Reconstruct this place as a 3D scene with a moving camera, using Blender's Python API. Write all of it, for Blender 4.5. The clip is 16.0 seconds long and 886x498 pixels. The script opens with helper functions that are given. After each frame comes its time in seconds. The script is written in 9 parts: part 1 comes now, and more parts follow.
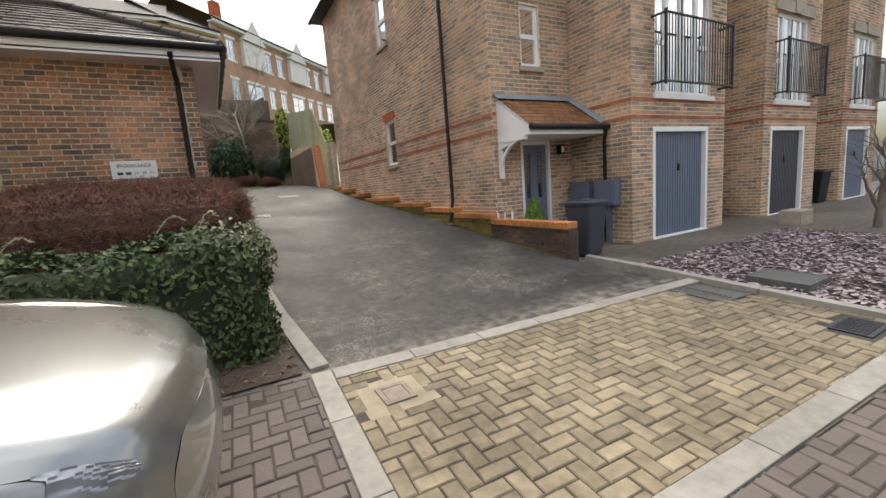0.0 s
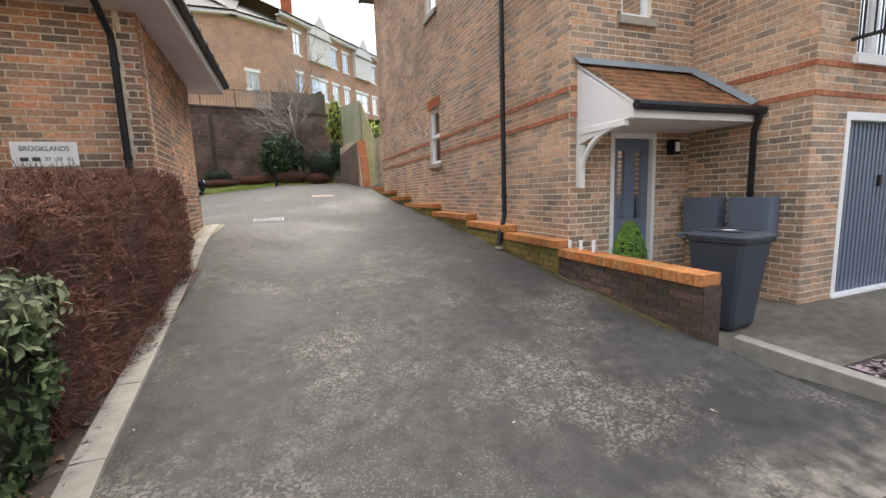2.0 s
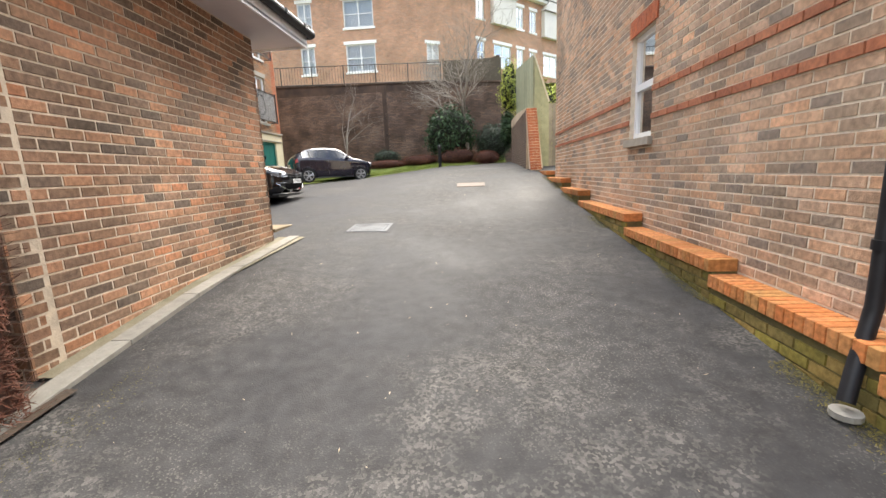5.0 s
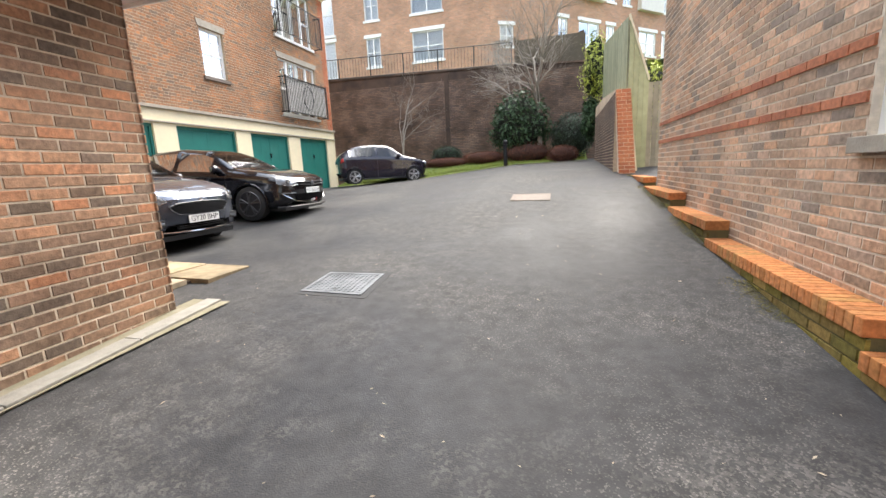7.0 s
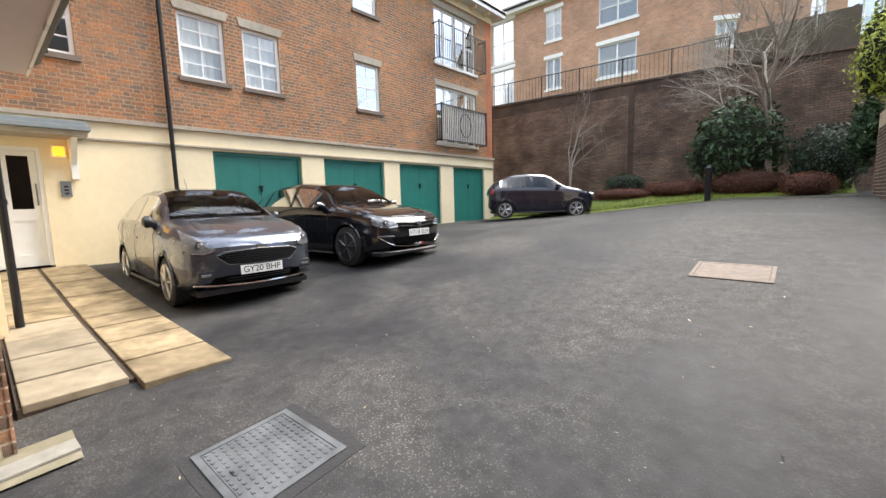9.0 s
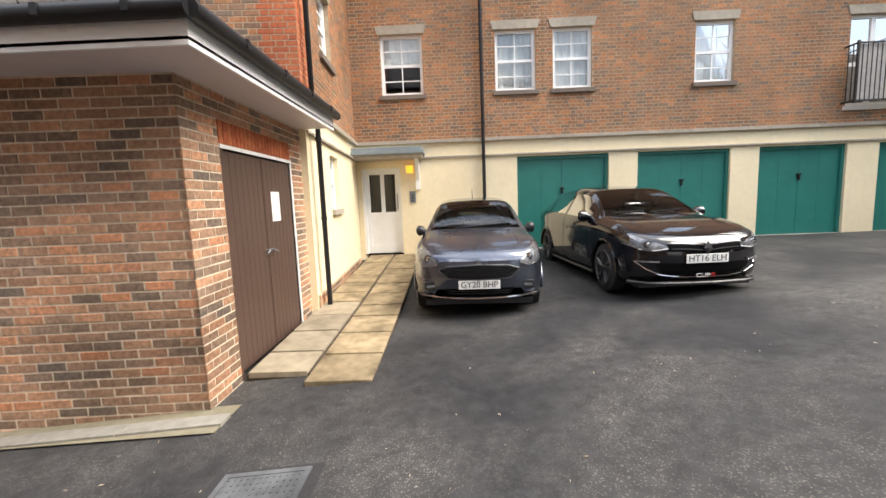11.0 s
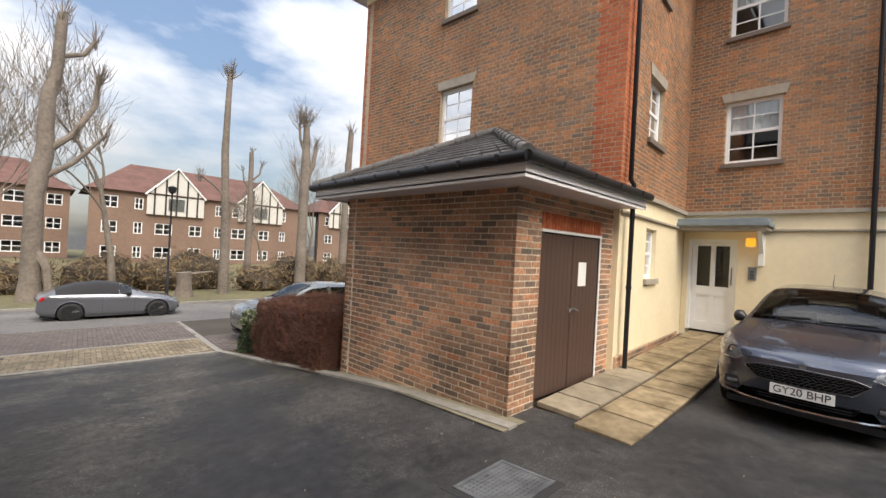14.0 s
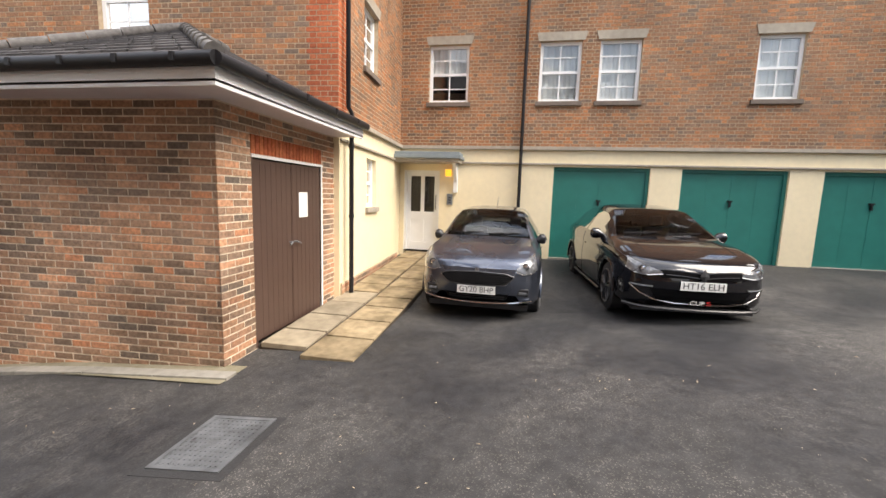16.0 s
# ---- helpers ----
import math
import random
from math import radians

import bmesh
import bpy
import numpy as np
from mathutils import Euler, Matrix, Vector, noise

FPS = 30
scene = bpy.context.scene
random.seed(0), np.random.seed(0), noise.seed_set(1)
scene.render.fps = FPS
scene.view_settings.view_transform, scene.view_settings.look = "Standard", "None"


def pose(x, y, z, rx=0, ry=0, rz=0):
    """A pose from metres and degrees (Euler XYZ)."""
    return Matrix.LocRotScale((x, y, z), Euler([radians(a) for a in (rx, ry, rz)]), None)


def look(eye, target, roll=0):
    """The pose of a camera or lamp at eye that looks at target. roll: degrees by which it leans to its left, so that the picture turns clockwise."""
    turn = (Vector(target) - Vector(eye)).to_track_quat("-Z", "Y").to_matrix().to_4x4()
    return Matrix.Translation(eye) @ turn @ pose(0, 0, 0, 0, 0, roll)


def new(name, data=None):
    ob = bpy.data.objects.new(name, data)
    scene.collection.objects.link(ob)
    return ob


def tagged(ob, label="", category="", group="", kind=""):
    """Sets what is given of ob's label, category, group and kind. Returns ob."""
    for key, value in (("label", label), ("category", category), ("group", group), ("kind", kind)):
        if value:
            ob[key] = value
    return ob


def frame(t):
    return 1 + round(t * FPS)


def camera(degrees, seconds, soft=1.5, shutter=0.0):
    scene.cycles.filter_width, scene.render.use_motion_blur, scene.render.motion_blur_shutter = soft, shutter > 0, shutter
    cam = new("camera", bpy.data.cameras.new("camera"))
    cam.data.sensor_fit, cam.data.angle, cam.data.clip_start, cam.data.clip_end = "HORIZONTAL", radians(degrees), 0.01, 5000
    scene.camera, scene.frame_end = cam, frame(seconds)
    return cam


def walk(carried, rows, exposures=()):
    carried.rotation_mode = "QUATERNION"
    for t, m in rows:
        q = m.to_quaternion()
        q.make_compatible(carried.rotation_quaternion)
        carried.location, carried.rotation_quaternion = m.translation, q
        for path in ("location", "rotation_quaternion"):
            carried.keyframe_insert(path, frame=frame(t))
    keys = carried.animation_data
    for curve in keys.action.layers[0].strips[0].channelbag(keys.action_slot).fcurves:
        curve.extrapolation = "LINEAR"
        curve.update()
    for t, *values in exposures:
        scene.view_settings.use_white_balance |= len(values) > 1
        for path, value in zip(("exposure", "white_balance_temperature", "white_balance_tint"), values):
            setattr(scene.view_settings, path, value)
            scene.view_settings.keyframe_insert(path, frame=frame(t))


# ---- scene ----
cam = camera(94.5, 16.0)
PATH = [
    (0, (0.628, 0.601, 1.332), (1.579, 2.334, 1.03), -4.6),
    (0.5, (0.99, 1.085, 1.269), (1.885, 2.855, 1.014), -2.8),
    (1, (1.341, 1.591, 1.32), (2.166, 3.402, 1.116), -1.5),
    (1.5, (1.75, 2.118, 1.345), (2.478, 3.969, 1.139), -1.2),
    (2, (2.084, 2.69, 1.394), (2.772, 4.547, 1.119), -2.1),
    (2.5, (2.395, 3.234, 1.447), (2.974, 5.123, 1.141), -2.9),
    (3, (2.622, 3.793, 1.478), (3.081, 5.712, 1.152), -2.8),
    (3.5, (2.883, 4.324, 1.521), (3.152, 6.282, 1.213), -2.6),
    (4, (3.026, 5.002, 1.601), (3.109, 6.973, 1.274), -2.1),
    (6.5, (3.695, 8.394, 1.887), (3.248, 10.304, 1.498), -3.1),
    (7, (3.658, 9.134, 1.965), (3.112, 11.02, 1.584), -2.6),
    (7.5, (3.739, 9.739, 2.019), (3.048, 11.583, 1.671), -2.4),
    (8, (3.679, 10.42, 2.108), (2.778, 12.179, 1.801), -2.0),
    (8.5, (3.68, 11.029, 2.145), (2.57, 12.673, 1.888), -1.8),
    (9, (3.645, 11.693, 2.194), (2.337, 13.187, 1.961), -1.6),
    (9.5, (3.668, 12.277, 2.232), (2.229, 13.644, 1.983), -1.5),
    (10, (3.476, 12.839, 2.332), (1.695, 13.713, 2.08), -2.6),
    (12.5, (3.993, 14.473, 2.716), (2.117, 13.781, 2.667), 1.3),
    (13, (4.12, 14.608, 2.782), (2.308, 13.774, 2.925), 1.8),
    (13.5, (4.209, 14.576, 2.777), (2.562, 13.453, 2.934), 2.5),
    (14, (4.288, 14.466, 2.725), (2.899, 13.027, 2.731), 3.1),
    (14.5, (4.155, 14.531, 2.705), (2.443, 13.502, 2.603), 2.6),
    (15, (4.084, 14.567, 2.721), (2.182, 13.966, 2.577), 2.9),
    (15.5, (4.039, 14.559, 2.707), (2.105, 14.09, 2.512), 2.4),
    (16, (3.981, 14.553, 2.678), (2.03, 14.197, 2.418), 1.8),
]
walk(cam, [(t, look(eye, target, roll)) for t, eye, target, roll in PATH],
     exposures=[(0, 1.25, 7150, 10), (1.5, 1.5, 6980, 11), (2.5, 1.82, 7050, 11), (4, 2.05, 7100, 10), (6.5, 2.18, 6800, 9), (9.5, 1.76, 6720, 9), (12.5, 1.55, 7100, 11), (14, 1.05, 7000, 11), (15, 1.46, 7150, 12), (16, 1.6, 7100, 12)])

# ---------- light ----------
world = bpy.data.worlds.new("sky")
scene.world = world
world.use_nodes = True
wn, wl = world.node_tree.nodes, world.node_tree.links
wn.clear()
w_out, w_bg = wn.new("ShaderNodeOutputWorld"), wn.new("ShaderNodeBackground")
w_sky = wn.new("ShaderNodeTexSky")
w_sky.sky_type = "NISHITA"
w_sky.sun_disc = False
SUN_EL, SUN_AZ = 50.0, 12.0
w_sky.sun_elevation, w_sky.sun_rotation = radians(SUN_EL), radians(SUN_AZ)
w_sky.air_density, w_sky.dust_density, w_sky.ozone_density = 1.0, 1.5, 1.0
w_dim = wn.new("ShaderNodeVectorMath")
w_dim.operation = "SCALE"
w_dim.inputs["Scale"].default_value = 0.105
wl.new(w_sky.outputs["Color"], w_dim.inputs[0])
w_co, w_map = wn.new("ShaderNodeTexCoord"), wn.new("ShaderNodeMapping")
w_map.inputs["Scale"].default_value = (1.0, 1.0, 2.6)
w_noise = wn.new("ShaderNodeTexNoise")
w_noise.inputs["Scale"].default_value = 2.3
w_noise.inputs["Detail"].default_value = 7.0
w_noise.inputs["Roughness"].default_value = 0.55
w_ramp = wn.new("ShaderNodeValToRGB")
w_ramp.color_ramp.elements[0].position, w_ramp.color_ramp.elements[1].position = 0.38, 0.66
w_mix = wn.new("ShaderNodeMix")
w_mix.data_type = "RGBA"
w_mix.inputs["B"].default_value = (0.80, 0.82, 0.86, 1.0)
wl.new(w_co.outputs["Generated"], w_map.inputs["Vector"])
wl.new(w_map.outputs["Vector"], w_noise.inputs["Vector"])
wl.new(w_noise.outputs["Fac"], w_ramp.inputs["Fac"])
wl.new(w_ramp.outputs["Color"], w_mix.inputs["Factor"])
wl.new(w_dim.outputs["Vector"], w_mix.inputs["A"])
# an overcast sky is about three times as bright overhead as near the horizon
w_sep, w_grad, w_mul = wn.new("ShaderNodeSeparateXYZ"), wn.new("ShaderNodeMapRange"), wn.new("ShaderNodeVectorMath")
w_mul.operation = "SCALE"
w_grad.inputs["To Min"].default_value, w_grad.inputs["To Max"].default_value = 0.34, 2.0
wl.new(w_co.outputs["Generated"], w_sep.inputs["Vector"])
wl.new(w_sep.outputs["Z"], w_grad.inputs["Value"])
wl.new(w_mix.outputs["Result"], w_mul.inputs[0])
wl.new(w_grad.outputs["Result"], w_mul.inputs["Scale"])
wl.new(w_mul.outputs["Vector"], w_bg.inputs["Color"])
w_bg.inputs["Strength"].default_value = 0.95
wl.new(w_bg.outputs["Background"], w_out.inputs["Surface"])

sun = new("sun", bpy.data.lights.new("sun", "SUN"))
sun.data.energy, sun.data.angle, sun.data.color = 2.0, radians(45), (1.0, 0.95, 0.88)
# the veiled sun stands over the retaining wall side
sun.matrix_world = look((0, 0, 0), (-math.sin(radians(SUN_AZ)), -math.cos(radians(SUN_AZ)), -math.tan(radians(SUN_EL))))


# ---------- materials ----------
def mat(name, color, rough=0.7, metal=0.0, var=0.15, scale=6.0, bump=0.0, bscale=60.0, color2=None, spec=0.5, coat=0.0, big=0.5, bigscale=0.7, island=0.0):
    """A surface with variation at two scales, fine relief and, if asked, a shade of its own for every piece."""
    m = bpy.data.materials.new(name)
    m.use_nodes = True
    n, l = m.node_tree.nodes, m.node_tree.links
    b = n["Principled BSDF"]
    b.inputs["Metallic"].default_value = metal
    b.inputs["Specular IOR Level"].default_value = spec
    b.inputs["Coat Weight"].default_value = coat
    b.inputs["Coat Roughness"].default_value = 0.04
    co = n.new("ShaderNodeTexCoord")
    fine, wide = n.new("ShaderNodeTexNoise"), n.new("ShaderNodeTexNoise")
    fine.inputs["Scale"].default_value, fine.inputs["Detail"].default_value = scale, 6.0
    wide.inputs["Scale"].default_value, wide.inputs["Detail"].default_value = bigscale, 3.0
    geo = n.new("ShaderNodeNewGeometry")
    for t in (fine, wide):
        l.new(geo.outputs["Position"], t.inputs["Vector"])
    mixf = n.new("ShaderNodeMix")
    mixf.inputs["Factor"].default_value = big
    l.new(fine.outputs["Fac"], mixf.inputs["A"])
    l.new(wide.outputs["Fac"], mixf.inputs["B"])
    ramp = n.new("ShaderNodeValToRGB")
    c2 = color2 or tuple(c * (1 - var) for c in color)
    c1 = color if color2 else tuple(min(1, c * (1 + var)) for c in color)
    ramp.color_ramp.elements[0].position, ramp.color_ramp.elements[1].position = 0.36, 0.64
    ramp.color_ramp.elements[0].color, ramp.color_ramp.elements[1].color = (*c2, 1), (*c1, 1)
    l.new(mixf.outputs["Result"], ramp.inputs["Fac"])
    col = ramp.outputs["Color"]
    if island:
        hue = n.new("ShaderNodeHueSaturation")
        oi, add, fr, mp = n.new("ShaderNodeObjectInfo"), n.new("ShaderNodeMath"), n.new("ShaderNodeMath"), n.new("ShaderNodeMapRange")
        fr.operation = "FRACT"
        l.new(geo.outputs["Random Per Island"], add.inputs[0])
        l.new(oi.outputs["Random"], add.inputs[1])
        l.new(add.outputs[0], fr.inputs[0])
        l.new(fr.outputs[0], mp.inputs["Value"])
        mp.inputs["To Min"].default_value, mp.inputs["To Max"].default_value = 1 - island, 1 + island
        l.new(mp.outputs["Result"], hue.inputs["Value"])
        l.new(col, hue.inputs["Color"])
        col = hue.outputs["Color"]
    l.new(col, b.inputs["Base Color"])
    rr = n.new("ShaderNodeMapRange")
    rr.inputs["To Min"].default_value, rr.inputs["To Max"].default_value = max(0.0, rough - 0.08), min(1.0, rough + 0.08)
    l.new(fine.outputs["Fac"], rr.inputs["Value"])
    l.new(rr.outputs["Result"], b.inputs["Roughness"])
    if bump:
        bn, bp = n.new("ShaderNodeTexNoise"), n.new("ShaderNodeBump")
        bn.inputs["Scale"].default_value, bn.inputs["Detail"].default_value = bscale, 4.0
        l.new(geo.outputs["Position"], bn.inputs["Vector"])
        bp.inputs["Strength"].default_value, bp.inputs["Distance"].default_value = bump, 0.01
        l.new(bn.outputs["Fac"], bp.inputs["Height"])
        l.new(bp.outputs["Normal"], b.inputs["Normal"])
    return m


def brick_mat(name, colors, stain=0.35):
    """Fired brick: every piece takes one of the colours, with burnt specks and a weathered shade over the wall."""
    m = bpy.data.materials.new(name)
    m.use_nodes = True
    n, l = m.node_tree.nodes, m.node_tree.links
    b = n["Principled BSDF"]
    b.inputs["Roughness"].default_value = 0.85
    b.inputs["Specular IOR Level"].default_value = 0.25
    geo, oi, add, fr = n.new("ShaderNodeNewGeometry"), n.new("ShaderNodeObjectInfo"), n.new("ShaderNodeMath"), n.new("ShaderNodeMath")
    fr.operation = "FRACT"
    l.new(geo.outputs["Random Per Island"], add.inputs[0])
    l.new(oi.outputs["Random"], add.inputs[1])
    l.new(add.outputs[0], fr.inputs[0])
    ramp = n.new("ShaderNodeValToRGB")
    els = ramp.color_ramp.elements
    while len(els) < len(colors):
        els.new(0.5)
    for i, c in enumerate(colors):
        els[i].position = i / (len(colors) - 1)
        els[i].color = (*c, 1)
    l.new(fr.outputs[0], ramp.inputs["Fac"])
    speck, wide = n.new("ShaderNodeTexNoise"), n.new("ShaderNodeTexNoise")
    speck.inputs["Scale"].default_value, speck.inputs["Detail"].default_value = 28.0, 5.0
    wide.inputs["Scale"].default_value, wide.inputs["Detail"].default_value = 0.9, 4.0
    l.new(geo.outputs["Position"], speck.inputs["Vector"])
    l.new(geo.outputs["Position"], wide.inputs["Vector"])
    v1, v2 = n.new("ShaderNodeMapRange"), n.new("ShaderNodeMapRange")
    for v, src, amp in ((v1, speck, 0.3), (v2, wide, stain)):
        v.inputs["From Min"].default_value, v.inputs["From Max"].default_value = 0.3, 0.7
        v.inputs["To Min"].default_value, v.inputs["To Max"].default_value = 1 - amp, 1 + amp
        l.new(src.outputs["Fac"], v.inputs["Value"])
    mul = n.new("ShaderNodeMath")
    mul.operation = "MULTIPLY"
    l.new(v1.outputs["Result"], mul.inputs[0])
    l.new(v2.outputs["Result"], mul.inputs[1])
    hue = n.new("ShaderNodeHueSaturation")
    l.new(mul.outputs[0], hue.inputs["Value"])
    l.new(ramp.outputs["Color"], hue.inputs["Color"])
    l.new(hue.outputs["Color"], b.inputs["Base Color"])
    bp, bn = n.new("ShaderNodeBump"), n.new("ShaderNodeTexNoise")
    bn.inputs["Scale"].default_value, bn.inputs["Detail"].default_value = 90.0, 5.0
    l.new(geo.outputs["Position"], bn.inputs["Vector"])
    bp.inputs["Strength"].default_value, bp.inputs["Distance"].default_value = 0.5, 0.006
    l.new(bn.outputs["Fac"], bp.inputs["Height"])
    l.new(bp.outputs["Normal"], b.inputs["Normal"])
    return m


def asphalt_mat(name, base, pale, stain, grit=False):
    """Tarmac: stone chips, worn pale patches and dark damp ones."""
    m = bpy.data.materials.new(name)
    m.use_nodes = True
    n, l = m.node_tree.nodes, m.node_tree.links
    b = n["Principled BSDF"]
    b.inputs["Specular IOR Level"].default_value = 0.2
    geo = n.new("ShaderNodeNewGeometry")
    wide, chips, mid = n.new("ShaderNodeTexNoise"), n.new("ShaderNodeTexVoronoi"), n.new("ShaderNodeTexNoise")
    wide.inputs["Scale"].default_value, wide.inputs["Detail"].default_value, wide.inputs["Roughness"].default_value = 0.55, 5.0, 0.6
    mid.inputs["Scale"].default_value, mid.inputs["Detail"].default_value = 9.0, 6.0
    chips.inputs["Scale"].default_value = 130.0
    for t in (wide, chips, mid):
        l.new(geo.outputs["Position"], t.inputs["Vector"])
    wr = n.new("ShaderNodeValToRGB")
    wr.color_ramp.elements[0].position, wr.color_ramp.elements[1].position = 0.38, 0.66
    wr.color_ramp.elements[0].color, wr.color_ramp.elements[1].color = (*base, 1), (*stain, 1)
    l.new(wide.outputs["Fac"], wr.inputs["Fac"])
    cr = n.new("ShaderNodeValToRGB")
    cr.color_ramp.elements[0].position, cr.color_ramp.elements[1].position = 0.80, 0.98
    sep = n.new("ShaderNodeSeparateColor")
    l.new(chips.outputs["Color"], sep.inputs["Color"])
    l.new(sep.outputs["Red"], cr.inputs["Fac"])
    worn = n.new("ShaderNodeMapRange")
    worn.inputs["From Min"].default_value, worn.inputs["From Max"].default_value = 0.46, 0.66
    worn.inputs["To Min"].default_value, worn.inputs["To Max"].default_value = 0.05, 0.62
    l.new(wide.outputs["Fac"], worn.inputs["Value"])
    patch = n.new("ShaderNodeMath")
    patch.operation = "MULTIPLY"
    l.new(cr.outputs["Color"], patch.inputs[0])
    l.new(worn.outputs["Result"], patch.inputs[1])
    mx = n.new("ShaderNodeMix")
    mx.data_type = "RGBA"
    mx.inputs["B"].default_value = (*pale, 1)
    l.new(patch.outputs[0], mx.inputs["Factor"])
    l.new(wr.outputs["Color"], mx.inputs["A"])
    worn_top = mx.outputs["Result"]
    if grit:
        # bare gritty patches where the binder has gone, and a line of dust along the kerb at the foot
        gn, gv, gs = n.new("ShaderNodeTexNoise"), n.new("ShaderNodeTexVoronoi"), n.new("ShaderNodeSeparateColor")
        gn.inputs["Scale"].default_value, gn.inputs["Detail"].default_value, gn.inputs["Roughness"].default_value = 0.9, 7.0, 0.68
        gv.inputs["Scale"].default_value = 62.0
        pos = n.new("ShaderNodeSeparateXYZ")
        l.new(geo.outputs["Position"], pos.inputs["Vector"])
        l.new(geo.outputs["Position"], gn.inputs["Vector"])
        l.new(geo.outputs["Position"], gv.inputs["Vector"])
        l.new(gv.outputs["Color"], gs.inputs["Color"])

        def span(src, a, b, c, d):
            r = n.new("ShaderNodeMapRange")
            for nm, val in (("From Min", a), ("From Max", b), ("To Min", c), ("To Max", d)):
                r.inputs[nm].default_value = val
            l.new(src, r.inputs["Value"])
            return r.outputs["Result"]

        def times(a, b):
            r = n.new("ShaderNodeMath")
            r.operation = "MULTIPLY"
            l.new(a, r.inputs[0])
            l.new(b, r.inputs[1])
            return r.outputs[0]

        def over(src, fac, col):
            r = n.new("ShaderNodeMix")
            r.data_type = "RGBA"
            r.inputs["B"].default_value = (*col, 1)
            l.new(fac, r.inputs["Factor"])
            l.new(src, r.inputs["A"])
            return r.outputs["Result"]
        old = span(pos.outputs["Y"], 11.0, 6.0, 0.0, 1.0)
        worn_top = over(worn_top, times(old, span(gn.outputs["Fac"], 0.3, 0.7, 0.0, 0.75)), (0.058, 0.054, 0.049))
        worn_top = over(worn_top, times(times(span(gn.outputs["Fac"], 0.50, 0.68, 0.0, 0.7), span(gs.outputs["Red"], 0.45, 0.8, 0.0, 1.0)), span(pos.outputs["Y"], 12.0, 7.0, 0.16, 1.0)), pale)
        dust = times(span(pos.outputs["Y"], 4.0, 3.6, 0.0, 1.0), span(mid.outputs["Fac"], 0.36, 0.64, 0.1, 0.6))
        dust = times(dust, span(pos.outputs["Y"], 2.9, 3.4, 0.0, 1.0))
        worn_top = over(worn_top, dust, (0.24, 0.215, 0.18))
    hv, mr = n.new("ShaderNodeHueSaturation"), n.new("ShaderNodeMapRange")
    mr.inputs["From Min"].default_value, mr.inputs["From Max"].default_value = 0.3, 0.7
    mr.inputs["To Min"].default_value, mr.inputs["To Max"].default_value = 0.75, 1.25
    l.new(mid.outputs["Fac"], mr.inputs["Value"])
    l.new(mr.outputs["Result"], hv.inputs["Value"])
    l.new(worn_top, hv.inputs["Color"])
    l.new(hv.outputs["Color"], b.inputs["Base Color"])
    rr = n.new("ShaderNodeMapRange")
    rr.inputs["From Min"].default_value, rr.inputs["From Max"].default_value = 0.35, 0.65
    rr.inputs["To Min"].default_value, rr.inputs["To Max"].default_value = 0.55, 0.85
    l.new(wide.outputs["Fac"], rr.inputs["Value"])
    l.new(rr.outputs["Result"], b.inputs["Roughness"])
    bp = n.new("ShaderNodeBump")
    bp.inputs["Strength"].default_value, bp.inputs["Distance"].default_value = 0.3, 0.005
    l.new(chips.outputs["Distance"], bp.inputs["Height"])
    l.new(bp.outputs["Normal"], b.inputs["Normal"])
    return m


def glass_mat(name, tint=(0.85, 0.92, 0.95), ior=1.75):
    """A thin pane: clear straight through, with a mirror gloss that grows towards grazing view."""
    m = bpy.data.materials.new(name)
    m.use_nodes = True
    n, l = m.node_tree.nodes, m.node_tree.links
    n.remove(n["Principled BSDF"])
    clear, gloss, fres, mx = n.new("ShaderNodeBsdfTransparent"), n.new("ShaderNodeBsdfGlossy"), n.new("ShaderNodeFresnel"), n.new("ShaderNodeMixShader")
    clear.inputs["Color"].default_value = (*tint, 1)
    gloss.inputs["Roughness"].default_value = 0.01
    fres.inputs["IOR"].default_value = ior
    l.new(fres.outputs["Fac"], mx.inputs["Fac"])
    l.new(clear.outputs["BSDF"], mx.inputs[1])
    l.new(gloss.outputs["BSDF"], mx.inputs[2])
    l.new(mx.outputs["Shader"], n["Material Output"].inputs["Surface"])
    return m


def paint_mat(name, color, metal=0.0, rough=0.3):
    return mat(name, color, rough, metal, 0.03, 2.0, spec=0.5 if metal > 0.3 else 0.22, coat=1.0)


ASPHALT = asphalt_mat("tarmac", (0.025, 0.0255, 0.028), (0.26, 0.24, 0.21), (0.062, 0.060, 0.058), True)
ROAD = asphalt_mat("road tarmac", (0.11, 0.105, 0.10), (0.3, 0.28, 0.26), (0.17, 0.16, 0.15))
FORECOURT = asphalt_mat("forecourt tarmac", (0.10, 0.088, 0.072), (0.3, 0.27, 0.22), (0.155, 0.135, 0.11))
MORTAR = mat("mortar", (0.72, 0.63, 0.50), 0.95, var=0.2, scale=20, bump=0.4)
MORTAR_BIN = mat("sandy mortar", (0.62, 0.52, 0.40), 0.95, var=0.25, scale=14, bump=0.4)
MORTAR_LOW = mat("dirty dark mortar", (0.15, 0.12, 0.085), 0.95, scale=8, bump=0.4, color2=(0.07, 0.058, 0.04))
MORTAR_MOSS = mat("mossy mortar", (0.17, 0.14, 0.05), 0.95, scale=10, bump=0.4, color2=(0.09, 0.078, 0.035))
MORTAR_DARK = mat("grey mortar", (0.44, 0.34, 0.235), 0.95, var=0.25, scale=15, bump=0.4)
BRICK_BIN = brick_mat("bin store brick", [(0.48, 0.235, 0.13), (0.165, 0.12, 0.088), (0.38, 0.22, 0.135), (0.53, 0.28, 0.165), (0.23, 0.16, 0.115), (0.43, 0.25, 0.155), (0.145, 0.115, 0.092), (0.28, 0.185, 0.13), (0.50, 0.225, 0.12)])
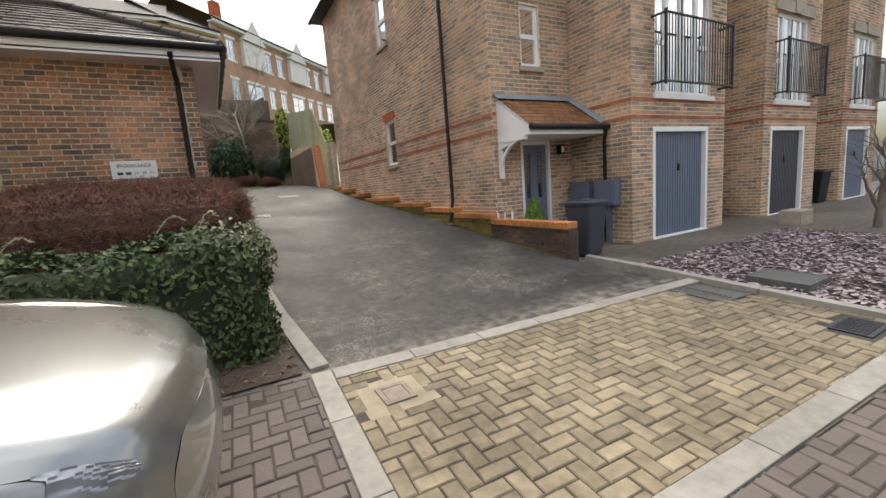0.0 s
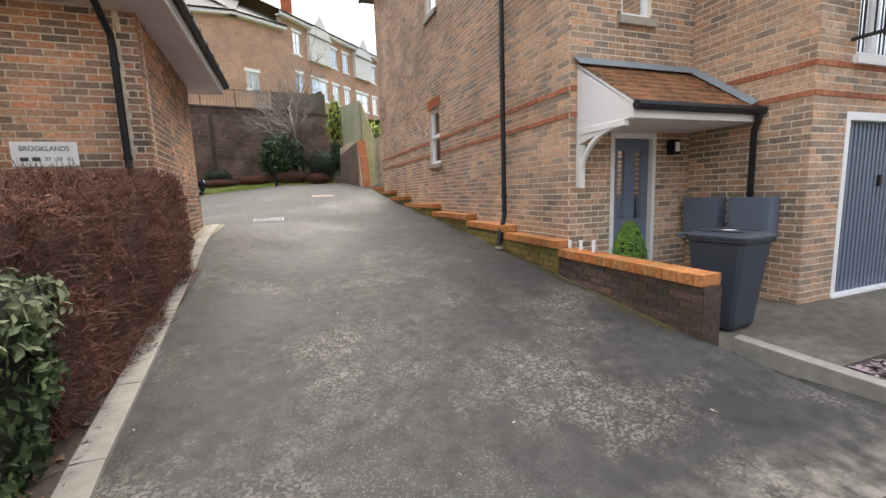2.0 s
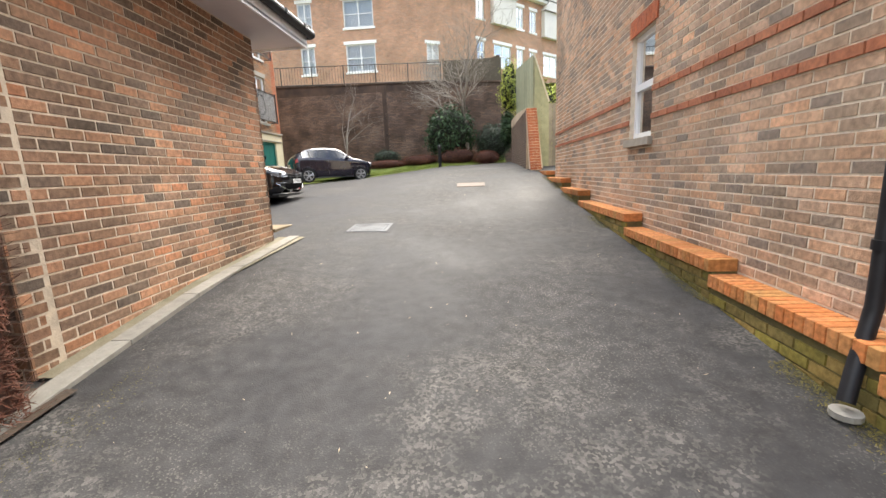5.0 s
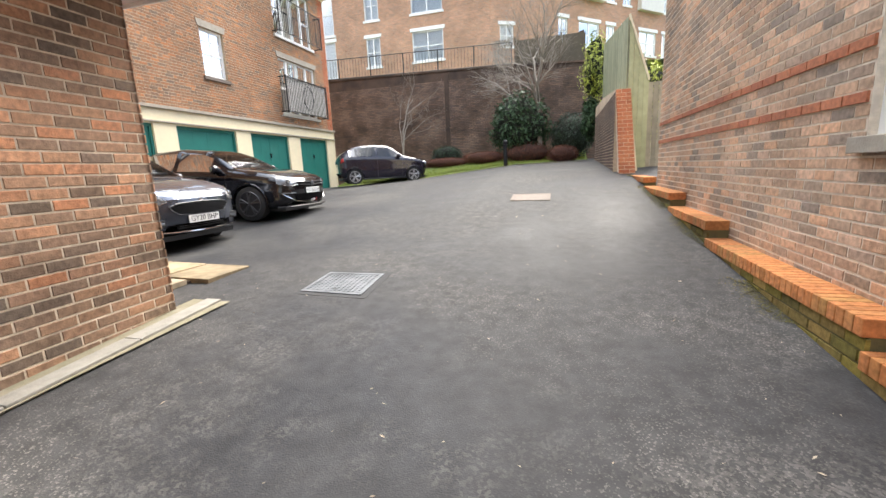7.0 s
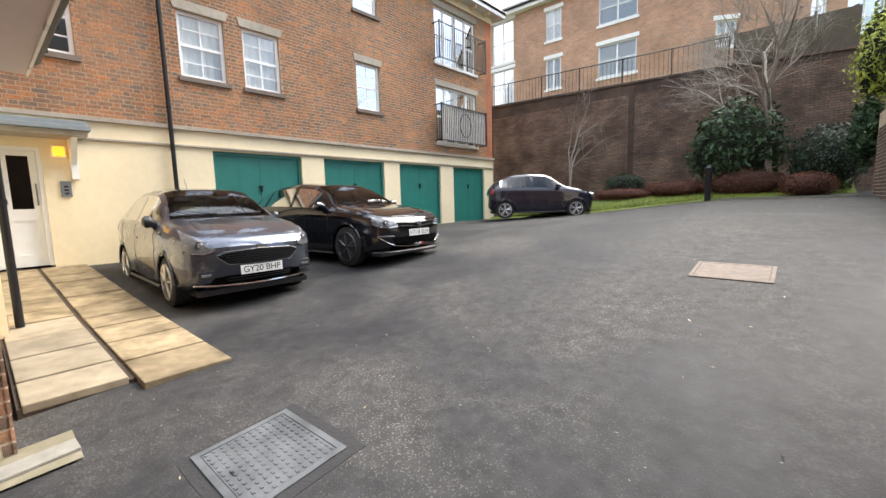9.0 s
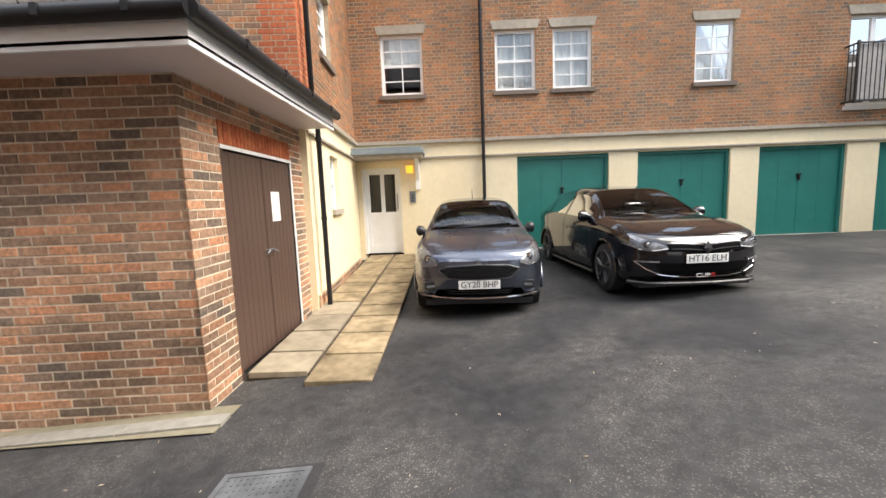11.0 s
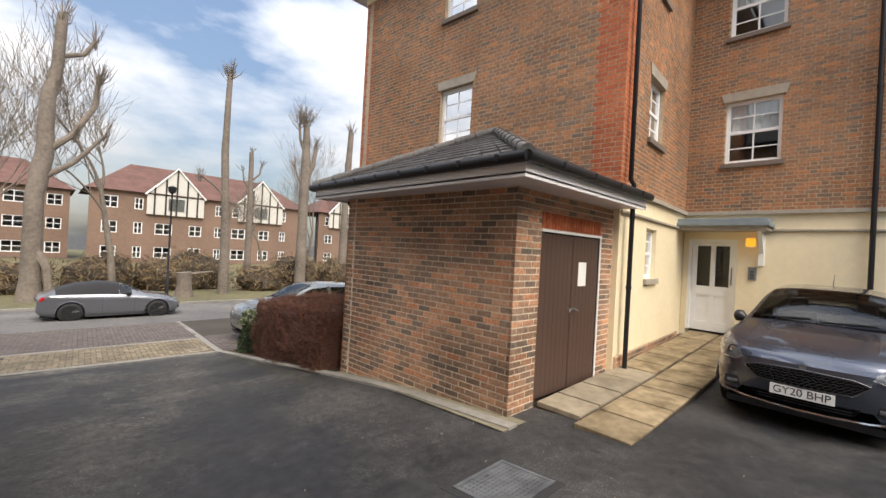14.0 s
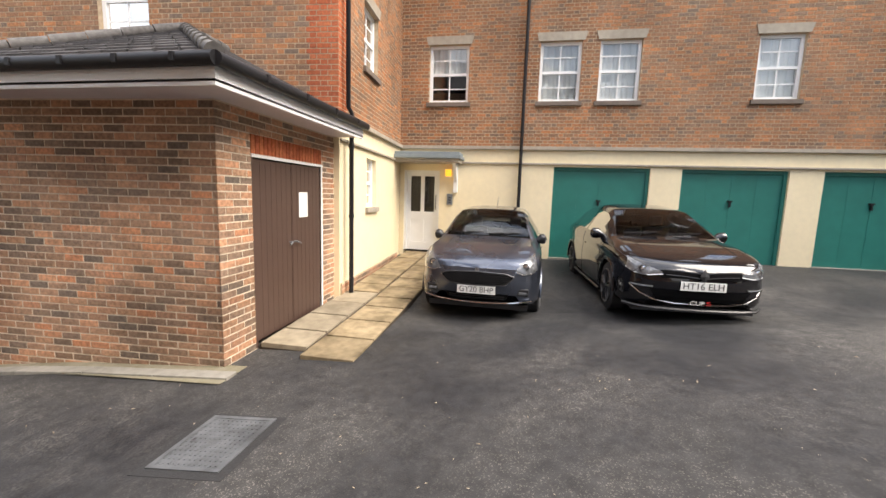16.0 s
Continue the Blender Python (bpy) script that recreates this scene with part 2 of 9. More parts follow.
BRICK_HOUSE = brick_mat("house brick", [(0.50, 0.32, 0.205), (0.27, 0.205, 0.15), (0.56, 0.33, 0.20), (0.37, 0.265, 0.185), (0.22, 0.175, 0.14), (0.54, 0.36, 0.245), (0.42, 0.27, 0.175)])
BRICK_BLOCK = brick_mat("flats brick", [(0.42, 0.18, 0.082), (0.21, 0.135, 0.09), (0.36, 0.17, 0.084), (0.26, 0.155, 0.095), (0.45, 0.20, 0.09), (0.19, 0.14, 0.105), (0.34, 0.18, 0.10)], 0.25)
BRICK_PALE = brick_mat("far flats brick", [(0.512, 0.295, 0.186), (0.419, 0.248, 0.171), (0.558, 0.310, 0.202), (0.372, 0.232, 0.163)], 0.2)
BRICK_RED = brick_mat("red brick", [(0.42, 0.115, 0.045), (0.34, 0.09, 0.04), (0.45, 0.14, 0.06), (0.38, 0.10, 0.045)], 0.25)
BRICK_BAND = brick_mat("dull red band brick", [(0.37, 0.135, 0.07), (0.31, 0.11, 0.06), (0.40, 0.16, 0.085), (0.34, 0.125, 0.065)], 0.3)
BRICK_ORANGE = brick_mat("mossy orange coping", [(0.50, 0.18, 0.06), (0.44, 0.18, 0.065), (0.52, 0.21, 0.08), (0.38, 0.20, 0.07), (0.47, 0.155, 0.05)], 0.35)
BRICK_MOSS = brick_mat("mossy brick", [(0.22, 0.175, 0.04), (0.15, 0.125, 0.035), (0.25, 0.17, 0.055), (0.12, 0.10, 0.035)], 0.5)
BRICK_RETAIN = brick_mat("stained retaining brick", [(0.145, 0.10, 0.078), (0.19, 0.13, 0.098), (0.12, 0.09, 0.075), (0.215, 0.14, 0.10)], 0.55)
BRICK_DARK = brick_mat("dark brick", [(0.085, 0.058, 0.046), (0.12, 0.08, 0.06), (0.07, 0.055, 0.048), (0.14, 0.085, 0.06)], 0.4)
CREAM = mat("cream render", (0.80, 0.69, 0.47), 0.85, var=0.05, scale=8, bump=0.15, bscale=120, bigscale=1.2)
STONE = mat("weathered stone", (0.36, 0.32, 0.26), 0.85, var=0.18, scale=9, bump=0.3)
SILL = mat("dark stone sill", (0.17, 0.135, 0.11), 0.8, var=0.2, scale=9, bump=0.25)
WHITE = mat("white paint", (0.82, 0.82, 0.80), 0.4, var=0.04, scale=5)
UPVC = mat("white plastic", (0.84, 0.85, 0.85), 0.3, var=0.02, scale=4)
SOFFIT = mat("soffit paint", (0.66, 0.60, 0.62), 0.5, var=0.06, scale=5)
BLACK = mat("black plastic", (0.014, 0.014, 0.016), 0.42, var=0.2, scale=12, spec=0.3)
IRON = mat("black iron", (0.02, 0.02, 0.021), 0.5, var=0.2, scale=20)
GREEN = mat("green door paint", (0.018, 0.165, 0.135), 0.42, var=0.10, scale=4, bigscale=1.5)
BLUEGREY = mat("blue grey paint", (0.135, 0.165, 0.225), 0.45, var=0.06, scale=4)
DARKGREY = mat("dark grey paint", (0.05, 0.055, 0.07), 0.4, var=0.06, scale=4)
BROWN = mat("brown door paint", (0.075, 0.044, 0.034), 0.5, var=0.14, scale=9, bump=0.1)
SLATE = mat("dark roof tile", (0.075, 0.07, 0.072), 0.8, var=0.3, scale=14, bump=0.3, island=0.25, color2=(0.045, 0.042, 0.042))
CLAYDARK = mat("brown roof tile", (0.11, 0.06, 0.045), 0.85, var=0.25, scale=6, bump=0.3)
CLAYTILE = mat("clay roof tile", (0.26, 0.105, 0.045), 0.85, var=0.3, scale=9, bump=0.3, island=0.3, color2=(0.14, 0.085, 0.035))
LEAD = mat("lead flashing", (0.22, 0.26, 0.28), 0.6, var=0.15, scale=8)
COVERGREY = mat("dull grey cover", (0.085, 0.085, 0.08), 0.75, var=0.3, scale=12, bump=0.2)
CONCRETE = mat("concrete kerb", (0.25, 0.235, 0.205), 0.9, var=0.2, scale=14, bump=0.3, island=0.12, bigscale=1.5)
SLAB_PALE = mat("pale concrete slab", (0.33, 0.28, 0.20), 0.9, scale=7, bump=0.3, bscale=30, island=0.1, color2=(0.2, 0.165, 0.115), bigscale=2.2)
SLAB = mat("stone paving slab", (0.36, 0.28, 0.17), 0.8, var=0.35, scale=7, bump=0.4, bscale=25, island=0.16, color2=(0.13, 0.095, 0.05), big=0.55, bigscale=2.6)
PAVER = mat("buff paving block", (0.26, 0.21, 0.14), 0.9, var=0.3, scale=12, bump=0.4, island=0.24, color2=(0.13, 0.105, 0.068), bigscale=1.4)
PAVER_DARK = mat("brown paving block", (0.125, 0.102, 0.09), 0.9, var=0.2, scale=12, bump=0.35, island=0.2, color2=(0.10, 0.082, 0.075), bigscale=0.9)
JOINT = mat("paving joint sand", (0.05, 0.04, 0.03), 0.95, var=0.3, scale=25, bump=0.3)
MOSSYSTRIP = mat("mossy concrete", (0.24, 0.215, 0.155), 0.95, scale=9, bump=0.4, color2=(0.15, 0.135, 0.08), bigscale=1.6)
SOIL = mat("bed soil", (0.085, 0.06, 0.042), 0.95, var=0.4, scale=18, bump=0.8, bscale=40, color2=(0.04, 0.03, 0.022))
GRASS = mat("lawn grass", (0.19, 0.23, 0.045), 0.9, var=0.3, scale=20, bump=0.8, bscale=80, color2=(0.09, 0.13, 0.03))
VERGE = mat("winter verge", (0.17, 0.15, 0.07), 0.95, var=0.3, scale=3, bump=0.8, bscale=20, color2=(0.09, 0.08, 0.04), bigscale=0.15)
GALV = mat("galvanised steel", (0.20, 0.215, 0.23), 0.6, metal=0.35, var=0.2, scale=16, bump=0.1)
TIMBER = mat("weathered fence timber", (0.33, 0.34, 0.22), 0.9, var=0.25, scale=7, bump=0.3, island=0.14, color2=(0.22, 0.24, 0.15))
TIMBER_GREY = mat("grey timber", (0.24, 0.22, 0.18), 0.9, var=0.25, scale=7, bump=0.3, island=0.14)
GLASS = glass_mat("window glass", (0.95, 0.97, 0.98))
DOORGLASS = glass_mat("dark door glass", (0.22, 0.21, 0.2), 1.5)
CURTAIN = mat("net curtain", (0.88, 0.90, 0.90), 0.9, var=0.08, scale=6)
# dark grey stands in for the shade of unlit rooms
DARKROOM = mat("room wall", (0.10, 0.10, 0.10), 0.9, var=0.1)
RENDER_W = mat("white render", (0.70, 0.68, 0.63), 0.8, var=0.05)


# ---------- mesh helpers ----------
class Mesh:
    """Collects points and faces for one mesh."""

    def __init__(self):
        self.v, self.f, self.m = [], [], []

    def add(self, verts, faces, mi=0):
        k = len(self.v)
        self.v += [tuple(p) for p in verts]
        self.f += [tuple(k + i for i in f) for f in faces]
        self.m += [mi] * len(faces)
        return self

    def box(self, a, b, at=None, mi=0):
        x0, y0, z0 = a
        x1, y1, z1 = b
        p = [(x0, y0, z0), (x1, y0, z0), (x1, y1, z0), (x0, y1, z0), (x0, y0, z1), (x1, y0, z1), (x1, y1, z1), (x0, y1, z1)]
        if at:
            p = [at(*q) for q in p]
        return self.add(p, [(0, 3, 2, 1), (4, 5, 6, 7), (0, 1, 5, 4), (1, 2, 6, 5), (2, 3, 7, 6), (3, 0, 4, 7)], mi)

    def tube(self, points, radii, sides=8, mi=0, caps=True):
        rings = []
        pts = [Vector(p) for p in points]
        if not hasattr(radii, "__len__"):
            radii = [radii] * len(pts)
        side = None
        for i, p in enumerate(pts):
            d = (pts[min(i + 1, len(pts) - 1)] - pts[max(i - 1, 0)]).normalized()
            if side is None:
                side = d.orthogonal().normalized()
            side = (side - d * side.dot(d))
            side = side.normalized() if side.length > 1e-6 else d.orthogonal().normalized()
            up = d.cross(side)
            rings.append([p + (side * math.cos(2 * math.pi * j / sides) + up * math.sin(2 * math.pi * j / sides)) * radii[i] for j in range(sides)])
        k = len(self.v)
        for r in rings:
            self.v += [tuple(q) for q in r]
        for i in range(len(rings) - 1):
            for j in range(sides):
                a, b = k + i * sides + j, k + i * sides + (j + 1) % sides
                self.f.append((a, b, b + sides, a + sides))
                self.m.append(mi)
        if caps:
            self.f.append(tuple(k + j for j in reversed(range(sides))))
            self.f.append(tuple(k + (len(rings) - 1) * sides + j for j in range(sides)))
            self.m += [mi, mi]
        return self

    def loft(self, rings, mi=0, closed=False, caps=False):
        k, c = len(self.v), len(rings[0])
        for r in rings:
            self.v += [tuple(q) for q in r]
        for i in range(len(rings) - 1):
            for j in range(c if closed else c - 1):
                a, b = k + i * c + j, k + i * c + (j + 1) % c
                self.f.append((a, b, b + c, a + c))
                self.m.append(mi)
        if caps:
            self.f.append(tuple(k + j for j in reversed(range(c))))
            self.f.append(tuple(k + (len(rings) - 1) * c + j for j in range(c)))
            self.m += [mi, mi]
        return self

    def mesh(self, name, mats, bevel=0.0, smooth=False):
        me = bpy.data.meshes.new(name)
        me.from_pydata(self.v, [], self.f)
        for m in mats if isinstance(mats, (list, tuple)) else [mats]:
            me.materials.append(m)
        me.polygons.foreach_set("material_index", self.m)
        if bevel:
            bm = bmesh.new()
            bm.from_mesh(me)
            bmesh.ops.remove_doubles(bm, verts=bm.verts, dist=1e-5)
            bmesh.ops.bevel(bm, geom=[e for e in bm.edges if e.is_manifold and e.calc_face_angle(0) > 0.5], offset=bevel, segments=2, profile=0.6, affect="EDGES", clamp_overlap=True)
            bm.to_mesh(me)
            bm.free()
        if smooth:
            me.polygons.foreach_set("use_smooth", [True] * len(me.polygons))
            me.set_sharp_from_angle(angle=radians(38))
        me.update()
        return me


def part(name, ms, material, parent=None, label="", bevel=0.0, smooth=False, kind=""):
    ob = new(name, ms.mesh(name, material, bevel, smooth))
    if parent:
        ob.parent = parent
        ob.matrix_parent_inverse = parent.matrix_basis.inverted()
    return tagged(ob, label=label, kind=kind)


def thing(name, at=(0, 0, 0), label="", category="", group="", kind=""):
    ob = new(name)
    ob.empty_display_size = 0.1
    ob.matrix_basis = Matrix.Translation(at)
    return tagged(ob, label, category, group, kind)


class Plane:
    """A wall line from a to b: u runs along it, o outwards (to the right of the way from a to b), z up."""

    def __init__(self, a, b):
        self.a, d = Vector(a), Vector(b) - Vector(a)
        self.length = d.length
        self.d = d.normalized()
        self.n = Vector((self.d.y, -self.d.x))

    def __call__(self, u, o, z):
        p = self.a + self.d * u + self.n * o
        return (p.x, p.y, z)

    def stand(self, u, o, z):
        return Matrix.Translation(self(u, o, z)) @ Matrix.Rotation(math.atan2(self.d.y, self.d.x), 4, "Z")


def smooth_table(xs, ys, x):
    return float(np.interp(x, xs, ys))


GY = [-60, -14, -5, 0, 3.6, 5, 7, 8.3, 10, 12, 14, 16, 18, 20, 24, 28, 36]
GX = [-6.3, -2, 0.9, 2, 5.2]
GZ = [
    [-1.0, -0.75, -0.42, -0.17, -0.03, 0.10, 0.33, 0.5, 0.85, 1.22, 1.21, 1.26, 1.30, 1.36, 1.38, 1.40, 1.5],
    [-1.0, -0.75, -0.42, -0.17, -0.03, 0.10, 0.33, 0.5, 0.74, 0.93, 0.95, 1.10, 1.24, 1.38, 1.58, 1.72, 1.8],
    [-1.0, -0.75, -0.42, -0.17, -0.03, 0.15, 0.42, 0.59, 0.79, 0.895, 1.03, 1.27, 1.48, 1.655, 1.87, 2.0, 2.09],
    [-1.0, -0.75, -0.42, -0.17, -0.03, 0.10, 0.33, 0.48, 0.69, 0.86, 1.07, 1.33, 1.57, 1.76, 1.98, 2.1, 2.2],
    [-1.0, -0.75, -0.42, -0.17, -0.03, 0.10, 0.33, 0.48, 0.67, 0.84, 1.05, 1.31, 1.56, 1.78, 2.02, 2.15, 2.25],
]


def ground_z(x, y):
    """The height of the ground; the forecourt of the house lies level below the drive's side wall."""
    if x > 5.24 and y < 8:
        return float(np.interp(y, [-60, -14, -5, 0, 3.6, 5.4], [-1.0, -0.75, -0.42, -0.17, -0.06, -0.02]))
    cols = [float(np.interp(y, GY, c)) for c in GZ]
    return float(np.interp(x, GX, cols))


def sheet(name, x0, x1, y0, y1, lift, material, step=0.4, label="", kind="structure", parent=None, edge=None):
    """A surface that follows the ground, lift metres above it. edge(x, y) moves its points sideways."""
    nx, ny = max(1, math.ceil((x1 - x0) / step)), max(1, math.ceil((y1 - y0) / step))
    v = []
    for j in range(ny + 1):
        for i in range(nx + 1):
            x, y = x0 + (x1 - x0) * i / nx, y0 + (y1 - y0) * j / ny
            if edge:
                x, y = edge(x, y)
            v.append((x, y, ground_z(x, y) + lift))
    f = [(j * (nx + 1) + i, j * (nx + 1) + i + 1, (j + 1) * (nx + 1) + i + 1, (j + 1) * (nx + 1) + i) for j in range(ny) for i in range(nx)]
    ob = part(name, Mesh().add(v, f), material, parent, label, kind=kind)
    return ob


def wall_shell(p, z0, z1, depth, holes, u0=0.004, u1=None):
    """The body of a wall with openings through it."""
    u0 = max(u0, 0.004)
    u1 = p.length - 0.004 if u1 is None else u1
    us = sorted({u0, u1, *(v for h in holes for v in h[:2] if u0 < v < u1)})
    zs = sorted({z0, z1, *(v for h in holes for v in h[2:4] if z0 < v < z1)})
    solid = {}
    for i in range(len(us) - 1):
        for j in range(len(zs) - 1):
            uc, zc = (us[i] + us[i + 1]) / 2, (zs[j] + zs[j + 1]) / 2
            solid[i, j] = not any(h[0] < uc < h[1] and h[2] < zc < h[3] for h in holes)
    ms = Mesh()
    for (i, j), s in solid.items():
        if not s:
            continue
        a, b, c, d = us[i], us[i + 1], zs[j], zs[j + 1]
        ms.add([p(a, 0, c), p(b, 0, c), p(b, 0, d), p(a, 0, d)], [(0, 1, 2, 3)])
        ms.add([p(a, -depth, c), p(b, -depth, c), p(b, -depth, d), p(a, -depth, d)], [(3, 2, 1, 0)])
        for di, dj, q in ((-1, 0, (a, c, a, d)), (1, 0, (b, d, b, c)), (0, -1, (b, c, a, c)), (0, 1, (a, d, b, d))):
            if not solid.get((i + di, j + dj), False):
                ms.add([p(q[0], 0, q[1]), p(q[2], 0, q[3]), p(q[2], -depth, q[3]), p(q[0], -depth, q[1])], [(3, 2, 1, 0)])
    return ms


SINGLES = []   # single bricks are laid last


def courses(p, parent, z0, z1, holes, material, u0=0.0, u1=None, bond="stretcher", bands=(), near=None, proud=0.004, quoin=None, size=(0.215, 0.065), floor=None):
    """Bricks of their own over a wall: one joined mesh, and single pieces in the stretch near=(u0, u1, z0, z1)."""
    u1 = p.length if u1 is None else u1
    L, h = size
    joint = 0.0115
    rng = random.Random(round(p.length * 1000) + round(z0 * 100))
    joined = {}
    z = z0
    row = 0
    while z + h <= z1 + 0.001:
        zm = z + h / 2
        free = [(u0, u1)]
        for ho in holes:
            if ho[2] < z + h - 0.01 and ho[3] > z + 0.01:
                nxt = []
                for a, b in free:
                    if ho[1] <= a or ho[0] >= b:
                        nxt.append((a, b))
                    else:
                        if ho[0] > a + 0.02:
                            nxt.append((a, ho[0]))
                        if ho[1] < b - 0.02:
                            nxt.append((ho[1], b))
                free = nxt
        mm = material
        pr = proud
        for ba in bands:
            if ba[0] <= zm <= ba[1]:
                mm, pr = ba[2], proud + 0.012
        if bond == "stretcher":
            cuts = np.arange(u0 - (L + joint) * (0.5 * (row % 2)), u1 + L, L + joint)
            spans = [(c, c + L) for c in cuts]
        else:
            spans, c = [], u0 - (0.17 if row % 2 else 0.0)
            k = 0
            while c < u1:
                w = L if k % 2 == 0 else 0.1025
                spans.append((c, c + w))
                c += w + joint
                k += 1
        for a, b in spans:
            for fa, fb in free:
                ca, cb = max(a, fa), min(b, fb)
                if cb - ca < 0.025:
                    continue
                if floor and floor((ca + cb) / 2) > z + h:
                    continue
                use = mm
                if quoin:
                    for qa, qb, qm in quoin:
                        if qa <= (ca + cb) / 2 <= qb:
                            use = qm
                jit = rng.uniform(-0.0015, 0.0015)
                if near and cb - ca > L - 0.002 and near[0] < ca and cb < near[1] and near[2] < z and z + h < near[3]:
                    SINGLES.append((p, ca, z, pr + jit, use, parent, L, h))
                    continue
                ms = joined.setdefault(use.name, (Mesh(), use))[0]
                o = pr + jit
                q = [p(ca, -0.01, z), p(cb, -0.01, z), p(cb, -0.01, z + h), p(ca, -0.01, z + h), p(ca + 0.002, o, z + 0.002), p(cb - 0.002, o, z + 0.002), p(cb - 0.002, o, z + h - 0.002), p(ca + 0.002, o, z + h - 0.002)]
                ms.add(q, [(4, 5, 6, 7), (0, 1, 5, 4), (1, 2, 6, 5), (2, 3, 7, 6), (3, 0, 4, 7)])
        z += h + joint
        row += 1
    for ms, use in joined.values():
        part("brickwork", ms, use, parent, kind="stuff")


def lay_singles():
    """The bricks near the path, each an object of its own on shared meshes."""
    shapes, count = {}, {}
    for p, u, z, o, use, parent, L, h in SINGLES:
        if count.get(parent.name, 0) >= 300:
            key = ("rest", parent.name, use.name)
            ms = shapes.setdefault(key, (Mesh(), use, parent))[0]
            q = [p(u, -0.01, z), p(u + L, -0.01, z), p(u + L, -0.01, z + h), p(u, -0.01, z + h), p(u + 0.002, o, z + 0.002), p(u + L - 0.002, o, z + 0.002), p(u + L - 0.002, o, z + h - 0.002), p(u + 0.002, o, z + h - 0.002)]
            ms.add(q, [(4, 5, 6, 7), (0, 1, 5, 4), (1, 2, 6, 5), (2, 3, 7, 6), (3, 0, 4, 7)])
            continue
        count[parent.name] = count.get(parent.name, 0) + 1
        key = (use.name, L, h)
        if key not in shapes:
            ms = Mesh()
            e = 0.004
            ms.add([(0, 0.018, 0), (L, 0.018, 0), (L, 0.018, h), (0, 0.018, h), (0, e, 0), (L, e, 0), (L, e, h), (0, e, h), (e, 0, e), (L - e, 0, e), (L - e, 0, h - e), (e, 0, h - e)],
                   [(8, 9, 10, 11), (4, 5, 9, 8), (5, 6, 10, 9), (6, 7, 11, 10), (7, 4, 8, 11), (0, 1, 5, 4), (1, 2, 6, 5), (2, 3, 7, 6), (3, 0, 4, 7)])
            shapes[key] = ms.mesh("brick", use)
        ob = new("brick", shapes[key])
        ob.parent = parent
        ob.matrix_parent_inverse = parent.matrix_basis.inverted()
        ob.matrix_basis = p.stand(u, o, z)
    for key, val in shapes.items():
        if key[0] == "rest":
            part("brickwork", val[0], val[1], val[2], kind="stuff")


# ---------- ground ----------
def build_ground():
    xs = [-400, -150, -70] + [-40 + 2 * i for i in range(14)] + [-12 + 0.5 * i for i in range(35)] + [5.22, 5.26, 6, 7, 8, 10, 12, 16, 20, 26, 34, 45, 70, 150, 400]
    ys = [-400, -150, -70, -40, -30, -20, -14, -10, -7] + [-5 + 0.5 * i for i in range(77)] + [36, 45, 60, 100, 200, 400]
    v = [(x, y, ground_z(x, y)) for y in ys for x in xs]
    n = len(xs)
    f = [(j * n + i, j * n + i + 1, (j + 1) * n + i + 1, (j + 1) * n + i) for j in range(len(ys) - 1) for i in range(n - 1)]
    return part("ground", Mesh().add(v, f), ASPHALT, label="dark worn tarmac drive and car park", kind="structure")


ground = build_ground()
sheet("road", -60, 60, -8.45, -2.2, 0.004, ROAD, 2.0, "pale grey tarmac street")
sheet("verge", -90, 90, -90, -8.6, 0.03, VERGE, 4.0, "rough winter grass verge with dead leaves")
sheet("planting_bed", -2.0, 1.05, 3.75, 8.3, 0.02, SOIL, 0.4, "dark soil bed with dead leaves under the hedge")


